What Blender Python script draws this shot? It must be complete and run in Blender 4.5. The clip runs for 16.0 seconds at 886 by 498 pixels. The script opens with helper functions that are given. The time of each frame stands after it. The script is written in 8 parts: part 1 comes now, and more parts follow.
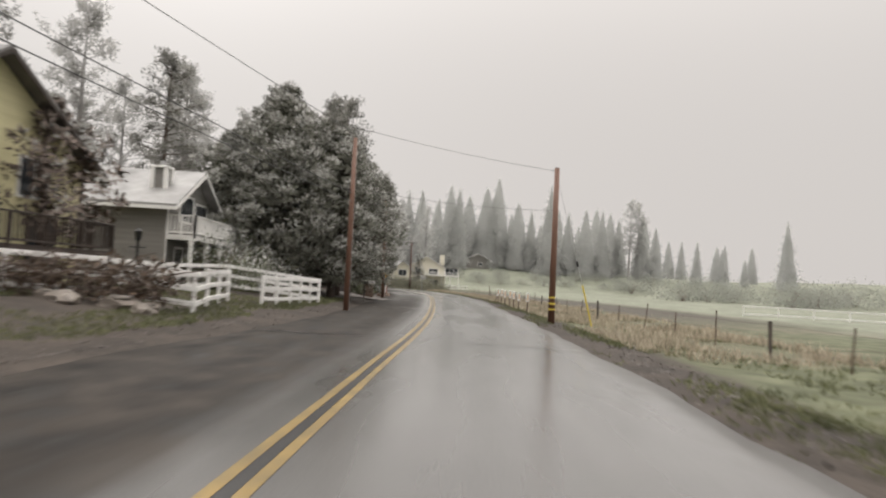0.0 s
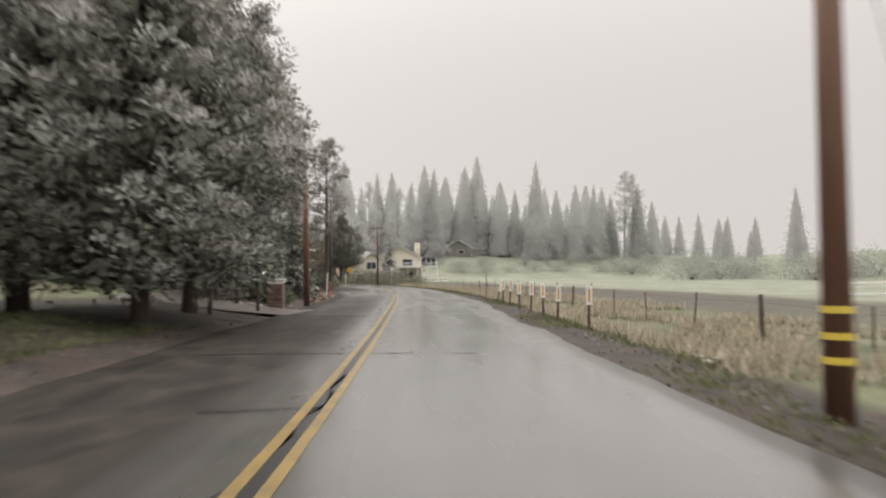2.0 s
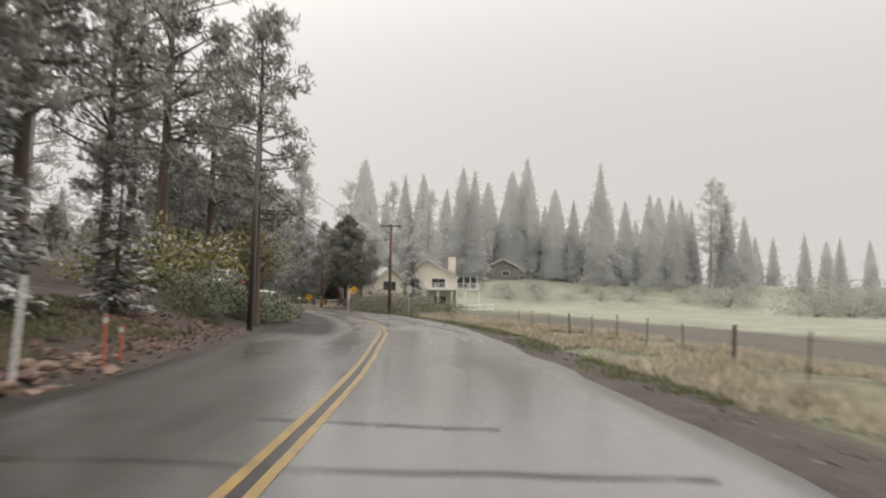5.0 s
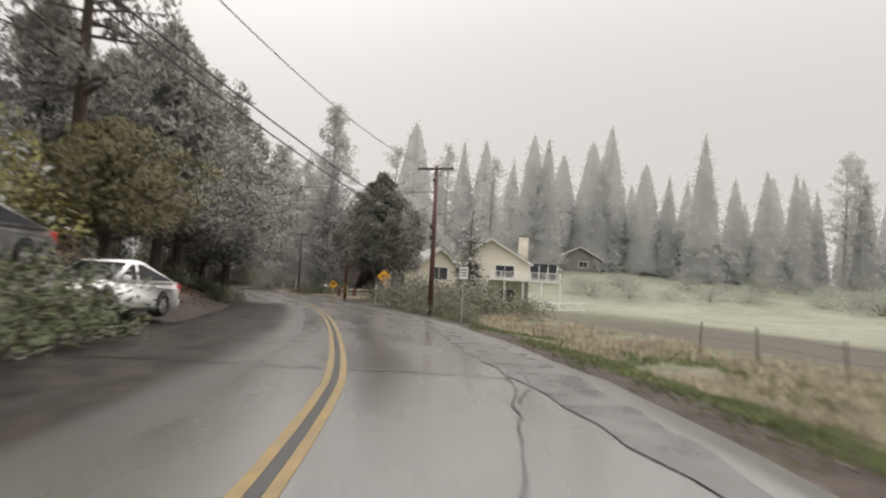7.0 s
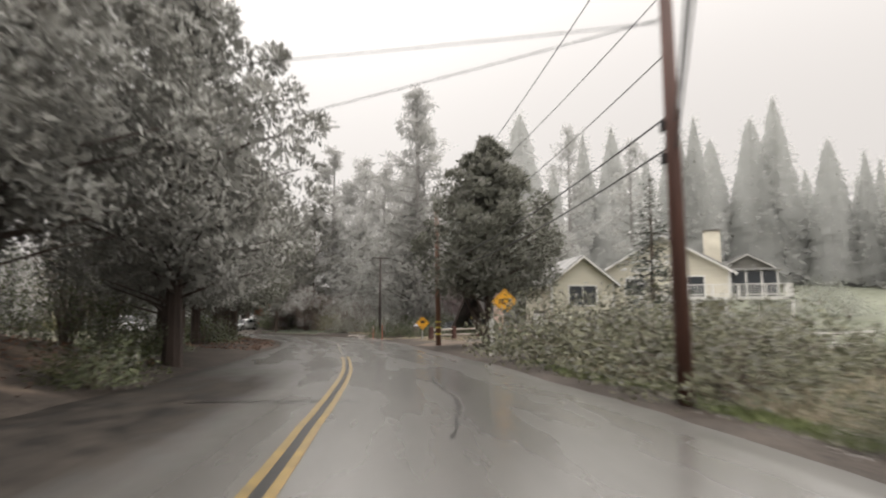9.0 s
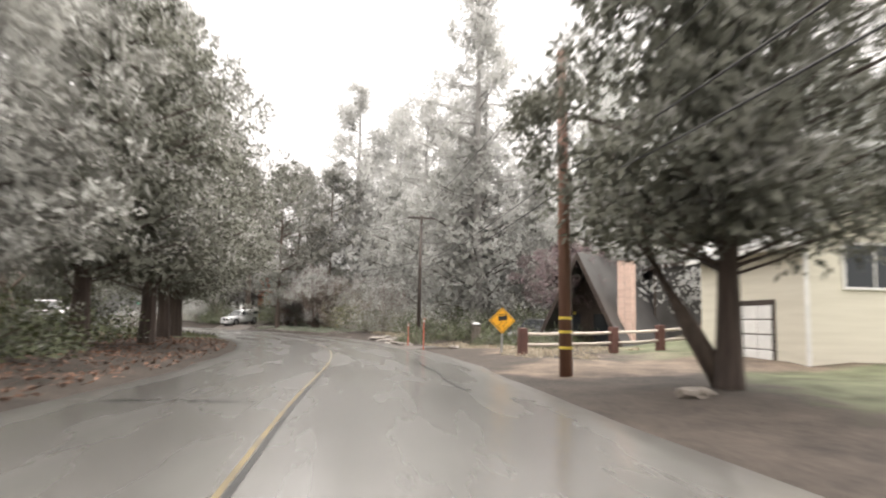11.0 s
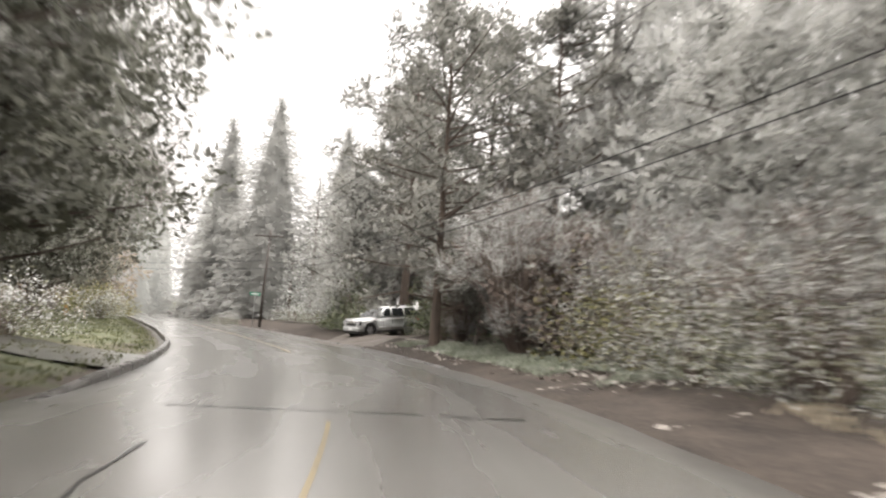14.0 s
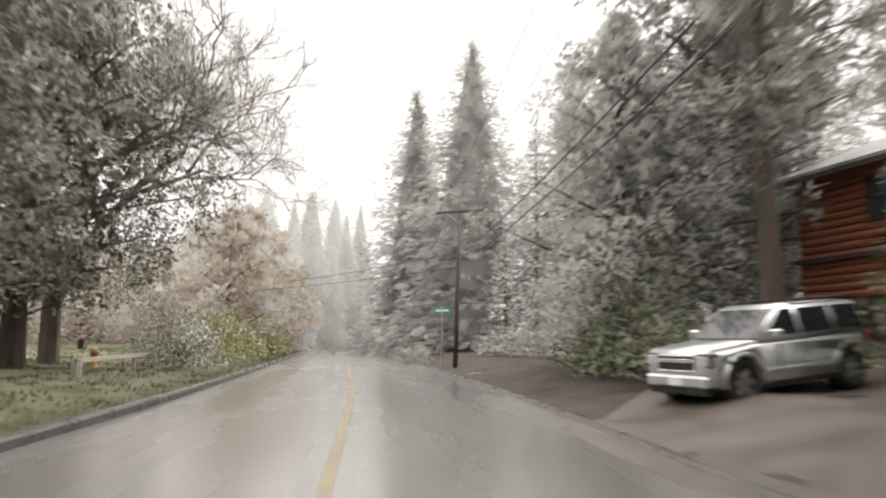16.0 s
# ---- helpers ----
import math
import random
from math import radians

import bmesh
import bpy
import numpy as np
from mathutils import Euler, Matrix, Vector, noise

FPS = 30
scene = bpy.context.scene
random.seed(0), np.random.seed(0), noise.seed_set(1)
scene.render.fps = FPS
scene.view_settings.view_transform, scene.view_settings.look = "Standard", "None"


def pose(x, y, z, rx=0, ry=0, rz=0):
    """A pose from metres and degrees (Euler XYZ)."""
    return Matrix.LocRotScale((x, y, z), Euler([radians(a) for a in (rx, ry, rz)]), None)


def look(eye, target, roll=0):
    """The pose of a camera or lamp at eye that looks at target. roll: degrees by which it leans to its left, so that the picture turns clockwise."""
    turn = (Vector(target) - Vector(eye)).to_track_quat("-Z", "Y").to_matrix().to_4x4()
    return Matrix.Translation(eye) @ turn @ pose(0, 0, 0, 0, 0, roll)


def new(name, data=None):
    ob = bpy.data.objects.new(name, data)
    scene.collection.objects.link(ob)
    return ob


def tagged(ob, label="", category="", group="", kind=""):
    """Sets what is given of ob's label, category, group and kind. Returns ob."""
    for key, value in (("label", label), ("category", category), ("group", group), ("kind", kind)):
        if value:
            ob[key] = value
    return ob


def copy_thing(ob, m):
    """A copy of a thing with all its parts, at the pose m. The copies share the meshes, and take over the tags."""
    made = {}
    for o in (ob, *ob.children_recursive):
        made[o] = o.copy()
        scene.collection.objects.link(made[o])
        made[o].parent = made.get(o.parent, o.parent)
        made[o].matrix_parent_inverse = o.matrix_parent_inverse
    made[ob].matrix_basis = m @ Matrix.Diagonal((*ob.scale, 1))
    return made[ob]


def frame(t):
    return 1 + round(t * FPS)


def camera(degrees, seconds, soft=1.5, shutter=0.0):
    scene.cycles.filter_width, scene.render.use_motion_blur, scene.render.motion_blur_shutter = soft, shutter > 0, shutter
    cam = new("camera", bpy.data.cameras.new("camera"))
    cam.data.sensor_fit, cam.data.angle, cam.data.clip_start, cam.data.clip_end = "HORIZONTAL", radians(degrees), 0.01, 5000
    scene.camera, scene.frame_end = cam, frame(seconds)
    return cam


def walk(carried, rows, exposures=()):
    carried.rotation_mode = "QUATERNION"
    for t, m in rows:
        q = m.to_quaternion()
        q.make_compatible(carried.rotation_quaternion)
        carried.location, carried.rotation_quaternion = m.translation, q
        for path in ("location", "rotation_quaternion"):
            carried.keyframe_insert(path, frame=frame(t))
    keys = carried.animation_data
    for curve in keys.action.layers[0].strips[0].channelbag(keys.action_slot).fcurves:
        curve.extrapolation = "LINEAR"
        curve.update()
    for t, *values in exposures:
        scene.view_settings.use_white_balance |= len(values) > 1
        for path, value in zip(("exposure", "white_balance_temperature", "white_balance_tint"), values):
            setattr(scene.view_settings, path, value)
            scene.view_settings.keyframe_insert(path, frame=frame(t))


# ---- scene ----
cam = camera(67.22, 16.0, soft=2.1, shutter=0.55)
PATH = [
    (0.0, pose(0.000, 0.000, 1.350, 92.95, -3.21, -2.30)),
    (0.5, pose(0.413, 5.603, 1.350, 93.86, -1.85, -3.54)),
    (1.0, pose(0.839, 11.208, 1.350, 94.02, -1.80, -4.89)),
    (1.5, pose(1.238, 16.747, 1.350, 93.61, -0.58, -2.17)),
    (2.0, pose(1.485, 22.068, 1.350, 92.27, 0.17, -4.05)),
    (2.5, pose(1.818, 27.488, 1.350, 91.88, -2.12, -5.36)),
    (3.0, pose(2.160, 33.038, 1.350, 93.72, -1.91, -3.47)),
    (3.5, pose(2.489, 38.705, 1.350, 95.08, -1.52, -2.15)),
    (4.0, pose(2.628, 44.473, 1.350, 95.85, -1.69, -2.40)),
    (4.5, pose(2.746, 50.282, 1.350, 95.15, -1.59, -1.99)),
    (6.8, pose(2.270, 79.188, 1.350, 93.67, -2.87, 3.49)),
    (7.0, pose(2.028, 81.725, 1.350, 93.66, -3.34, 3.79)),
    (7.5, pose(1.337, 88.066, 1.350, 94.45, -1.58, 6.30)),
    (8.0, pose(0.326, 94.340, 1.350, 95.64, 0.03, 7.99)),
    (8.5, pose(-1.046, 100.511, 1.350, 95.98, -0.11, 10.41)),
    (9.0, pose(-2.638, 106.617, 1.350, 96.43, 0.00, 12.63)),
    (9.2, pose(-3.304, 109.051, 1.350, 96.17, -0.09, 13.43)),
    (11.3, pose(-11.852, 133.911, 1.350, 96.17, -0.96, 16.12)),
    (11.6, pose(-13.268, 137.579, 1.350, 95.47, 0.54, 17.64)),
    (12.0, pose(-15.251, 142.434, 1.350, 95.80, 0.51, 19.38)),
    (12.5, pose(-17.884, 148.401, 1.350, 96.32, -0.78, 21.62)),
    (13.0, pose(-20.568, 154.250, 1.350, 96.35, -1.66, 24.64)),
    (13.5, pose(-23.714, 159.778, 1.350, 96.10, -2.58, 28.85)),
    (14.0, pose(-27.312, 164.956, 1.350, 96.31, -3.52, 34.07)),
    (14.5, pose(-31.157, 169.890, 1.350, 96.55, -0.93, 38.10)),
    (15.0, pose(-35.546, 174.367, 1.350, 97.17, -0.87, 43.87)),
    (15.5, pose(-40.274, 178.508, 1.350, 97.43, -0.51, 48.33)),
    (16.0, pose(-45.153, 182.397, 1.350, 97.81, -0.50, 53.22)),
]
# the clip's camera opens up when it enters the wood
EXPOSURES = [(0, 0.0), (1.5, 0.06), (2.5, 0.11), (4.0, 0.07), (8.0, 0.1), (9.2, 0.32), (11.3, 1.14), (11.6, 1.08), (12.0, 0.88), (12.5, 1.06), (14.0, 1.13), (15.5, 0.9), (16.0, 0.86)]
walk(cam, PATH, EXPOSURES)

# world, sun and materials
world = bpy.data.worlds.new("overcast_sky")
scene.world = world
world.use_nodes = True
wn, wl = world.node_tree.nodes, world.node_tree.links
wn.clear()
sky = wn.new("ShaderNodeTexSky")
sky.sky_type, sky.sun_disc = "NISHITA", False
sky.sun_elevation, sky.sun_rotation = radians(38), radians(-25)
sky.air_density, sky.dust_density, sky.ozone_density = 1.0, 6.0, 1.0
grey = wn.new("ShaderNodeHueSaturation")
grey.inputs["Saturation"].default_value = 0.12
grey.inputs["Value"].default_value = 0.10
cloud = wn.new("ShaderNodeMix")
cloud.data_type = "RGBA"
cloud.inputs["Factor"].default_value = 0.94
cloud.inputs["B"].default_value = (0.745, 0.702, 0.670, 1)
# an overcast sky brightens towards the zenith
up = wn.new("ShaderNodeTexCoord")
part_z = wn.new("ShaderNodeSeparateXYZ")
wl.new(up.outputs["Generated"], part_z.inputs[0])
lift = wn.new("ShaderNodeMath")
lift.operation, lift.use_clamp = "MAXIMUM", False
lift.inputs[1].default_value = 0.0
wl.new(part_z.outputs["Z"], lift.inputs[0])
curve = wn.new("ShaderNodeMath")
curve.operation = "POWER"
curve.inputs[1].default_value = 4.0
wl.new(lift.outputs[0], curve.inputs[0])
gain = wn.new("ShaderNodeMath")
gain.operation = "MULTIPLY_ADD"
gain.inputs[1].default_value, gain.inputs[2].default_value = 7.0, 0.90
wl.new(curve.outputs[0], gain.inputs[0])
bg = wn.new("ShaderNodeBackground")
wl.new(gain.outputs[0], bg.inputs["Strength"])
wout = wn.new("ShaderNodeOutputWorld")
wl.new(sky.outputs[0], grey.inputs["Color"])
wl.new(grey.outputs[0], cloud.inputs["A"])
wl.new(cloud.outputs["Result"], bg.inputs["Color"])
wl.new(bg.outputs[0], wout.inputs["Surface"])

sun_data = bpy.data.lights.new("sun", "SUN")
sun_data.energy, sun_data.angle, sun_data.color = 0.7, radians(25), (1.0, 0.96, 0.9)
sun = new("sun", sun_data)
sun.matrix_world = look((0, 0, 80), (-8, -18, 62))


def surf(name, dark, light, scale=4.0, rough=0.8, bump=0.2, metal=0.0, fine=40.0, spread=0.0, rough2=None, stretch=(1, 1, 1), coords="Object", island=0.0, coat=0.0, sheer=0.0, thin=0.0, lacy=0.0):
    """A procedural surface: two colours mixed by coarse and fine noise, with bump and uneven gloss; thin makes that
    share of the surface transparent to imitate haze, lacy frays a leaf spray at its fine grain.
    """
    m = bpy.data.materials.new(name)
    m.use_nodes = True
    n, l = m.node_tree.nodes, m.node_tree.links
    b = n["Principled BSDF"]
    co = n.new("ShaderNodeTexCoord")
    mp = n.new("ShaderNodeMapping")
    mp.inputs["Scale"].default_value = stretch
    l.new(co.outputs[coords], mp.inputs["Vector"])
    big, small = n.new("ShaderNodeTexNoise"), n.new("ShaderNodeTexNoise")
    for node, s, d in ((big, scale, 4), (small, fine, 3)):
        node.inputs["Scale"].default_value, node.inputs["Detail"].default_value = s, d
        l.new(mp.outputs[0], node.inputs["Vector"])
    both = n.new("ShaderNodeMath")
    both.operation = "MULTIPLY_ADD"
    both.inputs[1].default_value = 0.45
    l.new(small.outputs["Fac"], both.inputs[0])
    shift = n.new("ShaderNodeMath")
    shift.operation = "MULTIPLY_ADD"
    shift.inputs[1].default_value, shift.inputs[2].default_value = 1.5, -0.48
    l.new(big.outputs["Fac"], shift.inputs[0])
    l.new(shift.outputs[0], both.inputs[2])
    last = both
    if spread or island:
        info = n.new("ShaderNodeObjectInfo" if spread else "ShaderNodeNewGeometry")
        add = n.new("ShaderNodeMath")
        add.operation = "MULTIPLY_ADD"
        add.inputs[1].default_value = spread or island
        l.new(info.outputs["Random" if spread else "Random Per Island"], add.inputs[0])
        l.new(both.outputs[0], add.inputs[2])
        last = n.new("ShaderNodeMath")
        last.operation = "SUBTRACT"
        last.inputs[1].default_value = (spread or island) / 2
        l.new(add.outputs[0], last.inputs[0])
    mix = n.new("ShaderNodeMix")
    mix.data_type, mix.clamp_factor = "RGBA", True
    mix.inputs["A"].default_value, mix.inputs["B"].default_value = (*dark, 1), (*light, 1)
    l.new(last.outputs[0], mix.inputs["Factor"])
    l.new(mix.outputs["Result"], b.inputs["Base Color"])
    b.inputs["Metallic"].default_value, b.inputs["Roughness"].default_value = metal, rough
    b.inputs["Coat Weight"].default_value, b.inputs["Coat Roughness"].default_value = coat, 0.06
    if rough2 is not None:
        rr = n.new("ShaderNodeMapRange")
        rr.inputs["From Min"].default_value, rr.inputs["From Max"].default_value = 0.35, 0.65
        rr.inputs["To Min"].default_value, rr.inputs["To Max"].default_value = rough, rough2
        l.new(big.outputs["Fac"], rr.inputs["Value"])
        l.new(rr.outputs[0], b.inputs["Roughness"])
    if bump:
        bu = n.new("ShaderNodeBump")
        bu.inputs["Strength"].default_value, bu.inputs["Distance"].default_value = bump, 0.02
        l.new(both.outputs[0], bu.inputs["Height"])
        l.new(bu.outputs[0], b.inputs["Normal"])
    if sheer:
        tr = n.new("ShaderNodeBsdfTranslucent")
        l.new(mix.outputs["Result"], tr.inputs["Color"])
        ms = n.new("ShaderNodeMixShader")
        ms.inputs[0].default_value = sheer
        l.new(b.outputs[0], ms.inputs[1])
        l.new(tr.outputs[0], ms.inputs[2])
        l.new(ms.outputs[0], n["Material Output"].inputs["Surface"])
    # thin lets the backdrop show through, which pales distant foliage like haze
    if thin or lacy:
        out = n["Material Output"].inputs["Surface"]
        held = out.links[0].from_socket
        gaps, blend = n.new("ShaderNodeBsdfTransparent"), n.new("ShaderNodeMixShader")
        blend.inputs[0].default_value = thin
        if lacy:
            cut = n.new("ShaderNodeMapRange")
            cut.inputs["From Min"].default_value, cut.inputs["From Max"].default_value = lacy - 0.02, lacy + 0.02
            cut.inputs["To Min"].default_value, cut.inputs["To Max"].default_value = 1.0, thin
            l.new(small.outputs["Fac"], cut.inputs["Value"])
            l.new(cut.outputs[0], blend.inputs[0])
        l.new(held, blend.inputs[1])
        l.new(gaps.outputs[0], blend.inputs[2])
        l.new(blend.outputs[0], out)
    return m


def asphalt_material():
    """Wet worn asphalt: glossy water in the wheel tracks, a matt mud film where cars drag earth onto it and where it
    imitates dark reflections, pale worn aggregate elsewhere.
    """
    m = bpy.data.materials.new("wet_asphalt")
    m.use_nodes = True
    n, l = m.node_tree.nodes, m.node_tree.links
    b = n["Principled BSDF"]
    co = n.new("ShaderNodeTexCoord")

    def attr(name):
        a = n.new("ShaderNodeAttribute")
        a.attribute_name = name
        return a.outputs["Fac"]

    def sum_of(a, fa, c, fc, add=0.0):
        x = n.new("ShaderNodeMath")
        x.operation, x.inputs[1].default_value = "MULTIPLY_ADD", fa
        l.new(a, x.inputs[0])
        y = n.new("ShaderNodeMath")
        y.operation, y.inputs[1].default_value, y.inputs[2].default_value = "MULTIPLY_ADD", fc, add
        l.new(c, y.inputs[0])
        l.new(y.outputs[0], x.inputs[2])
        return x.outputs[0]

    def ramp(v, lo, hi, to0=0.0, to1=1.0):
        r = n.new("ShaderNodeMapRange")
        for key, q in (("From Min", lo), ("From Max", hi), ("To Min", to0), ("To Max", to1)):
            r.inputs[key].default_value = q
        l.new(v, r.inputs["Value"])
        return r.outputs[0]

    def mixed(fac, a, c):
        x = n.new("ShaderNodeMix")
        x.data_type, x.clamp_factor = "RGBA", True
        l.new(fac, x.inputs["Factor"])
        for key, v in (("A", a), ("B", c)):
            if isinstance(v, tuple):
                x.inputs[key].default_value = (*v, 1)
            else:
                l.new(v, x.inputs[key])
        return x.outputs["Result"]

    # the road's own lengthwise and crosswise metres, so that streaks follow the bends
    flow = n.new("ShaderNodeCombineXYZ")
    l.new(attr("across"), flow.inputs[0])
    l.new(attr("along"), flow.inputs[1])

    def noise_at(scale, detail, stretch):
        mp = n.new("ShaderNodeMapping")
        mp.inputs["Scale"].default_value = stretch
        l.new(flow.outputs[0], mp.inputs["Vector"])
        node = n.new("ShaderNodeTexNoise")
        node.inputs["Scale"].default_value, node.inputs["Detail"].default_value = scale, detail
        l.new(mp.outputs[0], node.inputs["Vector"])
        return node.outputs["Fac"]

    pools, streak, grit, blot = noise_at(0.55, 5, (1, 0.35, 1)), noise_at(1.6, 4, (1, 0.10, 1)), noise_at(45, 3, (1, 1, 1)), noise_at(1.7, 6, (1, 0.6, 1))
    mud = ramp(sum_of(attr("mud"), 1.0, sum_of(streak, 0.5, blot, 0.5), 1.0, -0.5), 0.15, 0.95)
    worn = ramp(sum_of(attr("worn"), 0.6, sum_of(blot, 0.5, streak, 0.5), 0.8, -0.2), 0.0, 1.05)
    c = mixed(worn, (0.026, 0.0255, 0.024), (0.125, 0.121, 0.114))
    c = mixed(ramp(grit, 0.42, 0.62, 0.0, 0.35), c, (0.14, 0.135, 0.125))
    c = mixed(mud, c, mixed(ramp(blot, 0.35, 0.65), (0.007, 0.006, 0.005), (0.034, 0.0285, 0.0235)))
    l.new(c, b.inputs["Base Color"])
    wet = sum_of(sum_of(pools, 0.7, streak, 0.5), 1.0, attr("tracks"), 0.16)
    dull = n.new("ShaderNodeMath")
    dull.operation, dull.use_clamp = "MULTIPLY_ADD", True
    dull.inputs[1].default_value = 0.42
    l.new(mud, dull.inputs[0])
    l.new(ramp(wet, 0.36, 0.92, 0.36, 0.18), dull.inputs[2])
    l.new(dull.outputs[0], b.inputs["Roughness"])
    l.new(ramp(mud, 0.0, 1.0, 0.92, 0.03), b.inputs["Coat Weight"])
    l.new(ramp(mud, 0.0, 1.0, 0.5, 0.14), b.inputs["Specular IOR Level"])
    l.new(ramp(wet, 0.36, 0.92, 0.26, 0.16), b.inputs["Coat Roughness"])
    b.inputs["Coat IOR"].default_value = 1.33
    bu = n.new("ShaderNodeBump")
    bu.inputs["Strength"].default_value, bu.inputs["Distance"].default_value = 0.10, 0.012
    l.new(sum_of(grit, 0.35, blot, 0.8), bu.inputs["Height"])
    l.new(bu.outputs[0], b.inputs["Normal"])
    return m


ASPHALT = asphalt_material()
TAR = surf("tar_seal", (0.012, 0.012, 0.012), (0.025, 0.024, 0.023), 6, 0.3, 0.2)
PATCH = surf("worn_asphalt_patch", (0.03, 0.029, 0.028), (0.09, 0.085, 0.08), 1.3, 0.22, 0.35, fine=60, rough2=0.4)
YELLOW = surf("yellow_road_paint", (0.075, 0.06, 0.03), (0.26, 0.172, 0.046), 3.2, 0.35, 0.1, fine=28)
OLDLINE = surf("worn_road_paint", (0.06, 0.055, 0.045), (0.22, 0.165, 0.075), 1.2, 0.28, 0.1, fine=30)
CONCRETE = surf("wet_concrete", (0.085, 0.08, 0.075), (0.20, 0.19, 0.18), 1.5, 0.5, 0.25)
DRIVE = surf("wet_driveway", (0.036, 0.03, 0.025), (0.085, 0.069, 0.056), 0.8, 0.38, 0.3, rough2=0.6)
BARK = surf("bark", (0.045, 0.035, 0.029), (0.13, 0.098, 0.078), 3, 0.92, 0.9, fine=25, stretch=(2, 2, 0.35))
REDBARK = surf("cedar_bark", (0.028, 0.021, 0.018), (0.085, 0.062, 0.051), 3, 0.92, 0.9, fine=25, stretch=(2, 2, 0.3))
POLEWOOD = surf("wet_pole_wood", (0.085, 0.042, 0.027), (0.20, 0.10, 0.064), 2.5, 0.62, 0.5, fine=35, stretch=(4, 4, 0.25))
GREYPOLE = surf("weathered_pole_wood", (0.028, 0.022, 0.019), (0.085, 0.068, 0.058), 2.5, 0.7, 0.5, fine=35, stretch=(4, 4, 0.25))
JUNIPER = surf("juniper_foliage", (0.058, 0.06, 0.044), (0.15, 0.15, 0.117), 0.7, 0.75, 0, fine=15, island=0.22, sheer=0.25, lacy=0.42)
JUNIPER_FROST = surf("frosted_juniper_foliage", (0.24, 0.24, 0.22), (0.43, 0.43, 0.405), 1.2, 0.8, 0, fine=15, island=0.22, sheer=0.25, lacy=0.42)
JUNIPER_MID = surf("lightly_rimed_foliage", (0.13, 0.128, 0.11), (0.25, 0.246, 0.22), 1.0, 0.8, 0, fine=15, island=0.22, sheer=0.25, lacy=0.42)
FIRLEAF = surf("fir_needles", (0.034, 0.042, 0.033), (0.105, 0.115, 0.092), 0.6, 0.75, 0, fine=15, island=0.8, sheer=0.15, lacy=0.42)
FIRFROST = surf("snow_dusted_needles", (0.32, 0.322, 0.31), (0.60, 0.60, 0.585), 1.2, 0.8, 0, fine=15, island=0.7, sheer=0.2, lacy=0.42)
# far-tree tones: distance haze is put into pale colour and thin
HAZEPALE = surf("haze_pale_needles", (0.38, 0.38, 0.365), (0.48, 0.48, 0.465), 0.25, 0.85, 0, fine=3, island=0.3, sheer=0.5, thin=0.45)
HAZEBARK = surf("haze_paled_bark", (0.22, 0.21, 0.20), (0.36, 0.35, 0.335), 2, 0.9, 0.5, stretch=(2, 2, 0.35), thin=0.35)
MISTLEAF = surf("haze_toned_needles", (0.42, 0.43, 0.412), (0.50, 0.51, 0.49), 0.25, 0.85, 0, fine=3, island=0.25, sheer=0.5, thin=0.56)
HAZEGREY = surf("haze_grey_needles", (0.46, 0.465, 0.445), (0.56, 0.565, 0.54), 0.25, 0.85, 0, fine=3, island=0.25, sheer=0.5, thin=0.54)
PALEAUTUMN = surf("haze_paled_autumn_leaves", (0.25, 0.205, 0.155), (0.38, 0.325, 0.26), 0.6, 0.85, 0, fine=5, island=0.4, sheer=0.35, thin=0.35)
PINELEAF = surf("pine_needles", (0.075, 0.078, 0.058), (0.205, 0.207, 0.16), 0.7, 0.7, 0, fine=15, island=0.8, sheer=0.2, lacy=0.42)
# woodland tones raised and thinned to imitate haze, beside real wet and snow
WOODDARK = surf("wet_hazed_woodland_foliage", (0.12, 0.12, 0.105), (0.235, 0.233, 0.21), 0.7, 0.75, 0, fine=12, island=0.22, sheer=0.3, thin=0.08, lacy=0.42)
WOODMID = surf("rimed_hazed_woodland_foliage", (0.21, 0.21, 0.192), (0.36, 0.36, 0.335), 0.8, 0.8, 0, fine=12, island=0.22, sheer=0.35, thin=0.14, lacy=0.42)
WOODFROST = surf("snowy_hazed_woodland_foliage", (0.30, 0.30, 0.285), (0.45, 0.45, 0.43), 1.0, 0.8, 0, fine=12, island=0.22, sheer=0.35, thin=0.14, lacy=0.42)
# mid-distance conifer tones, haze again put into colour and transparency
HAZELEAF = surf("haze_toned_conifer_needles", (0.27, 0.272, 0.258), (0.38, 0.382, 0.362), 0.4, 0.8, 0, fine=6, island=0.3, sheer=0.45, thin=0.40)
WOODHAZE = surf("haze_paled_pine_needles", (0.30, 0.30, 0.28), (0.44, 0.44, 0.415), 0.8, 0.8, 0, fine=12, island=0.3, sheer=0.4, thin=0.30, lacy=0.3)
FROSTGRASS = surf("snow_dusted_grass", (0.12, 0.14, 0.09), (0.36, 0.38, 0.32), 1.2, 0.75, 0, fine=8, island=0.6)
GRAVEL = surf("wet_gravel", (0.035, 0.031, 0.027), (0.12, 0.106, 0.092), 3, 0.55, 0, island=0.9)
SNOW = surf("snow", (0.62, 0.62, 0.62), (0.85, 0.85, 0.85), 3, 0.6, 0.4)
SLUSH = surf("dirty_snow", (0.12, 0.105, 0.088), (0.30, 0.275, 0.245), 1.5, 0.5, 0.5, fine=12)
PLUMLEAF = surf("plum_leaves", (0.05, 0.034, 0.037), (0.20, 0.145, 0.145), 1, 0.7, 0, fine=10, island=0.9, sheer=0.2)
SHRUBLEAF = surf("shrub_leaves", (0.055, 0.057, 0.034), (0.19, 0.19, 0.12), 0.8, 0.7, 0, fine=9, island=0.9, sheer=0.2)
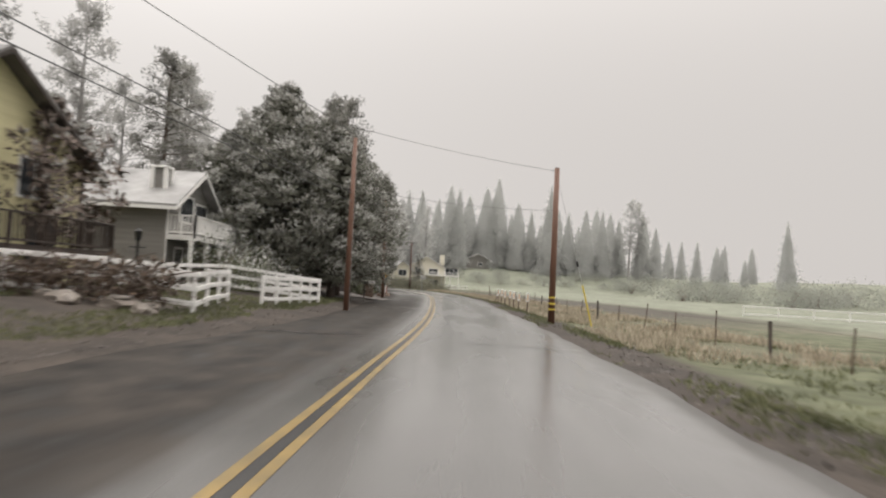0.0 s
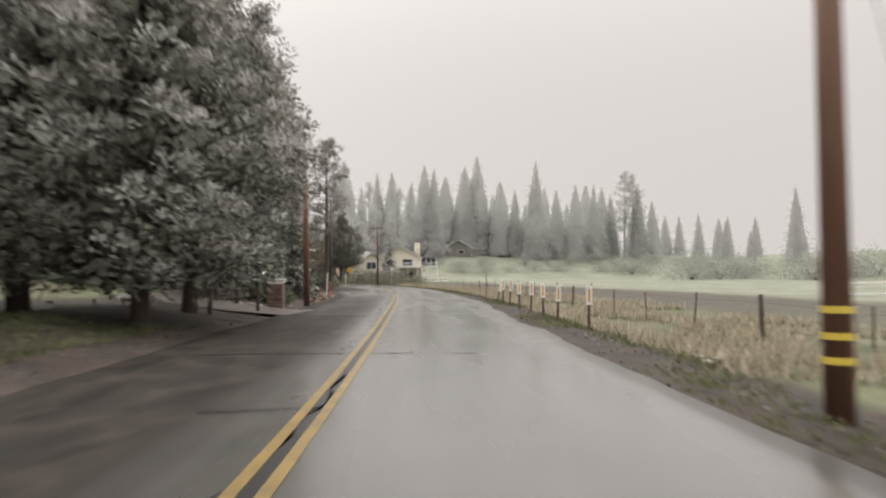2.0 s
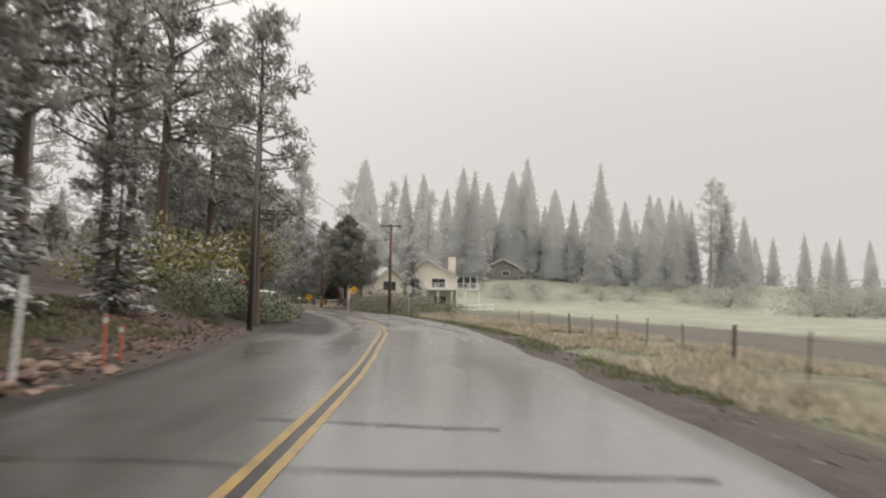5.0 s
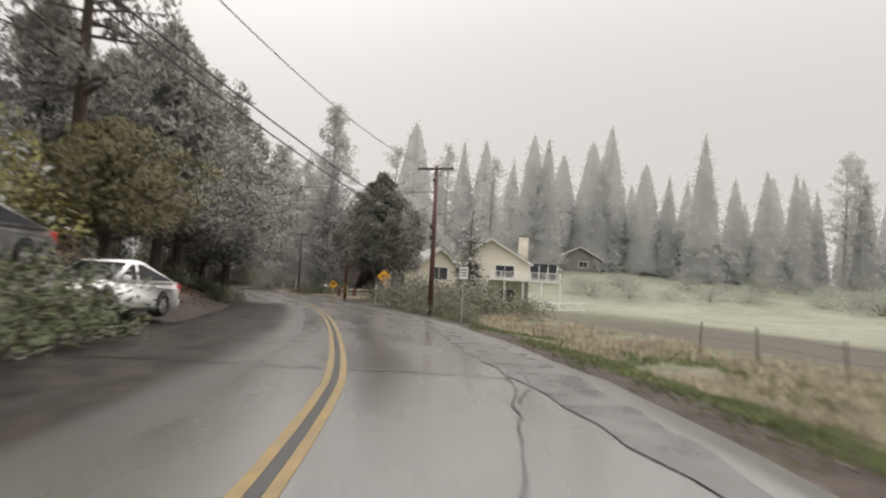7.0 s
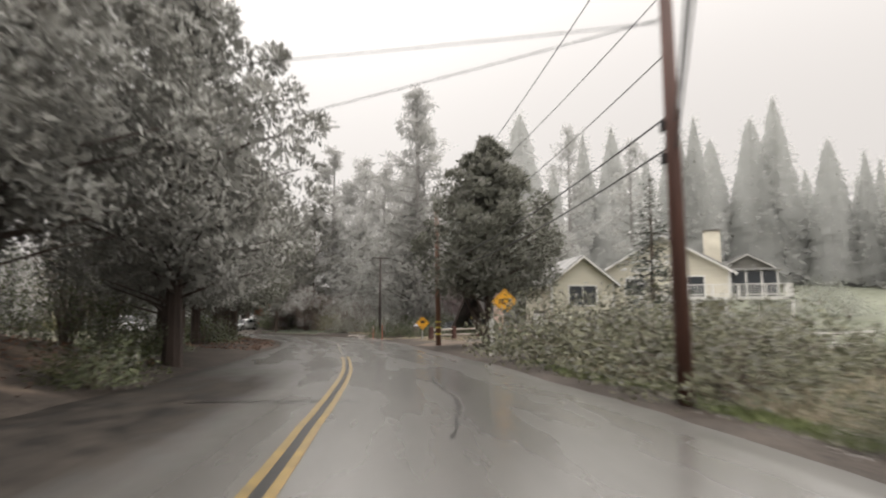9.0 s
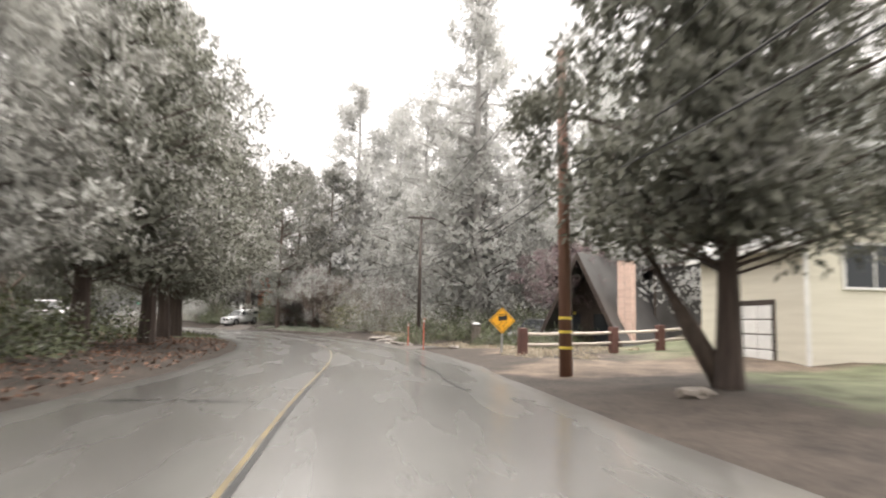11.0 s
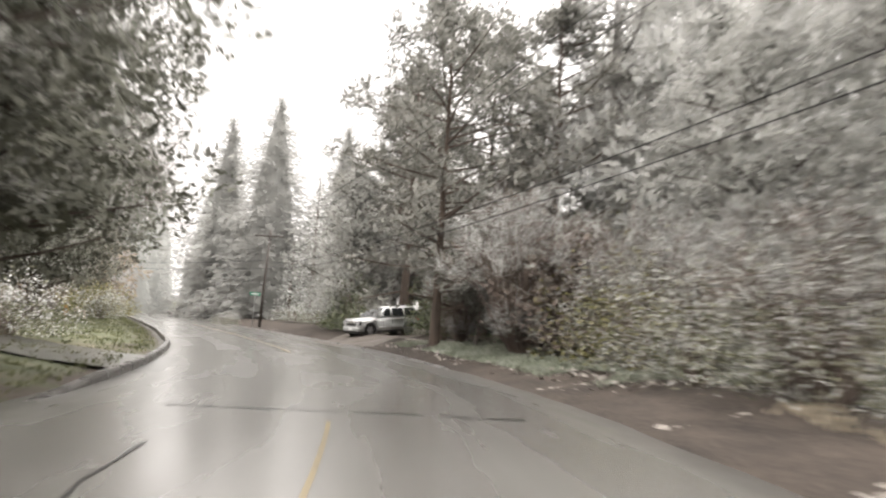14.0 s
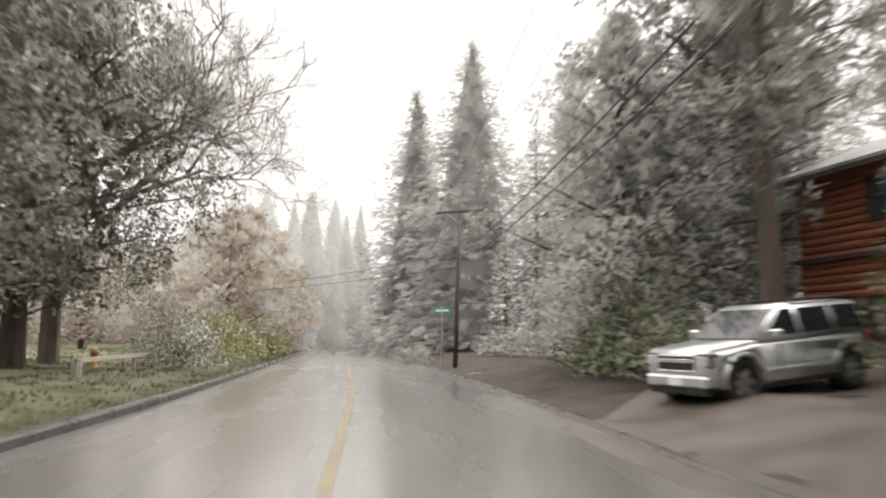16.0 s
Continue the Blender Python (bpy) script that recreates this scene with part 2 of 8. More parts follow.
GREENLEAF = surf("green_shrub_leaves", (0.026, 0.033, 0.014), (0.105, 0.12, 0.05), 0.8, 0.65, 0, fine=9, island=0.9, sheer=0.2)
YELLOWLEAF = surf("yellow_green_leaves", (0.07, 0.07, 0.02), (0.24, 0.22, 0.075), 0.8, 0.7, 0, fine=9, island=0.9, sheer=0.25)
OLIVELEAF = surf("olive_brown_leaves", (0.065, 0.058, 0.027), (0.18, 0.16, 0.08), 0.8, 0.7, 0, fine=14, island=0.6, sheer=0.25, lacy=0.42)
# pale grey and transparent, so haze over the far thickets is in the material
THICKET = surf("haze_toned_willow_twigs", (0.27, 0.285, 0.245), (0.36, 0.375, 0.33), 0.25, 0.85, 0, fine=3, island=0.3, sheer=0.4, thin=0.45)
DARKPOLE = surf("dark_red_brown_pole_wood", (0.045, 0.02, 0.015), (0.125, 0.055, 0.04), 2.5, 0.65, 0.5, fine=35, stretch=(4, 4, 0.25))
TWIG = surf("bare_twigs", (0.06, 0.046, 0.038), (0.19, 0.15, 0.125), 2, 0.85, 0.2, island=0.6)
DRYGRASS = surf("dry_grass", (0.19, 0.16, 0.115), (0.55, 0.485, 0.375), 0.6, 0.85, 0, fine=6, island=0.7, sheer=0.3)
LUSHGRASS = surf("fresh_verge_grass", (0.06, 0.078, 0.03), (0.20, 0.235, 0.10), 0.5, 0.75, 0, fine=6, island=0.7, sheer=0.25)
GRASS = surf("wet_grass", (0.05, 0.058, 0.026), (0.17, 0.178, 0.085), 0.5, 0.75, 0, fine=6, island=0.7, sheer=0.25)
LITTER = surf("leaf_litter", (0.06, 0.035, 0.022), (0.24, 0.13, 0.085), 2.0, 0.8, 0, island=0.9)
ROCK = surf("wet_rock", (0.075, 0.065, 0.054), (0.21, 0.18, 0.152), 3, 0.6, 0.6, spread=0.5)
WHITEPAINT = surf("white_paint", (0.60, 0.60, 0.58), (0.80, 0.79, 0.77), 2, 0.45, 0.08, spread=0.3)
CREAM = surf("cream_clapboard", (0.53, 0.50, 0.41), (0.67, 0.64, 0.54), 0.8, 0.65, 0.15, stretch=(0.4, 0.4, 6))
YELLOWWALL = surf("pale_yellow_siding", (0.52, 0.48, 0.28), (0.68, 0.64, 0.40), 0.8, 0.65, 0.2, stretch=(0.4, 0.4, 7))
GREYWALL = surf("grey_wood_siding", (0.14, 0.135, 0.125), (0.24, 0.23, 0.215), 0.9, 0.75, 0.3, stretch=(0.4, 0.4, 7))
GREENWALL = surf("sage_green_siding", (0.10, 0.125, 0.095), (0.17, 0.20, 0.155), 0.9, 0.7, 0.3, stretch=(0.4, 0.4, 7))
REDWALL = surf("red_brown_log_wall", (0.16, 0.055, 0.03), (0.34, 0.115, 0.06), 0.9, 0.6, 0.4, stretch=(0.3, 0.3, 4))
DARKWOOD = surf("dark_brown_wood", (0.020, 0.014, 0.011), (0.055, 0.038, 0.03), 1.5, 0.65, 0.4, stretch=(1, 1, 3))
REDWOOD = surf("red_brown_wood_post", (0.055, 0.024, 0.019), (0.13, 0.058, 0.046), 2, 0.7, 0.4)
DECKWOOD = surf("weathered_deck_wood", (0.16, 0.105, 0.068), (0.32, 0.22, 0.15), 2, 0.7, 0.4, fine=30, spread=0.5)
POSTWOOD = surf("grey_post_wood", (0.045, 0.038, 0.032), (0.13, 0.11, 0.095), 4, 0.85, 0.5, spread=0.4)
SHINGLE = surf("wet_shingles", (0.085, 0.082, 0.08), (0.22, 0.215, 0.21), 1.2, 0.5, 0.4, fine=16)
DARKSHINGLE = surf("dark_wet_shingles", (0.03, 0.028, 0.027), (0.075, 0.072, 0.07), 1.2, 0.5, 0.4, fine=16)
BROWNSTONE = surf("brown_field_stone", (0.07, 0.045, 0.032), (0.19, 0.125, 0.09), 3, 0.7, 0.6, spread=0.5)
SNOWROOF = surf("snow_dusted_shingles", (0.105, 0.103, 0.10), (0.34, 0.338, 0.33), 0.9, 0.6, 0.4, fine=14)
PINKBRICK = surf("pink_brick", (0.56, 0.39, 0.32), (0.74, 0.56, 0.48), 2, 0.8, 0.4, spread=0.6)
CREAMBRICK = surf("cream_stucco_chimney", (0.50, 0.47, 0.38), (0.68, 0.64, 0.54), 2, 0.8, 0.3)
MORTAR = surf("mortar", (0.26, 0.22, 0.19), (0.4, 0.35, 0.31), 5, 0.9, 0.3)
GALV = surf("galvanised_steel", (0.30, 0.30, 0.30), (0.50, 0.50, 0.50), 6, 0.45, 0.05, metal=0.8)
RUSTSTEEL = surf("rusty_steel_post", (0.05, 0.036, 0.03), (0.12, 0.075, 0.055), 5, 0.7, 0.3, metal=0.3)
BLACKMETAL = surf("black_metal", (0.012, 0.012, 0.012), (0.03, 0.03, 0.03), 6, 0.45, 0.05, metal=0.4)
CABLE = surf("black_cable", (0.012, 0.012, 0.012), (0.03, 0.03, 0.03), 6, 0.6, 0)
SIGNYELLOW = surf("yellow_sign_sheeting", (0.70, 0.34, 0.02), (0.80, 0.41, 0.03), 2, 0.35, 0.02)
SIGNBLACK = surf("black_sign_paint", (0.012, 0.012, 0.012), (0.02, 0.02, 0.02), 3, 0.4, 0)
SIGNWHITE = surf("white_sign_sheeting", (0.66, 0.66, 0.66), (0.78, 0.78, 0.77), 3, 0.4, 0.02)
SIGNGREEN = surf("green_sign_sheeting", (0.02, 0.20, 0.12), (0.03, 0.28, 0.17), 3, 0.4, 0.02)
AMBER = surf("amber_reflector", (0.46, 0.21, 0.015), (0.60, 0.31, 0.03), 6, 0.3, 0.1, fine=120)
REDPAINT = surf("faded_red_paint", (0.36, 0.09, 0.06), (0.54, 0.18, 0.13), 5, 0.5, 0.05)
GUYYELLOW = surf("yellow_guy_guard", (0.55, 0.42, 0.05), (0.70, 0.55, 0.09), 3, 0.5, 0.02)
SILVERPAINT = surf("silver_car_paint", (0.36, 0.37, 0.37), (0.44, 0.45, 0.45), 2, 0.32, 0, metal=0.35, coat=0.8)
WHITECAR = surf("white_car_paint", (0.70, 0.70, 0.70), (0.78, 0.78, 0.78), 2, 0.35, 0, coat=0.8)
GREYCAR = surf("grey_car_paint", (0.14, 0.14, 0.145), (0.20, 0.20, 0.205), 2, 0.32, 0, metal=0.4, coat=0.8)
DARKCAR = surf("black_car_paint", (0.015, 0.017, 0.02), (0.03, 0.032, 0.035), 2, 0.3, 0, coat=0.8)
RUBBER = surf("tyre_rubber", (0.012, 0.012, 0.012), (0.028, 0.028, 0.028), 8, 0.75, 0.2)
ALLOY = surf("alloy_wheel", (0.40, 0.40, 0.41), (0.55, 0.55, 0.56), 5, 0.3, 0.05, metal=0.9)
BLACKTRIM = surf("black_trim", (0.012, 0.012, 0.012), (0.025, 0.025, 0.025), 6, 0.5, 0.1)
CHROME = surf("chrome", (0.60, 0.60, 0.60), (0.72, 0.72, 0.72), 4, 0.15, 0, metal=1.0)
TAIL = surf("red_lamp", (0.35, 0.015, 0.01), (0.45, 0.03, 0.02), 5, 0.2, 0)
LOGWOOD = surf("pale_log_rail", (0.30, 0.26, 0.22), (0.52, 0.47, 0.41), 2, 0.7, 0.4, stretch=(0.4, 0.4, 3))
HYDRANT = surf("ochre_hydrant_paint", (0.24, 0.13, 0.03), (0.38, 0.22, 0.06), 4, 0.5, 0.1)


def glass(name, tint, rough=0.05):
    m = bpy.data.materials.new(name)
    m.use_nodes = True
    b = m.node_tree.nodes["Principled BSDF"]
    b.inputs["Base Color"].default_value = (*tint, 1)
    b.inputs["Roughness"].default_value, b.inputs["IOR"].default_value = rough, 1.42
    return m


WINDOW = glass("window_glass", (0.035, 0.04, 0.045))
CARGLASS = glass("tinted_car_glass", (0.015, 0.017, 0.019))
LENS = glass("lamp_lens", (0.42, 0.43, 0.44), 0.12)


def ground_material():
    """Meadow grass, straw, bare wet earth and leaf litter, laid out by the plan's zones."""
    m = bpy.data.materials.new("ground_cover")
    m.use_nodes = True
    n, l = m.node_tree.nodes, m.node_tree.links
    b = n["Principled BSDF"]
    co = n.new("ShaderNodeTexCoord")

    def noise_at(scale, detail=5):
        node = n.new("ShaderNodeTexNoise")
        node.inputs["Scale"].default_value, node.inputs["Detail"].default_value = scale, detail
        l.new(co.outputs["Object"], node.inputs["Vector"])
        return node.outputs["Fac"]

    def ramp(value, lo, hi):
        r = n.new("ShaderNodeMapRange")
        r.inputs["From Min"].default_value, r.inputs["From Max"].default_value = lo, hi
        l.new(value, r.inputs["Value"])
        return r.outputs[0]

    def mixed(fac, a, c):
        x = n.new("ShaderNodeMix")
        x.data_type, x.clamp_factor = "RGBA", True
        l.new(fac, x.inputs["Factor"])
        for key, v in (("A", a), ("B", c)):
            if isinstance(v, tuple):
                x.inputs[key].default_value = (*v, 1)
            else:
                l.new(v, x.inputs[key])
        return x.outputs["Result"]

    def math_node(op, a, c):
        x = n.new("ShaderNodeMath")
        x.operation = op
        for k, v in enumerate((a, c)):
            if isinstance(v, float):
                x.inputs[k].default_value = v
            else:
                l.new(v, x.inputs[k])
        return x.outputs[0]

    def zone(name):
        a = n.new("ShaderNodeAttribute")
        a.attribute_name = name
        return a.outputs["Fac"]

    patch, fine, mid = noise_at(0.12), noise_at(9.0), noise_at(0.9)
    grass = mixed(ramp(mid, 0.35, 0.65), (0.05, 0.055, 0.03), (0.115, 0.122, 0.073))
    straw = mixed(ramp(fine, 0.3, 0.7), (0.075, 0.065, 0.045), (0.17, 0.15, 0.108))
    field = mixed(ramp(math_node("ADD", math_node("MULTIPLY", patch, 0.6), math_node("MULTIPLY", mid, 0.4)), 0.49, 0.62), grass, straw)
    # meadow is paler than field: mist over the distance put into its colour
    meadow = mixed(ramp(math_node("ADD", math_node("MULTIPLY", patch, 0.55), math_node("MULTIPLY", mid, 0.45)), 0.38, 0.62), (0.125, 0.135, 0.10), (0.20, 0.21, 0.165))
    earth = mixed(ramp(math_node("ADD", math_node("MULTIPLY", mid, 0.5), math_node("MULTIPLY", fine, 0.5)), 0.36, 0.66), (0.018, 0.015, 0.0125), (0.062, 0.05, 0.041))
    soil = mixed(ramp(fine, 0.35, 0.65), (0.04, 0.036, 0.029), (0.085, 0.076, 0.062))
    gritty = math_node("MULTIPLY", math_node("SUBTRACT", mid, 0.5), 1.4)
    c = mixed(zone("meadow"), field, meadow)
    c = mixed(zone("soil"), c, soil)
    c = mixed(ramp(math_node("ADD", zone("earth"), gritty), 0.3, 0.7), c, earth)
    sandy = mixed(ramp(math_node("ADD", math_node("MULTIPLY", mid, 0.6), math_node("MULTIPLY", fine, 0.4)), 0.35, 0.65), (0.045, 0.034, 0.026), (0.15, 0.115, 0.087))
    c = mixed(ramp(math_node("ADD", zone("sandy"), gritty), 0.35, 0.75), c, sandy)
    l.new(c, b.inputs["Base Color"])
    b.inputs["Roughness"].default_value = 0.85
    b.inputs["Specular IOR Level"].default_value = 0.2
    bu = n.new("ShaderNodeBump")
    bu.inputs["Strength"].default_value, bu.inputs["Distance"].default_value = 0.6, 0.06
    l.new(math_node("ADD", math_node("MULTIPLY", mid, 0.6), math_node("MULTIPLY", fine, 0.4)), bu.inputs["Height"])
    l.new(bu.outputs[0], b.inputs["Normal"])
    return m


GROUND = ground_material()

# plan of the road: centre line, and widths to each side
CENTRE = [(-4.4, -70), (-3.1, -40), (-2.0, -15), (-1.35, 0), (-0.7, 9), (0.05, 18), (0.6, 27), (1.0, 38), (1.3, 50), (1.45, 60), (1.4, 70), (0.9, 80), (-0.15, 90),
          (-2.05, 100), (-4.6, 110), (-7.8, 120), (-11.5, 130), (-15.7, 140), (-20.2, 151), (-24.8, 160), (-30.6, 168.2), (-37.2, 175.3), (-45.3, 181.8), (-53, 186.6),
          (-62, 191.8), (-80, 201.5), (-100, 212), (-130, 227), (-175, 248)]


def smooth_line(points, step):
    """Catmull-Rom through the points, sampled at even steps."""
    p = np.array(points, float)
    p = np.vstack([2 * p[0] - p[1], p, 2 * p[-1] - p[-2]])
    out = []
    for i in range(1, len(p) - 2):
        for u in np.linspace(0, 1, 24, endpoint=False):
            a, b, c, d = p[i - 1:i + 3]
            out.append(0.5 * (2 * b + (c - a) * u + (2 * a - 5 * b + 4 * c - d) * u * u + (3 * b - a - 3 * c + d) * u ** 3))
    out.append(p[-2])
    out = np.array(out)
    run = np.r_[0, np.cumsum(np.hypot(*np.diff(out, axis=0).T))]
    at = np.arange(0, run[-1], step)
    return np.c_[np.interp(at, run, out[:, 0]), np.interp(at, run, out[:, 1])]


LINE = smooth_line(CENTRE, 1.0)
AHEAD = np.gradient(LINE, axis=0)
AHEAD /= np.linalg.norm(AHEAD, axis=1)[:, None]
LEFTWARD = np.c_[-AHEAD[:, 1], AHEAD[:, 0]]
WIDE_R = np.interp(LINE[:, 1], [0, 20, 38, 55, 75, 92, 112, 132, 145, 160, 185], [4.4, 4.15, 4.0, 4.4, 4.2, 4.7, 5.1, 4.8, 4.7, 4.4, 4.2])
WIDE_L = np.interp(LINE[:, 1], [0, 25, 40, 70, 92, 120, 143, 160, 185], [4.1, 3.7, 3.8, 3.9, 4.8, 4.6, 3.6, 4.0, 4.2])


def plan(x, y):
    """Signed distance from the road's centre line (left is positive) and the nearest station, for arrays."""
    q = np.c_[np.ravel(x), np.ravel(y)]
    near = np.empty(len(q), int)
    for k in range(0, len(q), 4000):
        near[k:k + 4000] = ((q[k:k + 4000, None] - LINE[None, ::2]) ** 2).sum(-1).argmin(1) * 2
    off = q - LINE[near]
    side = (off * LEFTWARD[near]).sum(1)
    far = np.hypot(*off.T)
    d = np.where(np.abs(side) > 0.6 * far, np.sign(side) * np.maximum(np.abs(side), far * 0.98), np.sign(side) * far)
    return d, near


def ease(a, b, v):
    u = np.clip((v - a) / (b - a), 0, 1)
    return u * u * (3 - 2 * u)


def height(x, y):
    """The lie of the land."""
    x, y = np.atleast_1d(np.asarray(x, float)), np.atleast_1d(np.asarray(y, float))
    d, k = plan(x, y)
    st = LINE[k, 1]
    left, right = d - WIDE_L[k], -d - WIDE_R[k]
    bank = np.interp(st, [0, 50, 62, 80, 90, 100, 114, 124, 134, 160, 200], [0.40, 0.45, 0.55, 0.9, 1.3, 2.0, 2.0, 1.2, 0.25, 0.2, 0.4])
    hill = np.interp(st, [0, 50, 75, 92, 125, 140, 200], [1.2, 1.5, 2.5, 4.5, 3.5, 0.6, 0.8])
    zl = bank * ease(0.2, 5.5, left) + hill * ease(6, 30, left) + 9 * ease(30, 110, left)
    verge = np.interp(st, [0, 110, 128, 145, 165, 200], [-0.30, -0.28, 0.05, 0.12, 0.35, 0.5])
    rise = np.interp(st, [0, 120, 150, 180, 230], [0, 0, 0.3, 1.8, 2.0])
    zr = verge * ease(0.2, 3.0, right) + rise * ease(4, 16, right)
    zr = zr + 6.0 * ease(170, 222, y) * ease(-16, 12, x) + 4 * ease(110, 200, x) * ease(60, 170, y)
    yard = 1 - ease(5, 10, np.hypot(x + 16.5, y - 169.0))
    zr = zr * (1 - yard) - 0.1 * yard
    z = np.where(d > 0, zl, zr)
    wave = 0.06 * np.sin(0.9 * x + 0.4 * y) * np.sin(0.5 * y - 0.3 * x) + 0.03 * np.sin(2.3 * x + 1.1 * y)
    z = z + wave * ease(0.3, 3, np.maximum(left, right))
    inside = (left < 0.4) & (right < 0.4)
    return np.where(inside, -0.10, z)


def gz(x, y):
    return float(height(x, y)[0])


# helpers that make things
def thing(name, label, category, place, turn=0.0, group="", kind="", size=1.0):
    ob = new(name)
    ob.empty_display_size = 0.2
    ob.matrix_basis = Matrix.Translation(place) @ Matrix.Rotation(radians(turn), 4, "Z") @ Matrix.Scale(size, 4)
    return tagged(ob, label, category, group, kind)


def mesh_of(name, bm, *mats):
    me = bpy.data.meshes.new(name)
    if isinstance(bm, bmesh.types.BMesh):
        bm.to_mesh(me)
        bm.free()
    else:
        me.from_pydata(*bm)
    for m in mats:
        me.materials.append(m)
    return me


def part(name, bm, material, parent, label=""):
    me = bm if isinstance(bm, bpy.types.Mesh) else mesh_of(name, bm, material)
    ob = new(name, me)
    ob.parent = parent
    if label:
        ob["label"] = label
    return ob


def box(lo, hi, bevel=0.0, bm=None, turn=None):
    own = bmesh.new()
    got = bmesh.ops.create_cube(own, size=1.0)["verts"]
    lo, hi = Vector(lo), Vector(hi)
    for v in got:
        v.co = Vector(((lo[i] + hi[i]) / 2 + v.co[i] * (hi[i] - lo[i]) for i in range(3)))
    if bevel:
        bmesh.ops.bevel(own, geom=own.edges[:], offset=bevel, segments=1, affect="EDGES")
    if turn is not None:
        bmesh.ops.transform(own, matrix=turn, verts=own.verts[:])
    if bm is None:
        return own
    tmp = bpy.data.meshes.new("tmp")
    own.to_mesh(tmp)
    own.free()
    bm.from_mesh(tmp)
    bpy.data.meshes.remove(tmp)
    return bm


def tube_data(points, radii, sides=8, cap=True):
    """Vertices and faces of a tapered tube along points."""
    pts = [Vector(p) for p in points]
    vs, fs = [], []
    for i, p in enumerate(pts):
        way = (pts[min(i + 1, len(pts) - 1)] - pts[max(i - 1, 0)]).normalized()
        a = way.orthogonal().normalized() if abs(way.z) < 0.9 else Vector((1, 0, 0)).cross(way).normalized()
        b = way.cross(a).normalized()
        r = radii[i] if hasattr(radii, "__len__") else radii
        for k in range(sides):
            w = 2 * math.pi * k / sides
            vs.append(tuple(p + r * (math.cos(w) * a + math.sin(w) * b)))
    for i in range(len(pts) - 1):
        for k in range(sides):
            q = (k + 1) % sides
            fs.append((i * sides + k, i * sides + q, (i + 1) * sides + q, (i + 1) * sides + k))
    if cap:
        fs.append(tuple(range(sides - 1, -1, -1)))
        fs.append(tuple(range((len(pts) - 1) * sides, len(pts) * sides)))
    return vs, [], fs


def joined(datas):
    vs, fs = [], []
    for v, _, f in datas:
        k = len(vs)
        vs += v
        fs += [tuple(i + k for i in face) for face in f]
    return vs, [], fs


def smooth(ob):
    for p in ob.data.polygons:
        p.use_smooth = True
    return ob


def prism(profile, lo, hi, axis="y", bm=None):
    """A closed profile in two axes pushed along the third, from lo to hi."""
    n = len(profile)
    put = {"y": lambda a, b, c: (a, c, b), "x": lambda a, b, c: (c, a, b), "z": lambda a, b, c: (a, b, c)}[axis]
    vs = [put(a, b, lo) for a, b in profile] + [put(a, b, hi) for a, b in profile]
    fs = [tuple(range(n)), tuple(range(2 * n - 1, n - 1, -1))] + [(i, i + n, (i + 1) % n + n, (i + 1) % n) for i in range(n)]
    out = bm or bmesh.new()
    made = [out.verts.new(v) for v in vs]
    for f in fs:
        out.faces.new([made[i] for i in f])
    bmesh.ops.recalc_face_normals(out, faces=out.faces[:])
    return out


def strip(name, line, half, z, material, parent=None, kind="", label="", category=""):
    """A flat strip along a line, as thin as paint."""
    p = np.array(line, float)
    t = np.gradient(p, axis=0)
    t /= np.linalg.norm(t, axis=1)[:, None] + 1e-9
    s = np.c_[-t[:, 1], t[:, 0]]
    h = np.broadcast_to(np.asarray(half, float), (len(p),))[:, None]
    vs = [(*q, z) for q in p + s * h] + [(*q, z) for q in p - s * h]
    n = len(p)
    me = mesh_of(name, (vs, [], [(i + n, i + n + 1, i + 1, i) for i in range(n - 1)]), material)
    ob = new(name, me)
    if parent:
        ob.parent = parent
    return tagged(ob, label, category, "", kind)

# ground and road
def grown(lo, hi, step, end_lo, end_hi):
    mid = list(np.arange(lo, hi + step / 2, step))
    a, b, s = [], [], step
    x = lo
    while x > end_lo:
        s *= 1.35
        x -= s
        a.append(x)
    x, s = mid[-1], step
    while x < end_hi:
        s *= 1.35
        x += s
        b.append(x)
    return np.array(a[::-1] + mid + b)


def earth_width(st):
    return np.interp(st, [0, 60, 100, 140, 165, 200], [2.6, 2.4, 1.8, 5, 9, 7])


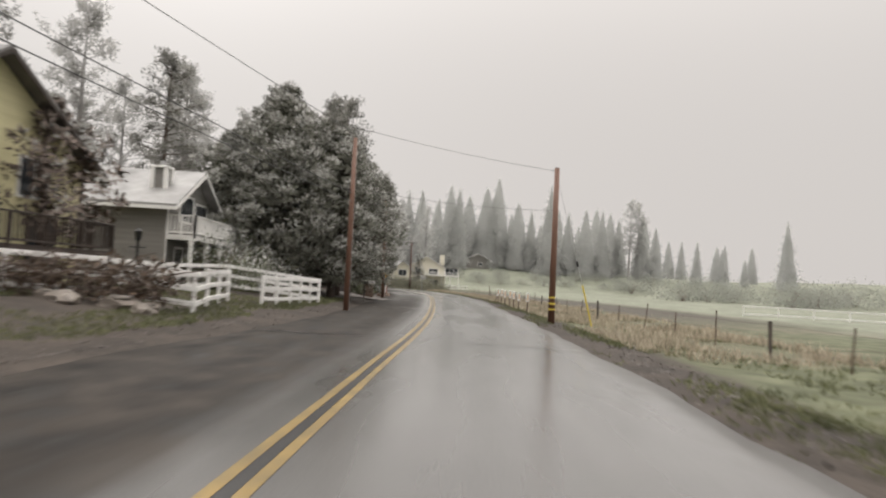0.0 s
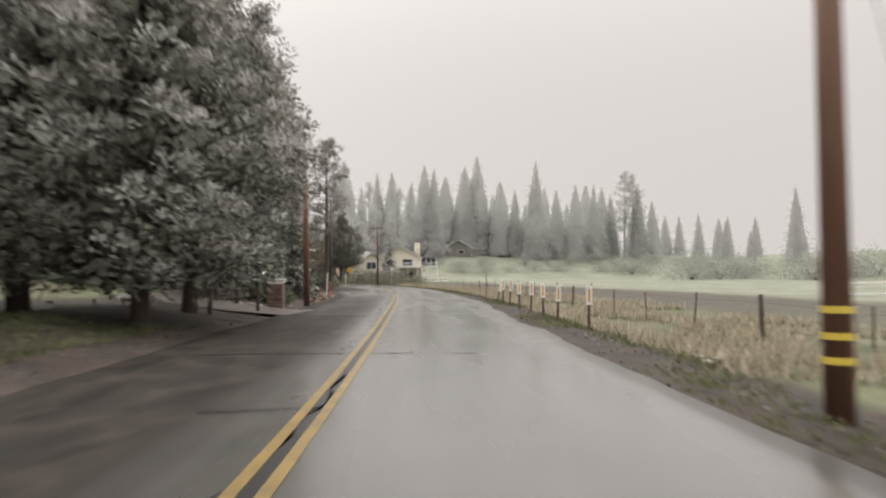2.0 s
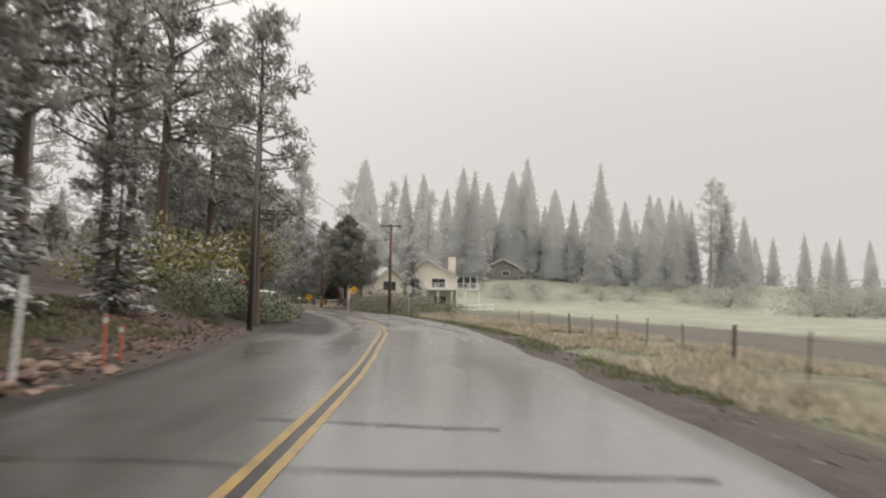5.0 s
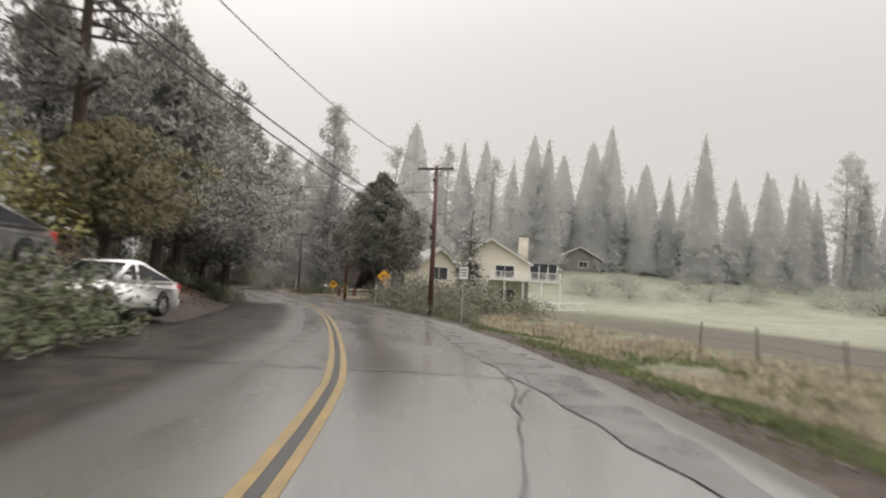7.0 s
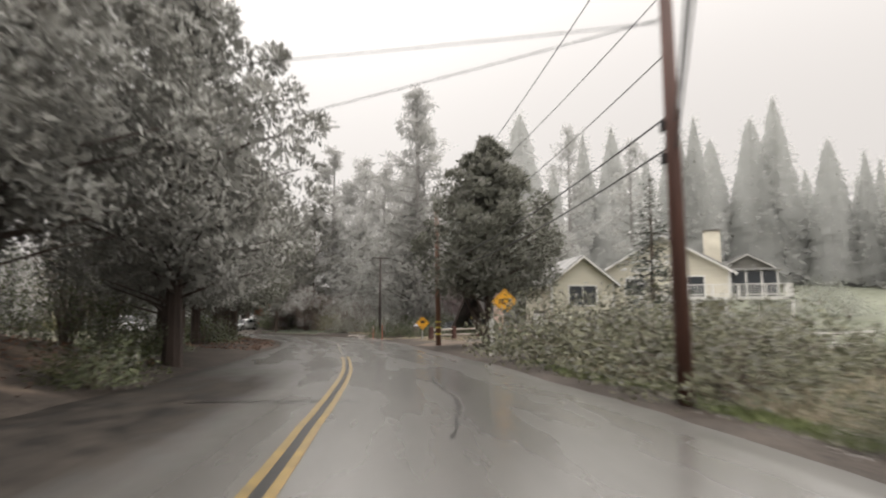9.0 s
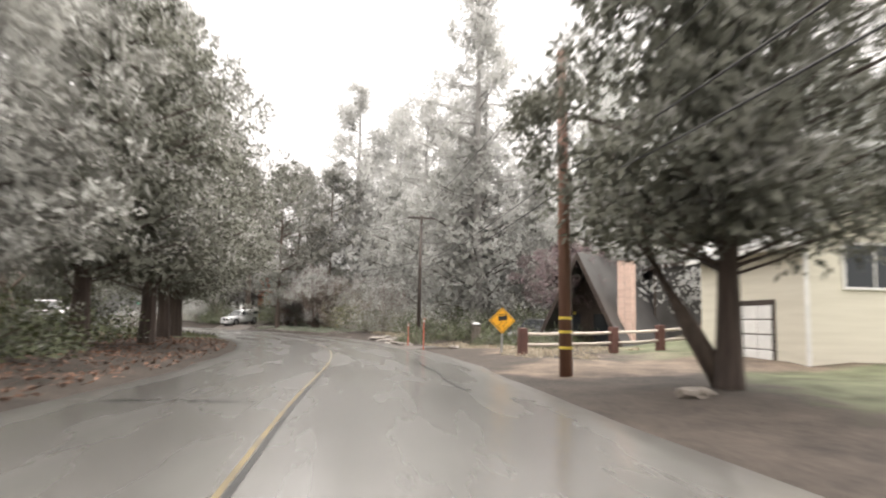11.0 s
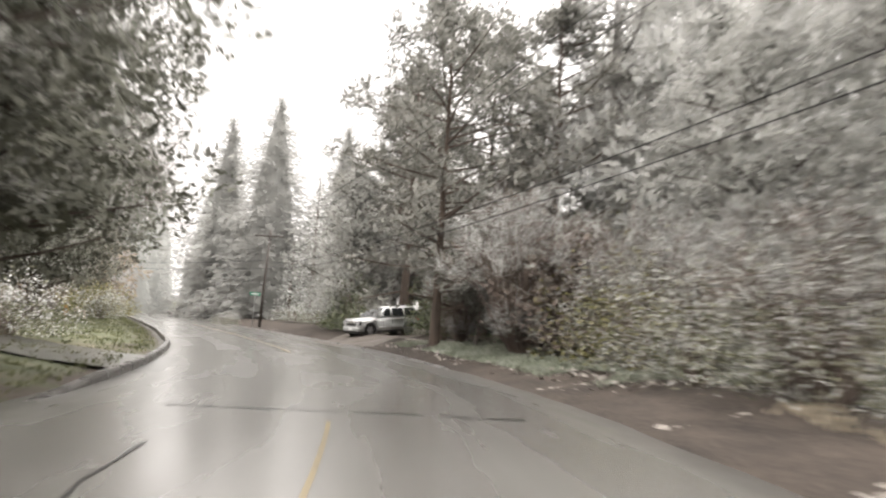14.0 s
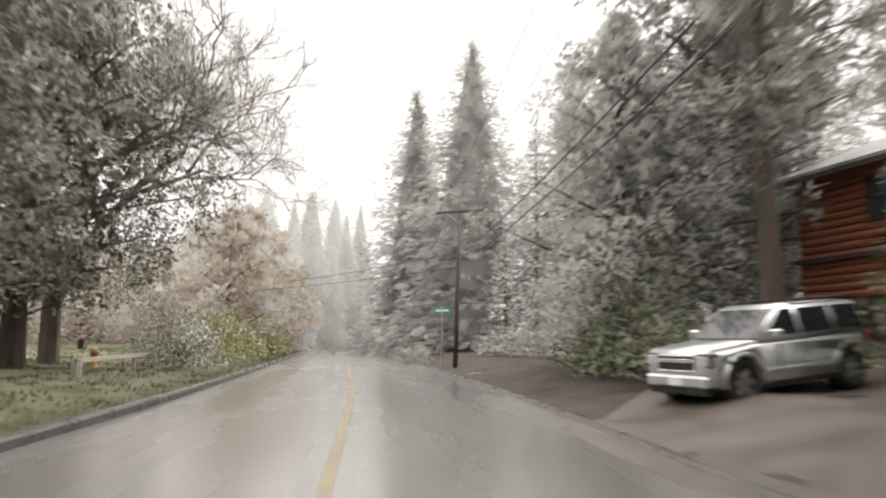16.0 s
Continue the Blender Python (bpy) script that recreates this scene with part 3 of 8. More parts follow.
def make_ground():
    gx, gy = grown(-112, 84, 1.3, -1800, 1800), grown(-24, 240, 1.3, -1500, 2200)
    X, Y = np.meshgrid(gx, gy)
    x, y = X.ravel(), Y.ravel()
    z = height(x, y)
    nx, ny = len(gx), len(gy)
    i = (np.arange(ny - 1)[:, None] * nx + np.arange(nx - 1)[None]).ravel()
    me = bpy.data.meshes.new("ground")
    me.from_pydata(np.c_[x, y, z].tolist(), [], np.c_[i, i + 1, i + nx + 1, i + nx].tolist())
    me.materials.append(GROUND)
    d, k = plan(x, y)
    st = LINE[k, 1]
    left, right = d - WIDE_L[k], -d - WIDE_R[k]
    earth = np.where(d > 0, 1 - ease(np.interp(st, [0, 20, 40, 60, 85, 125, 160, 168, 200], [6, 5, 9, 3, 12, 10, 5, 1.0, 0.8]), np.interp(st, [0, 20, 40, 60, 85, 125, 160, 168, 200], [9, 8, 14, 7, 22, 16, 9, 2.2, 2.0]), left),
                     1 - ease(0.55 * earth_width(st), 1.3 * earth_width(st), right))
    deep = ease(10, 25, np.abs(d)) * np.where(d > 0, 1, ease(120, 145, st) * (1 - ease(-4, 6, x))) * 0.7
    earth = np.maximum(earth, deep)
    # the pale meadow tone sets in away from the road, imitating mist
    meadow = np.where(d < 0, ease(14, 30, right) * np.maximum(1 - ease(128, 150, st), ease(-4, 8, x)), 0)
    soil = np.where(d < 0, ease(9, 12, right) * (1 - ease(20, 26, right)) * ease(30, 60, st) * (1 - ease(115, 135, st)), 0)
    lawn = np.where((d > 0) & (st > 166), 1 - ease(14, 20, left), 0)
    earth = np.where(lawn > 0.5, earth * 0.6, earth)
    a, b = np.array((-11.8, 149.8)), np.array((-3.4, 156.0))
    u = np.clip(((np.c_[x, y] - a) @ (b - a)) / ((b - a) @ (b - a)), 0, 1)
    sandy = 1 - ease(1.4, 3.8, np.hypot(x - a[0] - u * (b - a)[0], y - a[1] - u * (b - a)[1]))
    sandy = np.maximum(sandy, np.where(d > 0, 0.75 * ease(0.8, 2.2, left) * (1 - ease(8, 12, left)) * ease(90, 97, st) * (1 - ease(122, 132, st)), 0))
    sandy = np.maximum(sandy, np.where(d < 0, 0.7 * ease(1.2, 2.4, right) * (1 - ease(5, 8, right)) * ease(148, 154, st) * (1 - ease(163, 167, st)), 0))
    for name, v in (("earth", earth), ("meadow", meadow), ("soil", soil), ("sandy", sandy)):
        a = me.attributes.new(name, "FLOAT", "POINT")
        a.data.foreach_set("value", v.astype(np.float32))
    for p in me.polygons:
        p.use_smooth = True
    tagged(new("ground", me), "damp meadow and bare wet earth beside the road", "ground", kind="structure")


def make_road():
    cols = np.r_[-1.03, -1.0, np.linspace(-0.9, 0.9, 19), 1.0, 1.03]
    rng = np.random.default_rng(3)
    jag = np.convolve(rng.normal(0, 0.25, len(LINE) + 4), np.ones(3) / 3, "valid")[:len(LINE)]
    vs, n = [], len(LINE)
    for i in range(n):
        for c in cols:
            w = (WIDE_L[i] if c > 0 else WIDE_R[i]) + (jag[i] if abs(c) >= 1 else 0) * 0.45
            p = LINE[i] + LEFTWARD[i] * c * w
            vs.append((p[0], p[1], -0.015 * abs(c) - (0.14 if abs(c) > 1.01 else 0)))
    m = len(cols)
    fs = [(i * m + k + 1, i * m + k, (i + 1) * m + k, (i + 1) * m + k + 1) for i in range(n - 1) for k in range(m - 1)]
    ob = new("road", mesh_of("road", (vs, [], fs), ASPHALT))
    d = np.array([c * (WIDE_L[i] if c > 0 else WIDE_R[i]) for i in range(n) for c in cols])
    st = np.repeat(LINE[:, 1], m)
    # left lane darkened further for dark reflections; worn pales the road past station 70
    mud = ease(0.2, 1.0, d) * (1 - ease(62, 78, st)) * np.interp(st, [-20, 0, 40, 60], [0.95, 0.95, 0.95, 0.8]) + 0.55 * ease(0.80, 1.0, np.abs(np.tile(cols, n)))
    mud = np.maximum(mud, 1.0 * ease(0.10, 0.5, np.tile(cols, n)) * ease(74, 84, st) * (1 - ease(120, 132, st)))
    tracks = np.exp(-((np.abs(d) - 1.0) / 0.4) ** 2) + np.exp(-((np.abs(d) - 2.7) / 0.4) ** 2)
    for name, v in (("across", d), ("along", np.repeat(np.arange(n), m).astype(float)), ("mud", mud), ("worn", ease(70, 95, st)), ("tracks", tracks)):
        ob.data.attributes.new(name, "FLOAT", "POINT").data.foreach_set("value", v.astype(np.float32))
    # the outer column rolls down into the verge; keep the paved edge crisp just inside it
    tagged(smooth(ob), "wet dark asphalt two-lane road reflecting the sky", "road", kind="structure")
    sel = (LINE[:, 1] < 133) & (LINE[:, 1] > -40)
    # the painted line wanders a little from the crown of the road
    paint = LINE + LEFTWARD * np.interp(LINE[:, 1], [76, 84, 91, 98, 105, 115, 125], [0, -0.26, -0.26, 0, 0.16, 0.2, 0])[:, None]
    for off in (0.11, -0.11):
        strip("road_line", (paint + LEFTWARD * off)[sel], 0.052, 0.004, YELLOW, kind="structure", label="worn double yellow centre line on wet asphalt", category="road marking")
    strip("line_seam", paint[sel], 0.052, 0.003, TAR, kind="structure", label="dark tar seam between the yellow lines", category="road marking")
    late = (LINE[:, 0] < -44) & (LINE[:, 0] > -75)
    dim = (LINE[:, 1] > 158) & (LINE[:, 0] >= -34)
    strip("road_line", LINE[dim], 0.028, 0.004, OLDLINE, kind="structure", label="nearly worn-off centre line on wet asphalt", category="road marking")
    strip("road_line", LINE[late], 0.07, 0.004, OLDLINE, kind="structure", label="faded yellow centre line on wet asphalt", category="road marking")
    fading = (LINE[:, 1] > 134) & (LINE[:, 1] < 157)
    strip("road_line", LINE[fading], 0.03, 0.005, OLDLINE, kind="structure", label="worn single centre line on wet asphalt", category="road marking")
    strip("tar_crack", (LINE - LEFTWARD * 0.08)[(LINE[:, 1] > 134) & (LINE[:, 1] < 148)], 0.035, 0.004, TAR, kind="structure", label="tar-sealed seam along the centre line", category="road marking")
    # tar-sealed cracks
    rng = np.random.default_rng(8)

    def crack(s0, d0, s1, d1, half, wob=0.12, name="tar_crack"):
        m = 16
        u = np.linspace(0, 1, m)
        s = np.clip(np.interp(u, [0, 1], [s0, s1]), 0, len(LINE) - 2)
        d = np.interp(u, [0, 1], [d0, d1]) + np.cumsum(rng.normal(0, wob / 4, m))
        px = np.interp(s, np.arange(len(LINE)), LINE[:, 0])
        py = np.interp(s, np.arange(len(LINE)), LINE[:, 1])
        ii = s.astype(int)
        pts = np.c_[px, py] + LEFTWARD[ii] * d[:, None] + AHEAD[ii] * np.cumsum(rng.normal(0, wob / 4, m))[:, None]
        h = half * np.abs(rng.normal(1, 0.35, m))
        strip(name, pts, h, 0.003, TAR, kind="structure", label="dark tar-sealed crack across the wet road", category="road crack")

    def at(y):
        return float(np.argmin(np.abs(LINE[:, 1] - y)))
    for y, a, b in ((16, 3.6, -4), (28.8, 1.2, -0.2), (34, 3, -2), (46, 3.8, -3.5), (61.5, 2.6, -3.6), (64.0, 0.6, -2.0), (93, 4.2, -3), (97, 1.0, -1.4), (104, 3.5, -4.4), (118, 2.6, -0.4), (140, 3.4, 0.6), (161, 3.8, 1.0), (164.5, 3.6, 0.4), (172, 2.2, -3), (183, 3.9, -2.2)):
        crack(at(y), a, at(y) + rng.normal(0, 0.2), b, 0.035)
    for y, d0, y1, d1 in ((26, 0.25, 31, 0.3), (90, -2.6, 100, -4.2), (86, -2.0, 96, -3.6), (114, -1.6, 123, -2.2), (158, 2.4, 163, 3.2), (165, 1.0, 170, 2.1), (163, 2.2, 166, 3.0), (142, -3.2, 150, -2.6)):
        crack(at(y), d0, at(y1), d1, 0.018, 0.25)
    for y, y1, d0, w in ((84, 108, -3.7, 0.7),):
        s = np.arange(at(y), at(y1), 1.0).astype(int)
        e = np.array([w * math.sin(math.pi * (k + 0.5) / len(s)) * rng.uniform(0.75, 1.1) for k in range(len(s))])
        strip("road_patch", LINE[s] + LEFTWARD[s] * d0, e, 0.002, PATCH, kind="structure", label="broken darker asphalt patch along the road edge", category="road patch")


make_ground()
make_road()


def curb(y0, y1, off, side, name="curb", rise=0.14):
    """A low concrete or asphalt kerb along the road edge, between two stations."""
    sel = [i for i in range(len(LINE)) if y0 <= LINE[i, 1] <= y1 and LINE[i, 0] > -150]
    prof = [(-0.02, -0.1), (0.0, rise - 0.04), (0.03, rise), (0.16, rise), (0.2, -0.1)]
    vs, fs, m = [], [], len(prof)
    for j, i in enumerate(sel):
        w = (WIDE_L[i] if side > 0 else WIDE_R[i]) + off
        sink = 0.2 * max(0.0, 1 - j / 4)
        for a, z in prof:
            p = LINE[i] + LEFTWARD[i] * side * (w + a)
            vs.append((p[0], p[1], z - sink))
    for i in range(len(sel) - 1):
        fs += [(i * m + k, i * m + (k + 1) % m, (i + 1) * m + (k + 1) % m, (i + 1) * m + k) for k in range(m)]
    me = mesh_of(name, (vs, [], fs), PATCH)
    return tagged(new(name, me), "low wet kerb edging the lawn and road", "kerb", kind="structure")


curb(171, 260, -0.25, 1)
curb(176, 222, -0.25, -1, rise=0.035)


# plants
def quads_mesh(name, verts, mats, index, round_shade=False):
    """Many small leaves as one mesh; round_shade lets them be lit like the spray that they belong to."""
    n = len(verts)
    if round_shade:
        mid = verts.mean(1)
        out = np.c_[mid[:, :2], np.zeros(n)]
        out = out / (np.linalg.norm(out, axis=1)[:, None] + 0.3) + [0, 0, 0.75]
        face = np.cross(verts[:, 2] - verts[:, 0], verts[:, 3] - verts[:, 1])
        face /= np.linalg.norm(face, axis=1)[:, None] + 1e-9
        back = (face * out).sum(1) < 0
        verts = verts.copy()
        verts[back] = verts[back][:, [0, 3, 2, 1]]
        face[back] *= -1
        lit = out / np.linalg.norm(out, axis=1)[:, None] * 0.75 + face * 0.25
        lit /= np.linalg.norm(lit, axis=1)[:, None]
    me = bpy.data.meshes.new(name)
    me.vertices.add(n * 4)
    me.vertices.foreach_set("co", verts.reshape(-1).astype(np.float32))
    me.loops.add(n * 4)
    me.loops.foreach_set("vertex_index", np.arange(n * 4, dtype=np.int32))
    me.polygons.add(n)
    me.polygons.foreach_set("loop_start", np.arange(0, n * 4, 4, dtype=np.int32))
    me.polygons.foreach_set("material_index", index.astype(np.int32))
    for m in mats:
        me.materials.append(m)
    me.update(calc_edges=True)
    if round_shade:
        me.polygons.foreach_set("use_smooth", np.ones(n, bool))
        me.normals_split_custom_set_from_vertices(np.repeat(lit, 4, 0).tolist())
    return me


def blades(rng, at, way, length, width, flat=0.35):
    """Leaf-shaped quads: base, two shoulders, tip."""
    n = len(at)
    way = way / (np.linalg.norm(way, axis=1)[:, None] + 1e-9)
    r = rng.normal(size=(n, 3))
    r[:, 2] *= flat
    side = np.cross(way, r)
    side = np.cross(side, way) * 0.5 + side
    side /= np.linalg.norm(side, axis=1)[:, None] + 1e-9
    L, W = np.broadcast_to(length, (n,))[:, None], np.broadcast_to(width, (n,))[:, None]
    mid = at + way * L * 0.5
    return np.stack([at, mid + side * W * 0.5, at + way * L, mid - side * W * 0.5], 1)


def wood(rng, tall, girth, limbs, bend=0.02, top=0.95):
    pts = [(0, 0, -0.4)]
    x = y = 0.0
    m = 8
    for i in range(1, m + 1):
        x += rng.normal(0, bend * tall / m)
        y += rng.normal(0, bend * tall / m)
        pts.append((x, y, tall * top * i / m))
    rad = [girth * 1.25] + [girth * (1 - 0.9 * (i / m) ** 0.9) for i in range(1, m + 1)]
    rad[1] = girth * 0.95
    datas = [tube_data(pts, rad, 9)]
    for a, b, r in limbs:
        mid = (np.array(a) + np.array(b)) / 2 + rng.normal(0, 0.04, 3) * np.linalg.norm(np.array(b) - np.array(a))
        datas.append(tube_data([a, mid, b], [r, r * 0.7, r * 0.25], 4))
    return joined(datas)


def juniper_mesh(seed, tall, wide, low=0.08, blade=0.22, lobes=170, per=110, frost=0.35, peak=0.32, mats=None, lobe=0.225):
    """A crown of many rounded sprays with dark gaps between them, light on their upper sides."""
    rng = np.random.default_rng(seed)
    ph, amp = rng.uniform(0, 6.28, 10), rng.uniform(0.5, 1.2, 10)

    def radius(h, w):
        prof = np.where(h < peak, 0.66 + 0.34 * np.sin(h / peak * math.pi / 2), np.cos((h - peak) / (1 - peak) * math.pi / 2) ** 0.85)
        lump = sum(amp[k] * np.sin((k % 4 + 1) * w + (3 + 2.2 * k) * h + ph[k]) for k in range(10)) / 10
        return wide * prof * (1 + 0.40 * lump)
    h = (np.arange(lobes) + rng.random(lobes)) / lobes
    h = np.where(h < 0.9, h, 0.9 + (h - 0.9) * 0.9)
    h = h ** 1.12
    w = (np.arange(lobes) * 2.39996 + rng.normal(0, 0.35, lobes))
    f = 1.0 - 0.5 * rng.random(lobes) ** 2.2
    r = radius(h, w) * f - lobe * wide * 0.4
    c = np.c_[np.maximum(r, 0.05) * np.cos(w), np.maximum(r, 0.05) * np.sin(w), tall * (low + (1 - low) * h * 0.965)]
    big = lobe * wide * (0.55 + 0.75 * rng.random(lobes)) * (1.08 - 0.62 * h)
    i = np.repeat(np.arange(lobes), per)
    n = rng.normal(size=(len(i), 3)) + np.c_[0.55 * np.cos(w), 0.55 * np.sin(w), np.full(lobes, 0.35)][i]
    n /= np.linalg.norm(n, axis=1)[:, None]
    at = c[i] + n * (big[i] * (0.30 + 0.68 * rng.random(len(i)) ** 0.7))[:, None] * [1, 1, 0.72]
    way = n * 0.8 + rng.normal(0, 0.5, (len(i), 3)) + [0, 0, 0.1]
    v = blades(rng, at, way, blade * rng.uniform(0.6, 1.5, len(i)), blade * rng.uniform(0.30, 0.58, len(i)), 0.8)
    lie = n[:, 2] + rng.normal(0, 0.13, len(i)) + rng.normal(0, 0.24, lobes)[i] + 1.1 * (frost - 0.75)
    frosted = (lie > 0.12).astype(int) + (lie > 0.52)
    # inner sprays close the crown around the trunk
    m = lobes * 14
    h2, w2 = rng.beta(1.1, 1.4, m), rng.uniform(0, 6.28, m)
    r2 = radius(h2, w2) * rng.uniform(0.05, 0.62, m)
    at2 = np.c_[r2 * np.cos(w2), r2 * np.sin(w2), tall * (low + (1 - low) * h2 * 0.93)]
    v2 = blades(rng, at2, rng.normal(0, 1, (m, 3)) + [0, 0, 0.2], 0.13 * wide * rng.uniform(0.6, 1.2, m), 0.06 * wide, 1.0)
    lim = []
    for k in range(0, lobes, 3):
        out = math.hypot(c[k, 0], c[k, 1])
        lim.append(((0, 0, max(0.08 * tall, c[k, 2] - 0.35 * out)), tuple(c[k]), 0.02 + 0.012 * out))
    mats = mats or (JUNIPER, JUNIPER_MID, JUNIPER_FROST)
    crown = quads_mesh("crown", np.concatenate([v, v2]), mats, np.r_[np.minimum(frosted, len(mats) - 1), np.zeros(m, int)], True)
    return mesh_of("trunk", wood(rng, tall, 0.015 * tall + 0.07, lim), REDBARK), crown


def fir_mesh(seed, tall, wide, low=0.06, levels=24, arms=9, steps=6, per=5, blade=0.42, frost=0.3, gap=0.10, mats=None, power=0.9, sag=-0.10, bark=None, core=0.0, spread=(0.8, 1.12)):
    """A cone of drooping whorled branches."""
    rng = np.random.default_rng(seed)
    at, way, fr, lim, fine = [], [], [], [], []
    for k in range(levels):
        u = k / (levels - 1)
        z0 = tall * (low + (1 - low) * u ** 0.92)
        reach = wide * (1 - u) ** power * rng.uniform(*spread) + 0.15
        for a in range(max(4, int(arms * (1 - 0.45 * u)))):
            if rng.random() < gap:
                continue
            w = rng.uniform(0, 6.28)
            L = reach * rng.uniform(0.6, 1.1)
            tilt = 0.35 * u - 0.18
            d = np.array([math.cos(w), math.sin(w), tilt])
            frosty = rng.random() < frost * 1.6
            m = max(2, int(round(steps * (0.35 + 0.65 * L / wide))))
            for s in (np.arange(m) + 0.6) / m:
                p = d * L * s + [0, 0, z0 - 0.16 * L * s * s + 0.10 * L * s ** 4 + rng.normal(0, 0.05)]
                for _ in range(per):
                    at.append(p + rng.normal(0, 0.10 * blade / 0.42, 3))
                    sgn = 1 if rng.random() < 0.5 else -1
                    way.append(d * 0.9 + np.array([-d[1], d[0], 0]) * sgn * rng.uniform(0.2, 1.1) + [0, 0, rng.normal(sag, 0.25)])
                    fine.append(0.3 + 0.7 * (1 - u) ** 0.6)
                    fr.append((frosty and rng.random() < 0.6) or rng.random() < frost - 0.35)
            if k % 2 == 0 and a % 2 == 0:
                lim.append(((0, 0, z0), tuple(d * L * 0.85 + [0, 0, z0 - 0.1 * L]), 0.012 * tall * (1 - u) * 0.25 + 0.02))
    at, way, fr = np.array(at), np.array(way), np.array(fr)
    fine = blade * np.array(fine)
    v = blades(rng, at, way, fine * rng.uniform(0.7, 1.5, len(at)), fine * rng.uniform(0.28, 0.5, len(at)), 1.6)
    if core:
        # inner shell of ragged tiers one above the other, evening the tone like haze
        tiers, m, quads = 34, 17, []
        for j in range(tiers):
            u0, u1 = j / tiers, (j + 1.5) / tiers
            low_r = core * wide * (1 - u0) ** power * rng.uniform(0.6, 1.1, m) * rng.uniform(*spread)
            top_r = core * 0.86 * wide * max(0.0, 1 - u1) ** power * np.ones(m)
            z0 = tall * (low + (1 - low) * u0 ** 0.92) - 0.7 * rng.random(m)
            z1 = tall * (low + (1 - low) * min(1.0, u1) ** 0.92)
            w = 6.2832 * (np.arange(m) + 0.5 * rng.random(m)) / m
            for k in range(m):
                q = (k + 1) % m
                quads.append([(low_r[k] * math.cos(w[k]), low_r[k] * math.sin(w[k]), z0[k]), (low_r[q] * math.cos(w[q]), low_r[q] * math.sin(w[q]), z0[q]),
                              (top_r[q] * math.cos(w[q]), top_r[q] * math.sin(w[q]), z1), (top_r[k] * math.cos(w[k]), top_r[k] * math.sin(w[k]), z1)])
        v = np.concatenate([v, np.array(quads)])
        fr = np.r_[fr, np.zeros(len(quads), bool)]
    mats = mats or (FIRLEAF, FIRFROST)
    return mesh_of("trunk", wood(rng, tall, 0.014 * tall + 0.05, lim, 0.006, 0.99), bark or BARK), quads_mesh("crown", v, mats, fr.astype(int), True)


def pine_mesh(seed, tall, wide, low=0.35, arms=46, clumps=6, per=16, blade=0.42, frost=0.12, mats=None, bark=None, girth=None):
    """A tall bare trunk with irregular limbs carrying round tufts of needles."""
    rng = np.random.default_rng(seed)
    at, way, fr, lim = [], [], [], []
    for k in range(arms):
        u = (k + rng.uniform(0, 0.8)) / arms
        z0 = tall * (low + (0.97 - low) * u)
        L = wide * (0.35 + 0.75 * math.sin(math.pi * min(1, 0.22 + 0.80 * u))) * rng.uniform(0.55, 1.15) * (1 if u < 0.85 else 0.65)
        w = rng.uniform(0, 6.28)
        up = rng.uniform(-0.12, 0.30) + 0.4 * u
        d = np.array([math.cos(w), math.sin(w), up])
        end = d * L + [0, 0, z0]
        lim.append(((0, 0, z0), tuple(end), 0.03 + 0.010 * tall * (1 - u) * 0.35))
        frosty = rng.random() < frost + 0.3
        for c in range(clumps):
            s = rng.uniform(0.38, 1.05)
            p = d * L * s + [0, 0, z0] + rng.normal(0, 0.22 * wide / 3, 3)
            dirs = rng.normal(size=(per, 3)) + [0, 0, 0.35]
            at.append(np.repeat(p[None], per, 0) + rng.normal(0, 0.14, (per, 3)) * (blade / 0.42))
            way.append(dirs)
            fr.append((dirs[:, 2] > (0.35 if frosty else 1.1)).astype(int))
    at, way, fr = np.concatenate(at), np.concatenate(way), np.concatenate(fr)
    v = blades(rng, at, way, blade * rng.uniform(0.7, 1.4, len(at)), blade * rng.uniform(0.22, 0.42, len(at)), 1.0)
    mats = mats or (PINELEAF, JUNIPER_MID)
    return mesh_of("trunk", wood(rng, tall, girth or 0.0125 * tall + 0.1, lim, 0.012, 0.98), bark or BARK), quads_mesh("crown", v, mats, fr.astype(int), True)


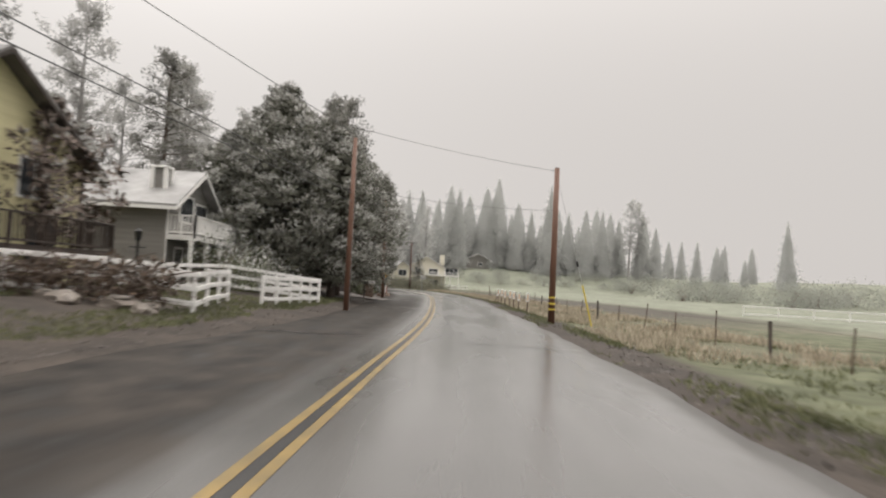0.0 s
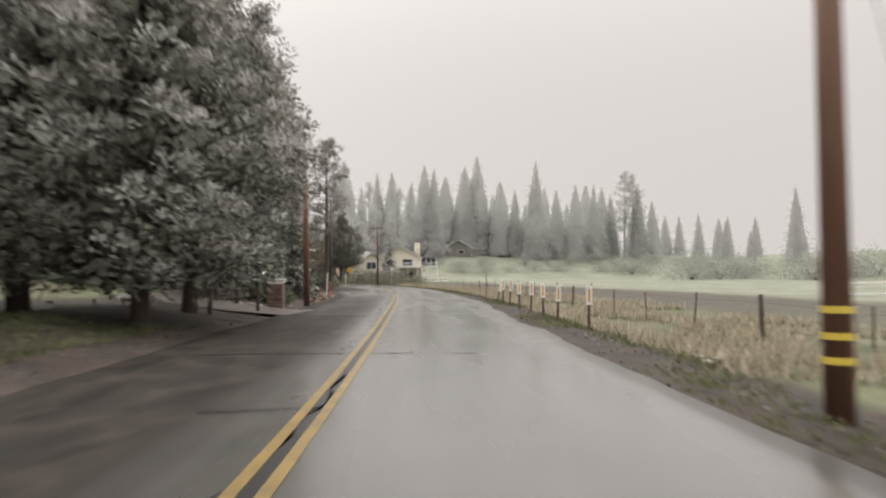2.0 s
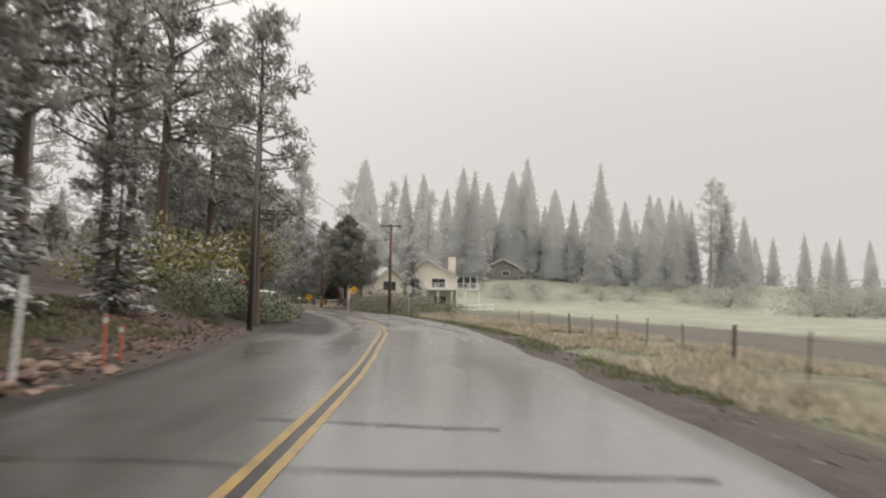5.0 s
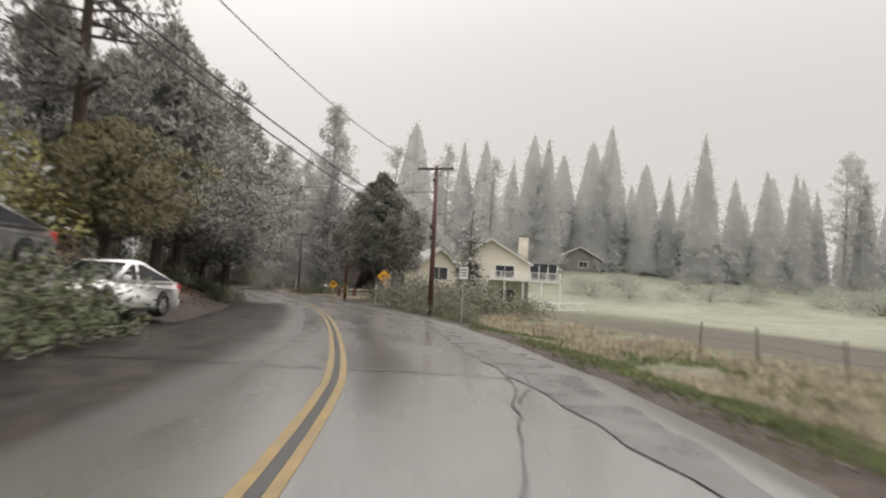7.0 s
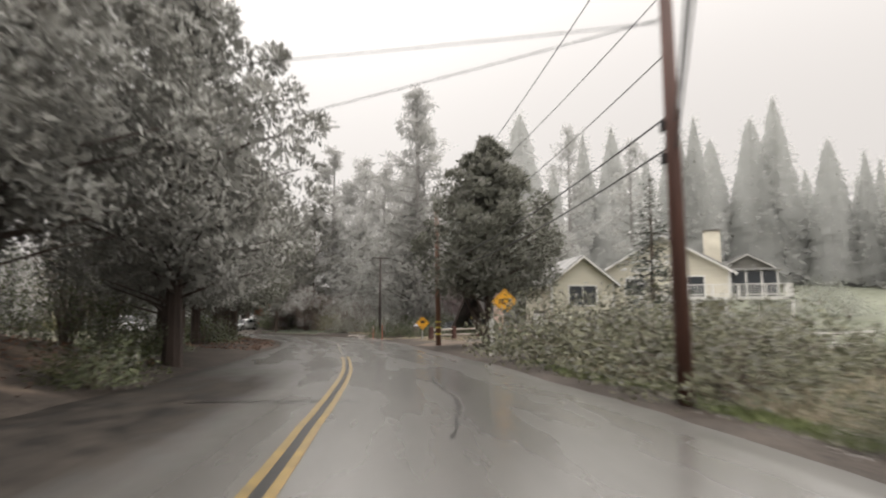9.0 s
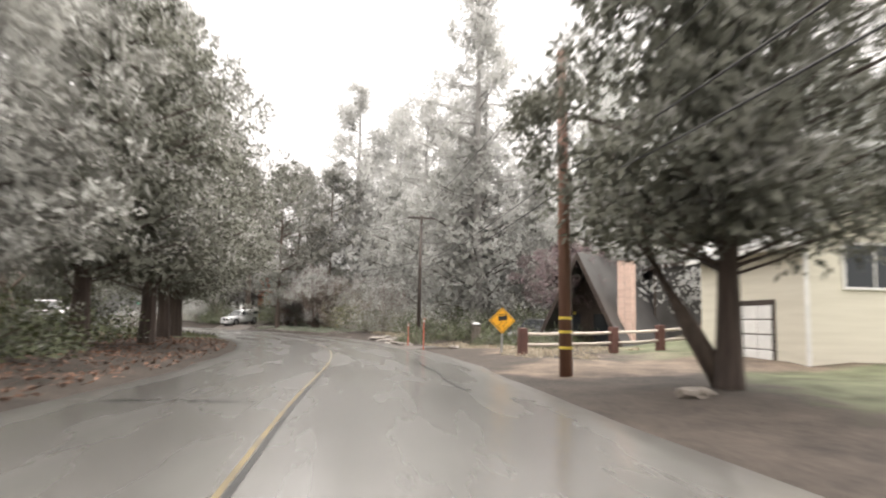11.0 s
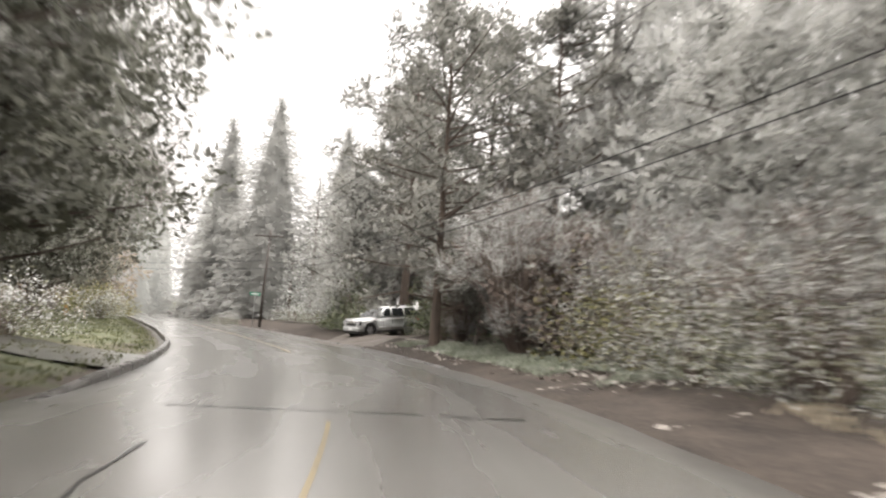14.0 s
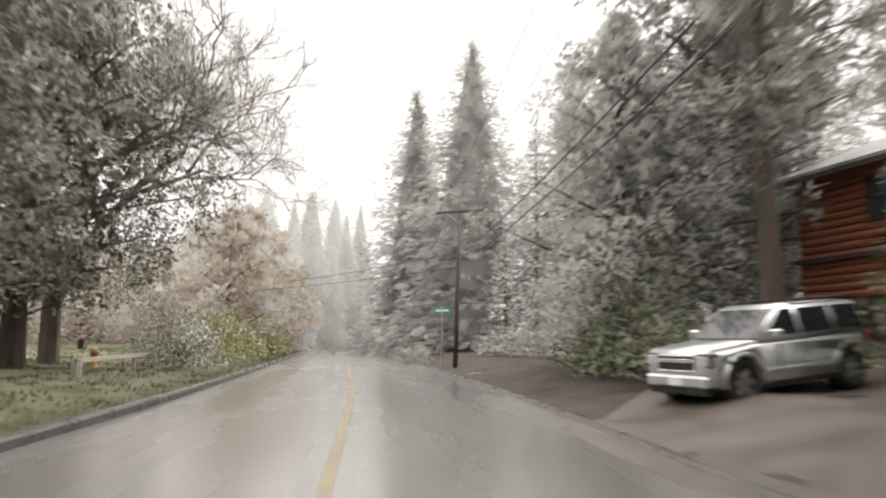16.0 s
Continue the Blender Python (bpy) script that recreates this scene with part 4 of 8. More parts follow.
def shrub_mesh(seed, tall, wide, deep, leaf, frosty, n=2600, blade=0.16, frost=0.15, stems=26, gap=0.0):
    """Twigs and small leaves in an uneven mound."""
    rng = np.random.default_rng(seed)
    ph = rng.uniform(0, 6.28, 6)
    w, e = rng.uniform(0, 6.28, n), np.arccos(rng.uniform(0, 1, n))
    lump = 1 + 0.22 * np.sin(3 * w + ph[0]) * np.sin(2 * e + ph[1]) + 0.14 * np.sin(7 * w + ph[2]) + 0.10 * np.sin(5 * e + 4 * w + ph[3])
    f = (1 - 0.6 * rng.random(n) ** 1.6) * lump
    at = np.c_[wide * np.sin(e) * np.cos(w) * f, deep * np.sin(e) * np.sin(w) * f, tall * (0.06 + 0.94 * np.cos(e) * f)]
    at[:, 2] = np.maximum(at[:, 2], 0.02)
    way = at * [1 / wide, 1 / deep, 1.2 / tall] * 0.6 + rng.normal(0, 0.8, (n, 3))
    v = blades(rng, at, way, blade * rng.uniform(0.6, 1.6, n), blade * rng.uniform(0.35, 0.6, n), 1.0)
    fr = (rng.random(n) < frost) | ((rng.random(n) < frost * 1.5) & (np.cos(e) * f > 0.55))
    datas = []
    for k in range(stems):
        a, q = rng.uniform(0, 6.28), rng.uniform(0.2, 1.0)
        end = (wide * q * math.cos(a) * 0.9, deep * q * math.sin(a) * 0.9, tall * rng.uniform(0.6, 1.0) * (1.15 - 0.5 * q))
        datas.append(tube_data([(0.15 * math.cos(a), 0.15 * math.sin(a), -0.1), (end[0] * 0.4, end[1] * 0.4, end[2] * 0.6), end], [0.03, 0.02, 0.006], 4))
    return mesh_of("stem", joined(datas), TWIG), quads_mesh("foliage", v, (leaf, frosty), fr.astype(int), True)


def bare_mesh(seed, tall, wide, n=46, twigs=16, frost=0.35, thick=1.0):
    """Leafless branching shrub or tree, thin twigs dusted with snow."""
    rng = np.random.default_rng(seed)
    datas, at, way = [], [], []
    for k in range(n):
        a, q = rng.uniform(0, 6.28), rng.uniform(0.15, 1.0)
        b = np.array([0.2 * math.cos(a), 0.2 * math.sin(a), 0.0])
        e = np.array([wide * q * math.cos(a), wide * q * math.sin(a), tall * rng.uniform(0.55, 1.0) * (1.1 - 0.4 * q)])
        m = b * 0.5 + e * 0.5 + [0, 0, 0.14 * tall]
        datas.append(tube_data([b, m, e], [0.035 * thick, 0.02 * thick, 0.006 * thick], 4, False))
        for _ in range(twigs):
            u = rng.uniform(0.3, 1.0)
            p = (1 - u) * m + u * e if u > 0.5 else (1 - u) * b + u * m
            at.append(p + rng.normal(0, 0.05, 3))
            way.append((e - b) / np.linalg.norm(e - b) + rng.normal(0, 0.7, 3))
    at, way = np.array(at), np.array(way)
    i = np.repeat(np.arange(len(at)), 3)
    pos = at[i] + rng.normal(0, 0.12, (len(i), 3))
    v = blades(rng, pos, way[i] + rng.normal(0, 0.5, (len(i), 3)), rng.uniform(0.25, 0.7, len(i)) * thick ** 0.5, rng.uniform(0.015, 0.035, len(i)) * thick ** 0.6, 1.0)
    fr = rng.random(len(i)) < frost
    return mesh_of("stems", joined(datas), TWIG), quads_mesh("twigs", v, (TWIG, FIRFROST), fr.astype(int))


def plant(name, meshes, label, category, x, y, turn=0.0, size=1.0, group="", z=None, names=("trunk", "crown"), sink=0.0):
    t = thing(name, label, category, (x, y, (gz(x, y) if z is None else z) - sink), turn, group, "", size)
    for n, me in zip(names, meshes):
        part(n, me, None, t)
    return t


def orchard(name, variants, label, category, spots, group):
    """Repeats of a few plants: the first of each kind is built, the others are copies."""
    first = {}
    rng = np.random.default_rng(17)
    for k, (v, x, y, s) in enumerate(spots):
        turn = float(rng.uniform(0, 360))
        if v not in first:
            first[v] = plant(name, variants[v], label, category, x, y, turn, 1.0, group)
            base = first[v]
            base.matrix_basis = Matrix.Translation((x, y, gz(x, y))) @ Matrix.Rotation(radians(turn), 4, "Z")
            base.scale = (s, s, s)
        else:
            ob = copy_thing(first[v], Matrix.Identity(4))
            ob.matrix_basis = Matrix.Translation((x, y, gz(x, y))) @ Matrix.Rotation(radians(turn), 4, "Z") @ Matrix.Scale(s, 4)


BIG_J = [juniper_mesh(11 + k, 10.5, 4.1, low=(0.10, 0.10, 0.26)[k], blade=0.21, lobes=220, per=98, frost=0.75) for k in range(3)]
# WOODDARK lifts these juniper crowns towards a hazy tone
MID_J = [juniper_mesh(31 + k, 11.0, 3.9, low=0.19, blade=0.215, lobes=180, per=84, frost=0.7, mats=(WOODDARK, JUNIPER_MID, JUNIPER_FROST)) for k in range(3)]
# no frost on these pines; their raised tones imitate haze
TALL_P = [pine_mesh(51 + k, 22, 3.6, low=0.30, arms=60, clumps=8, per=9, blade=0.5, frost=0.7, mats=(WOODDARK, JUNIPER_MID)) for k in range(3)]
FIRS = [fir_mesh(71 + k, 10, 2.3, frost=0.4) for k in range(2)]
SNOWFIR = [fir_mesh(81 + k, 14, 3.0, levels=28, arms=10, frost=0.62, blade=0.42) for k in range(2)]
# distant crowns: pale see-through foliage imitates haze
ROAD_F = [fir_mesh(95 + k, 27, (9.4, 8.4)[k], low=0.03, levels=40, arms=22, steps=7, per=4, blade=1.0, frost=0.5, gap=0.05, power=(0.8, 0.88)[k], sag=-0.2, mats=(HAZELEAF, HAZELEAF), bark=HAZEBARK, core=0.46, spread=(0.62, 1.15)) for k in range(2)]
MIST_F = [fir_mesh(91 + k, 27, (7.6, 6.4, 8.2, 6.0, 7.2)[k], low=0.02, levels=32, arms=14, steps=5, per=3, blade=1.15, frost=0.5, gap=0.08, power=(0.82, 0.9, 0.72, 0.85, 0.78)[k], sag=-0.25, mats=(MISTLEAF, HAZEGREY), bark=HAZEBARK, core=0.70, spread=(0.78, 1.05)) for k in range(5)]
FAR_P = [pine_mesh(101 + k, 26, 4.0, low=0.30, arms=38, clumps=8, per=9, blade=0.7, frost=0.5, mats=(HAZEGREY, HAZEPALE), bark=HAZEBARK) for k in range(3)]
FAR_J = [juniper_mesh(111 + k, 12, 4.3, blade=0.36, lobes=140, per=40, frost=0.8, mats=(WOODHAZE, HAZEGREY, HAZEPALE)) for k in range(3)]
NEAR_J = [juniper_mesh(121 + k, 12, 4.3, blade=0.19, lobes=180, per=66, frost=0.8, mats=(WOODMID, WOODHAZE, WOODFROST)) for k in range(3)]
WOOD_P = [pine_mesh(141 + k, 22, 3.8, low=0.22, arms=56, clumps=8, per=11, blade=0.52, frost=0.55, mats=(WOODHAZE, HAZEPALE), bark=HAZEBARK) for k in range(3)]


def oak_mesh(seed, tall, depth=5):
    """A short trunk forking into crooked limbs, then into a haze of snow-lined twigs."""
    rng = np.random.default_rng(seed)
    datas, at, way = [], [], []

    def grow(p, d, length, r, level):
        bend = d + rng.normal(0, 0.22, 3)
        mid = p + d * length * 0.5
        end = mid + bend / np.linalg.norm(bend) * length * 0.5
        datas.append(tube_data([p, mid, end], [r, r * 0.85, r * 0.62], 6 if level < 3 else 4, False))
        if level >= 3:
            for _ in range(4):
                u = rng.random()
                at.append(p * (1 - u) + end * u)
                way.append(d + rng.normal(0, 0.8, 3))
        if level == depth:
            return
        for k in range(3 if level else 5):
            side = rng.normal(0, 1, 3)
            side -= d * (side @ d)
            side /= np.linalg.norm(side)
            n = d * rng.uniform(0.6, 0.95) + side * rng.uniform(0.45, 0.85) + np.array([0, 0, 0.16])
            grow(p + (end - p) * (1.0 if k == 0 else rng.uniform(0.65, 1.0)), n / np.linalg.norm(n), length * rng.uniform(0.62, 0.86), r * rng.uniform(0.5, 0.66), level + 1)
    grow(np.array([0.0, 0.0, -0.3]), np.array([0.03, 0.0, 1.0]), tall * 0.28, 0.020 * tall, 0)
    at, way = np.array(at), np.array(way)
    i = np.repeat(np.arange(len(at)), 3)
    v = blades(rng, at[i], way[i] + rng.normal(0, 0.5, (len(i), 3)), rng.uniform(0.3, 0.75, len(i)), rng.uniform(0.010, 0.022, len(i)), 1.0)
    return mesh_of("branchwork", joined(datas), TWIG), quads_mesh("twigs", v, (TWIG, FIRFROST), (rng.random(len(i)) < 0.6).astype(int))

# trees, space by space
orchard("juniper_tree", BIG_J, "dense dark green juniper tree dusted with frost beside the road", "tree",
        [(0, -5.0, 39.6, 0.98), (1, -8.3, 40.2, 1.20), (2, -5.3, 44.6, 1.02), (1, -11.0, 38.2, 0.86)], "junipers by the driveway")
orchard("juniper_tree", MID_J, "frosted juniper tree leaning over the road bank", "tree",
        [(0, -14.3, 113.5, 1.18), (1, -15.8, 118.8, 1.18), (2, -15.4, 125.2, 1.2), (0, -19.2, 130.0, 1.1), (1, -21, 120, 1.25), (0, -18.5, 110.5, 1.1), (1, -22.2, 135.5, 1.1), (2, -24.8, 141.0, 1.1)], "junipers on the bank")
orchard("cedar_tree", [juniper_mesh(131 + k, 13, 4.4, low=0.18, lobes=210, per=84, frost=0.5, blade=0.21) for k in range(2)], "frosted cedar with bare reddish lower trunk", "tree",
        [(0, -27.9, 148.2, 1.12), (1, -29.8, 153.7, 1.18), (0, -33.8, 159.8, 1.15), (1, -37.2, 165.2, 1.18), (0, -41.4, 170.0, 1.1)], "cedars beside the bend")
orchard("pine_tree", TALL_P, "tall dark green pine with a bare lower trunk", "tree",
        [(1, -8.4, 61.6, 0.80), (0, -7.6, 66.4, 0.86), (1, -8.6, 70.0, 0.80), (0, -5.0, 85.8, 0.66), (1, -8.6, 79.5, 0.60), (1, -13.4, 96.0, 1.1), (2, -9.5, 76, 0.75), (2, -18, 78, 0.85), (0, -24, 62, 0.9),
         (0, -17.5, 101, 1.0), (1, -21, 92, 1.1), (2, -13.6, 105.5, 0.9), (0, -53.9, 199.6, 0.85), (1, -26.5, 38, 0.80), (0, -30, 32, 0.85), (2, -25, 27, 0.9), (0, -33, 22, 1.0)], "pines along the road")
orchard("pine_tree", WOOD_P, "tall haze-pale pine at the woodland edge", "tree",
        [(0, -38.1, 194.3, 1.15), (2, -37.5, 204.5, 1.15), (0, -21.3, 177.3, 1.25), (2, -19.5, 131, 0.78), (0, -27.5, 184, 0.9), (2, -34.5, 203.5, 0.95)], "rimed pines past the bend")
orchard("fir_tree", FIRS, "young fir with snow-dusted drooping branches", "tree",
        [(0, -7.4, 70.5, 0.8), (0, -49.3, 198.8, 0.7), (1, -8.4, 72.5, 0.7), (0, -7.4, 78.0, 0.6), (1, 0.3, 141.5, 0.88), (1, -46.6, 197.6, 0.9), (0, -48.2, 200.0, 0.8)], "firs by the cottage")
plant("spruce_tree", fir_mesh(75, 6.3, 1.9, low=0.03, levels=24, arms=14, steps=7, per=7, blade=0.22, frost=0.24, power=0.85), "broad spruce with snow-lined boughs beside the road", "tree", -4.5, 61.2)
orchard("fir_tree", SNOWFIR, "tall fir laden with fresh snow", "tree",
        [(0, -73.0, 210.0, 1.0), (1, -78.5, 212.5, 0.62), (0, -69.5, 210.5, 0.45), (1, -66.5, 208, 0.5), (0, -88, 217, 0.6)], "snowy firs at the road's end")
orchard("bare_oak", [oak_mesh(241, 12.5, 6)], "large leafless oak with snow along its branches", "tree", [(0, -73.2, 185.6, 1.5), (0, -60.5, 174.5, 0.9)], "bare oaks on the lawn")
# far forest across the meadow
rng = np.random.default_rng(5)
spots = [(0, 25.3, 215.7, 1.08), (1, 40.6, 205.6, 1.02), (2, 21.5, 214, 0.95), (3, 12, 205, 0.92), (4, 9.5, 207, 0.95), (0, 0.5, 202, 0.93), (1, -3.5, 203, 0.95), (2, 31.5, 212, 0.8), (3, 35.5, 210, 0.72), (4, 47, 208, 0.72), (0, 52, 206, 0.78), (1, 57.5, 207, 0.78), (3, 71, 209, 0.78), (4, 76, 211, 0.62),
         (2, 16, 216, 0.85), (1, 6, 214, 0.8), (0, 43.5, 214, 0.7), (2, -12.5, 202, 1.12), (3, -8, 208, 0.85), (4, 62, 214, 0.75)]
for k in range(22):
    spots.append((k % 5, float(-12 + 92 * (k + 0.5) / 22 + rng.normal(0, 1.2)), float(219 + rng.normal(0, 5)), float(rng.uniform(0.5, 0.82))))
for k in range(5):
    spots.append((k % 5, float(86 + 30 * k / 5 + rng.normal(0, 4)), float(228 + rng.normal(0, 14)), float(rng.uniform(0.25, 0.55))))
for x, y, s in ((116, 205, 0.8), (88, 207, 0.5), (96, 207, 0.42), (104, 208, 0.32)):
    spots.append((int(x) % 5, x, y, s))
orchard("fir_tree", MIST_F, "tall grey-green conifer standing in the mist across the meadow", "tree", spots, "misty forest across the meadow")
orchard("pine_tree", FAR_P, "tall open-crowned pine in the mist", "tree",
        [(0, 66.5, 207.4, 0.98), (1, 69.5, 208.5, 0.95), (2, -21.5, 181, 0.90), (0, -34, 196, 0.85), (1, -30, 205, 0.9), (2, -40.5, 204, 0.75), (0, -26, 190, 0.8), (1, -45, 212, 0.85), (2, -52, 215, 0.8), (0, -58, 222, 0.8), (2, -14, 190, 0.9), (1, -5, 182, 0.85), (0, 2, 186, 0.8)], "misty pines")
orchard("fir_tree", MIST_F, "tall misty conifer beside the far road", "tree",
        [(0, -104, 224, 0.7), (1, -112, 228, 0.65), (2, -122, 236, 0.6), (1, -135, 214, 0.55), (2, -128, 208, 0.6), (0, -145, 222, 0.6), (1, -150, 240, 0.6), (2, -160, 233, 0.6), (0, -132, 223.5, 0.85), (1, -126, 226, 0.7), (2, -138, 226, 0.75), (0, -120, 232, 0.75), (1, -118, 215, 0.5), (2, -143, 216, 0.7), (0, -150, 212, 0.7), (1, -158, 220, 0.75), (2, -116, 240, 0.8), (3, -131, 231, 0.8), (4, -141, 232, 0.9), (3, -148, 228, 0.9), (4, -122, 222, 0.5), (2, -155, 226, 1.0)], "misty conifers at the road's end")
orchard("fir_tree", ROAD_F, "tall haze-pale conifer with layered boughs beside the far road", "tree",
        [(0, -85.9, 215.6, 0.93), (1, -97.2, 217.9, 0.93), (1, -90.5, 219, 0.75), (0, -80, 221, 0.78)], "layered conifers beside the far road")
orchard("juniper_tree", NEAR_J, "large frosted, haze-toned tree at the woodland edge", "tree",
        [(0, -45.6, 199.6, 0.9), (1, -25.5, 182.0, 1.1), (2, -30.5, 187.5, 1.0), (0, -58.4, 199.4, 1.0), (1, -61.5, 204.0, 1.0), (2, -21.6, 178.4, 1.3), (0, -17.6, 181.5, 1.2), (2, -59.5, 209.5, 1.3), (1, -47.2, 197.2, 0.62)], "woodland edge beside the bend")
orchard("pine_tree", [pine_mesh(173, 15.5, 4.1, low=0.10, arms=70, clumps=11, per=13, blade=0.36, frost=0.45, mats=(WOODDARK, JUNIPER_MID), girth=0.21)], "dark snow-dusted pine with low hanging boughs beside the driveway", "tree",
        [(0, -43.4, 188.2, 1.0), (0, -45.4, 195.4, 1.1), (0, -40.2, 192.6, 1.05), (0, -57.6, 203.2, 1.1), (0, -58.9, 206.9, 1.2)], "dark pines by the driveway")
overhang = plant("juniper_tree", juniper_mesh(127, 12.5, 4.1, blade=0.23, lobes=260, per=110, frost=0.5, low=0.24, mats=(JUNIPER, JUNIPER, JUNIPER_MID)), "tall dark green forked juniper overhanging the sandy yard", "tree", -8.6, 145.2)
smooth(part("forked_trunk", tube_data([(0.1, 0.1, -0.3), (-0.7, 0.4, 1.2), (-1.7, 0.9, 3.2), (-2.4, 1.2, 5.4)], [0.24, 0.2, 0.15, 0.07], 9), BARK, overhang))
orchard("juniper_tree", FAR_J, "pale frosted, haze-toned tree inside the wood", "tree",
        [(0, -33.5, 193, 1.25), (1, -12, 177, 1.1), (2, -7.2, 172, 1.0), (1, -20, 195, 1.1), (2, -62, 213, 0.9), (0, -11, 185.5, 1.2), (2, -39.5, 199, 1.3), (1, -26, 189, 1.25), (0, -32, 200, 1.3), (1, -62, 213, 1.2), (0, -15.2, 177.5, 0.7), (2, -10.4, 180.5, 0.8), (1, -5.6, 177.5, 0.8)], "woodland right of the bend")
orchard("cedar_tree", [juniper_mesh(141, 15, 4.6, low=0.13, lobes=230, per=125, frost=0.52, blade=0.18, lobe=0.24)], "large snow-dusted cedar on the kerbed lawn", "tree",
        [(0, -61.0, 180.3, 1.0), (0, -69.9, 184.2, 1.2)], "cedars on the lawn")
orchard("misty_tree", [juniper_mesh(151 + k, 10, 4.2, lobes=110, per=28, blade=0.55, frost=0.6, mats=(PALEAUTUMN, HAZEPALE)) for k in range(2)], "pale autumn-brown tree in the mist", "tree",
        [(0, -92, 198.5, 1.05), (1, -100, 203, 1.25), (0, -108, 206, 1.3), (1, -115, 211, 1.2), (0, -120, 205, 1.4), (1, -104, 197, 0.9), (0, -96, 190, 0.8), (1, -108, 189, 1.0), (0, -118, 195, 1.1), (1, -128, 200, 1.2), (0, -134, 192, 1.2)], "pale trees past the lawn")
rng = np.random.default_rng(23)
spots = [(int(rng.integers(3)), float(x), float(y), float(rng.uniform(0.7, 1.15))) for x, y in zip(rng.uniform(-48, -26, 11), rng.uniform(60, 150, 11))]
orchard("pine_tree", WOOD_P, "pine in the misty wood behind the houses", "tree", spots, "wood behind the houses")
spots = [(int(rng.integers(3)), float(-58 - 3.5 * k + rng.normal(0, 2)), float(160 + rng.normal(0, 6) - k), float(rng.uniform(0.7, 1.0))) for k in range(6)]
orchard("juniper_tree", FAR_J, "frosted, haze-toned tree behind the lawn", "tree", spots, "trees behind the lawn")

# plum, shrubs and hedges
plant("plum_tree", juniper_mesh(161, 6.3, 2.9, low=0.40, lobes=130, per=100, blade=0.13, frost=0.55, peak=0.5, mats=(PLUMLEAF, PLUMLEAF, JUNIPER_MID)), "purple-leaved plum tree dusted with snow by the timber house", "tree", -13.9, 168.2)
SHRUB = [shrub_mesh(171 + k, 1.7, 2.2, 1.9, SHRUBLEAF, JUNIPER_MID, n=3600, blade=0.12) for k in range(2)]
GREENB = [shrub_mesh(181 + k, 1.3, 1.6, 1.4, GREENLEAF, JUNIPER_MID, n=2400, blade=0.11, frost=0.08) for k in range(2)]
SNOWB = [shrub_mesh(191 + k, 2.4, 2.6, 2.2, SHRUBLEAF, FIRFROST, n=4000, blade=0.14, frost=0.4) for k in range(2)]
BARE = [bare_mesh(201 + k, 4.2, 3.0) for k in range(2)]
LEAFY = ("stem", "foliage")


def shrubs(name, variants, label, spots, group, names=LEAFY):
    first = {}
    for k, (v, x, y, s) in enumerate(spots):
        if v not in first:
            first[v] = plant(name, variants[v], label, "shrub", x, y, 40 * k, 1.0, group, names=names)
            first[v].scale = (s, s, s)
        else:
            ob = copy_thing(first[v], Matrix.Identity(4))
            ob.matrix_basis = Matrix.Translation((x, y, gz(x, y))) @ Matrix.Rotation(0.9 * k, 4, "Z") @ Matrix.Scale(s, 4)


shrubs("roadside_shrub", SHRUB, "grey-green leafy shrub on the road verge", [(0, -4.6, 131.5, 1.25), (1, -2.6, 128.0, 1.3), (0, -1.2, 123.5, 1.2), (1, -0.2, 119.5, 0.9), (0, 1.6, 124.0, 1.15), (1, 2.2, 130.5, 1.15), (0, 0.2, 134.5, 1.1), (1, 4.6, 126.0, 0.8), (0, 1.0, 115.5, 0.5), (1, -2.5, 136.5, 1.0)], "shrubs below the pole")
shrubs("green_shrub", GREENB, "dark green shrub with wet leaves", [(0, -13.9, 166.0, 1.0), (1, -15.6, 164.6, 0.45), (0, -15.2, 161.2, 0.8), (1, -17.0, 161.4, 0.55), (0, -22.8, 167.8, 0.7), (1, -21.9, 172.4, 0.85), (0, -19.3, 174.4, 1.5), (1, -17.2, 175.2, 1.6), (0, -21.3, 175.6, 1.4), (1, -15.2, 175.6, 1.5), (0, -14.0, 158.5, 0.5), (1, -24.5, 175, 1.3), (0, -12.8, 118.8, 0.8), (1, -14.2, 115.0, 0.8), (0, -16.5, 124.5, 0.8), (1, -19, 129.5, 0.8), (1, -30.4, 150.6, 1.4), (0, -27.4, 145.6, 1.3), (1, -25.4, 142.6, 1.2), (1, -48.6, 197.4, 1.5), (0, -46.0, 198.6, 1.6), (1, -43.2, 198.4, 1.5), (0, -54.8, 196.2, 1.3), (1, -57.8, 198.3, 1.2)], "green shrubs")
shrubs("hedge_shrub", GREENB, "overgrown green hedge on the bank", [(0, -5.7, 88.0, 0.95), (1, -5.8, 90.3, 1.05), (0, -6.0, 92.4, 1.15), (1, -6.7, 94.5, 1.22), (1, -7.6, 86.0, 1.3), (0, -6.6, 84.0, 1.0), (1, -7.2, 89.6, 1.25)], "hedge on the bank")
shrubs("snowy_shrub", SNOWB, "shrub bowed under fresh snow", [(0, -32.2, 184.4, 0.8), (1, -24.0, 175.0, 0.8), (0, -67.5, 205.5, 0.7), (1, -64.3, 204.5, 0.8), (0, -71.8, 207.0, 0.7), (1, -77.5, 204.2, 0.5), (0, -58.8, 200.0, 0.8), (1, -72.8, 190, 0.0 + 0.8), (0, -47.5, 173.5, 0.7), (0, -8.2, 33.6, 0.85)], "snowy shrubs")
shrubs("bare_shrub", BARE, "leafless shrub with snow on its twigs", [(0, -34.6, 185.6, 1.1), (1, -36.4, 186.6, 1.15), (0, -35.2, 188.4, 1.1), (1, -28.6, 178.6, 0.9), (0, -37.4, 189.2, 1.0), (1, -78, 182, 1.0), (0, -86, 193, 0.8)], "bare shrubs", ("branchwork", "twig_spray"))
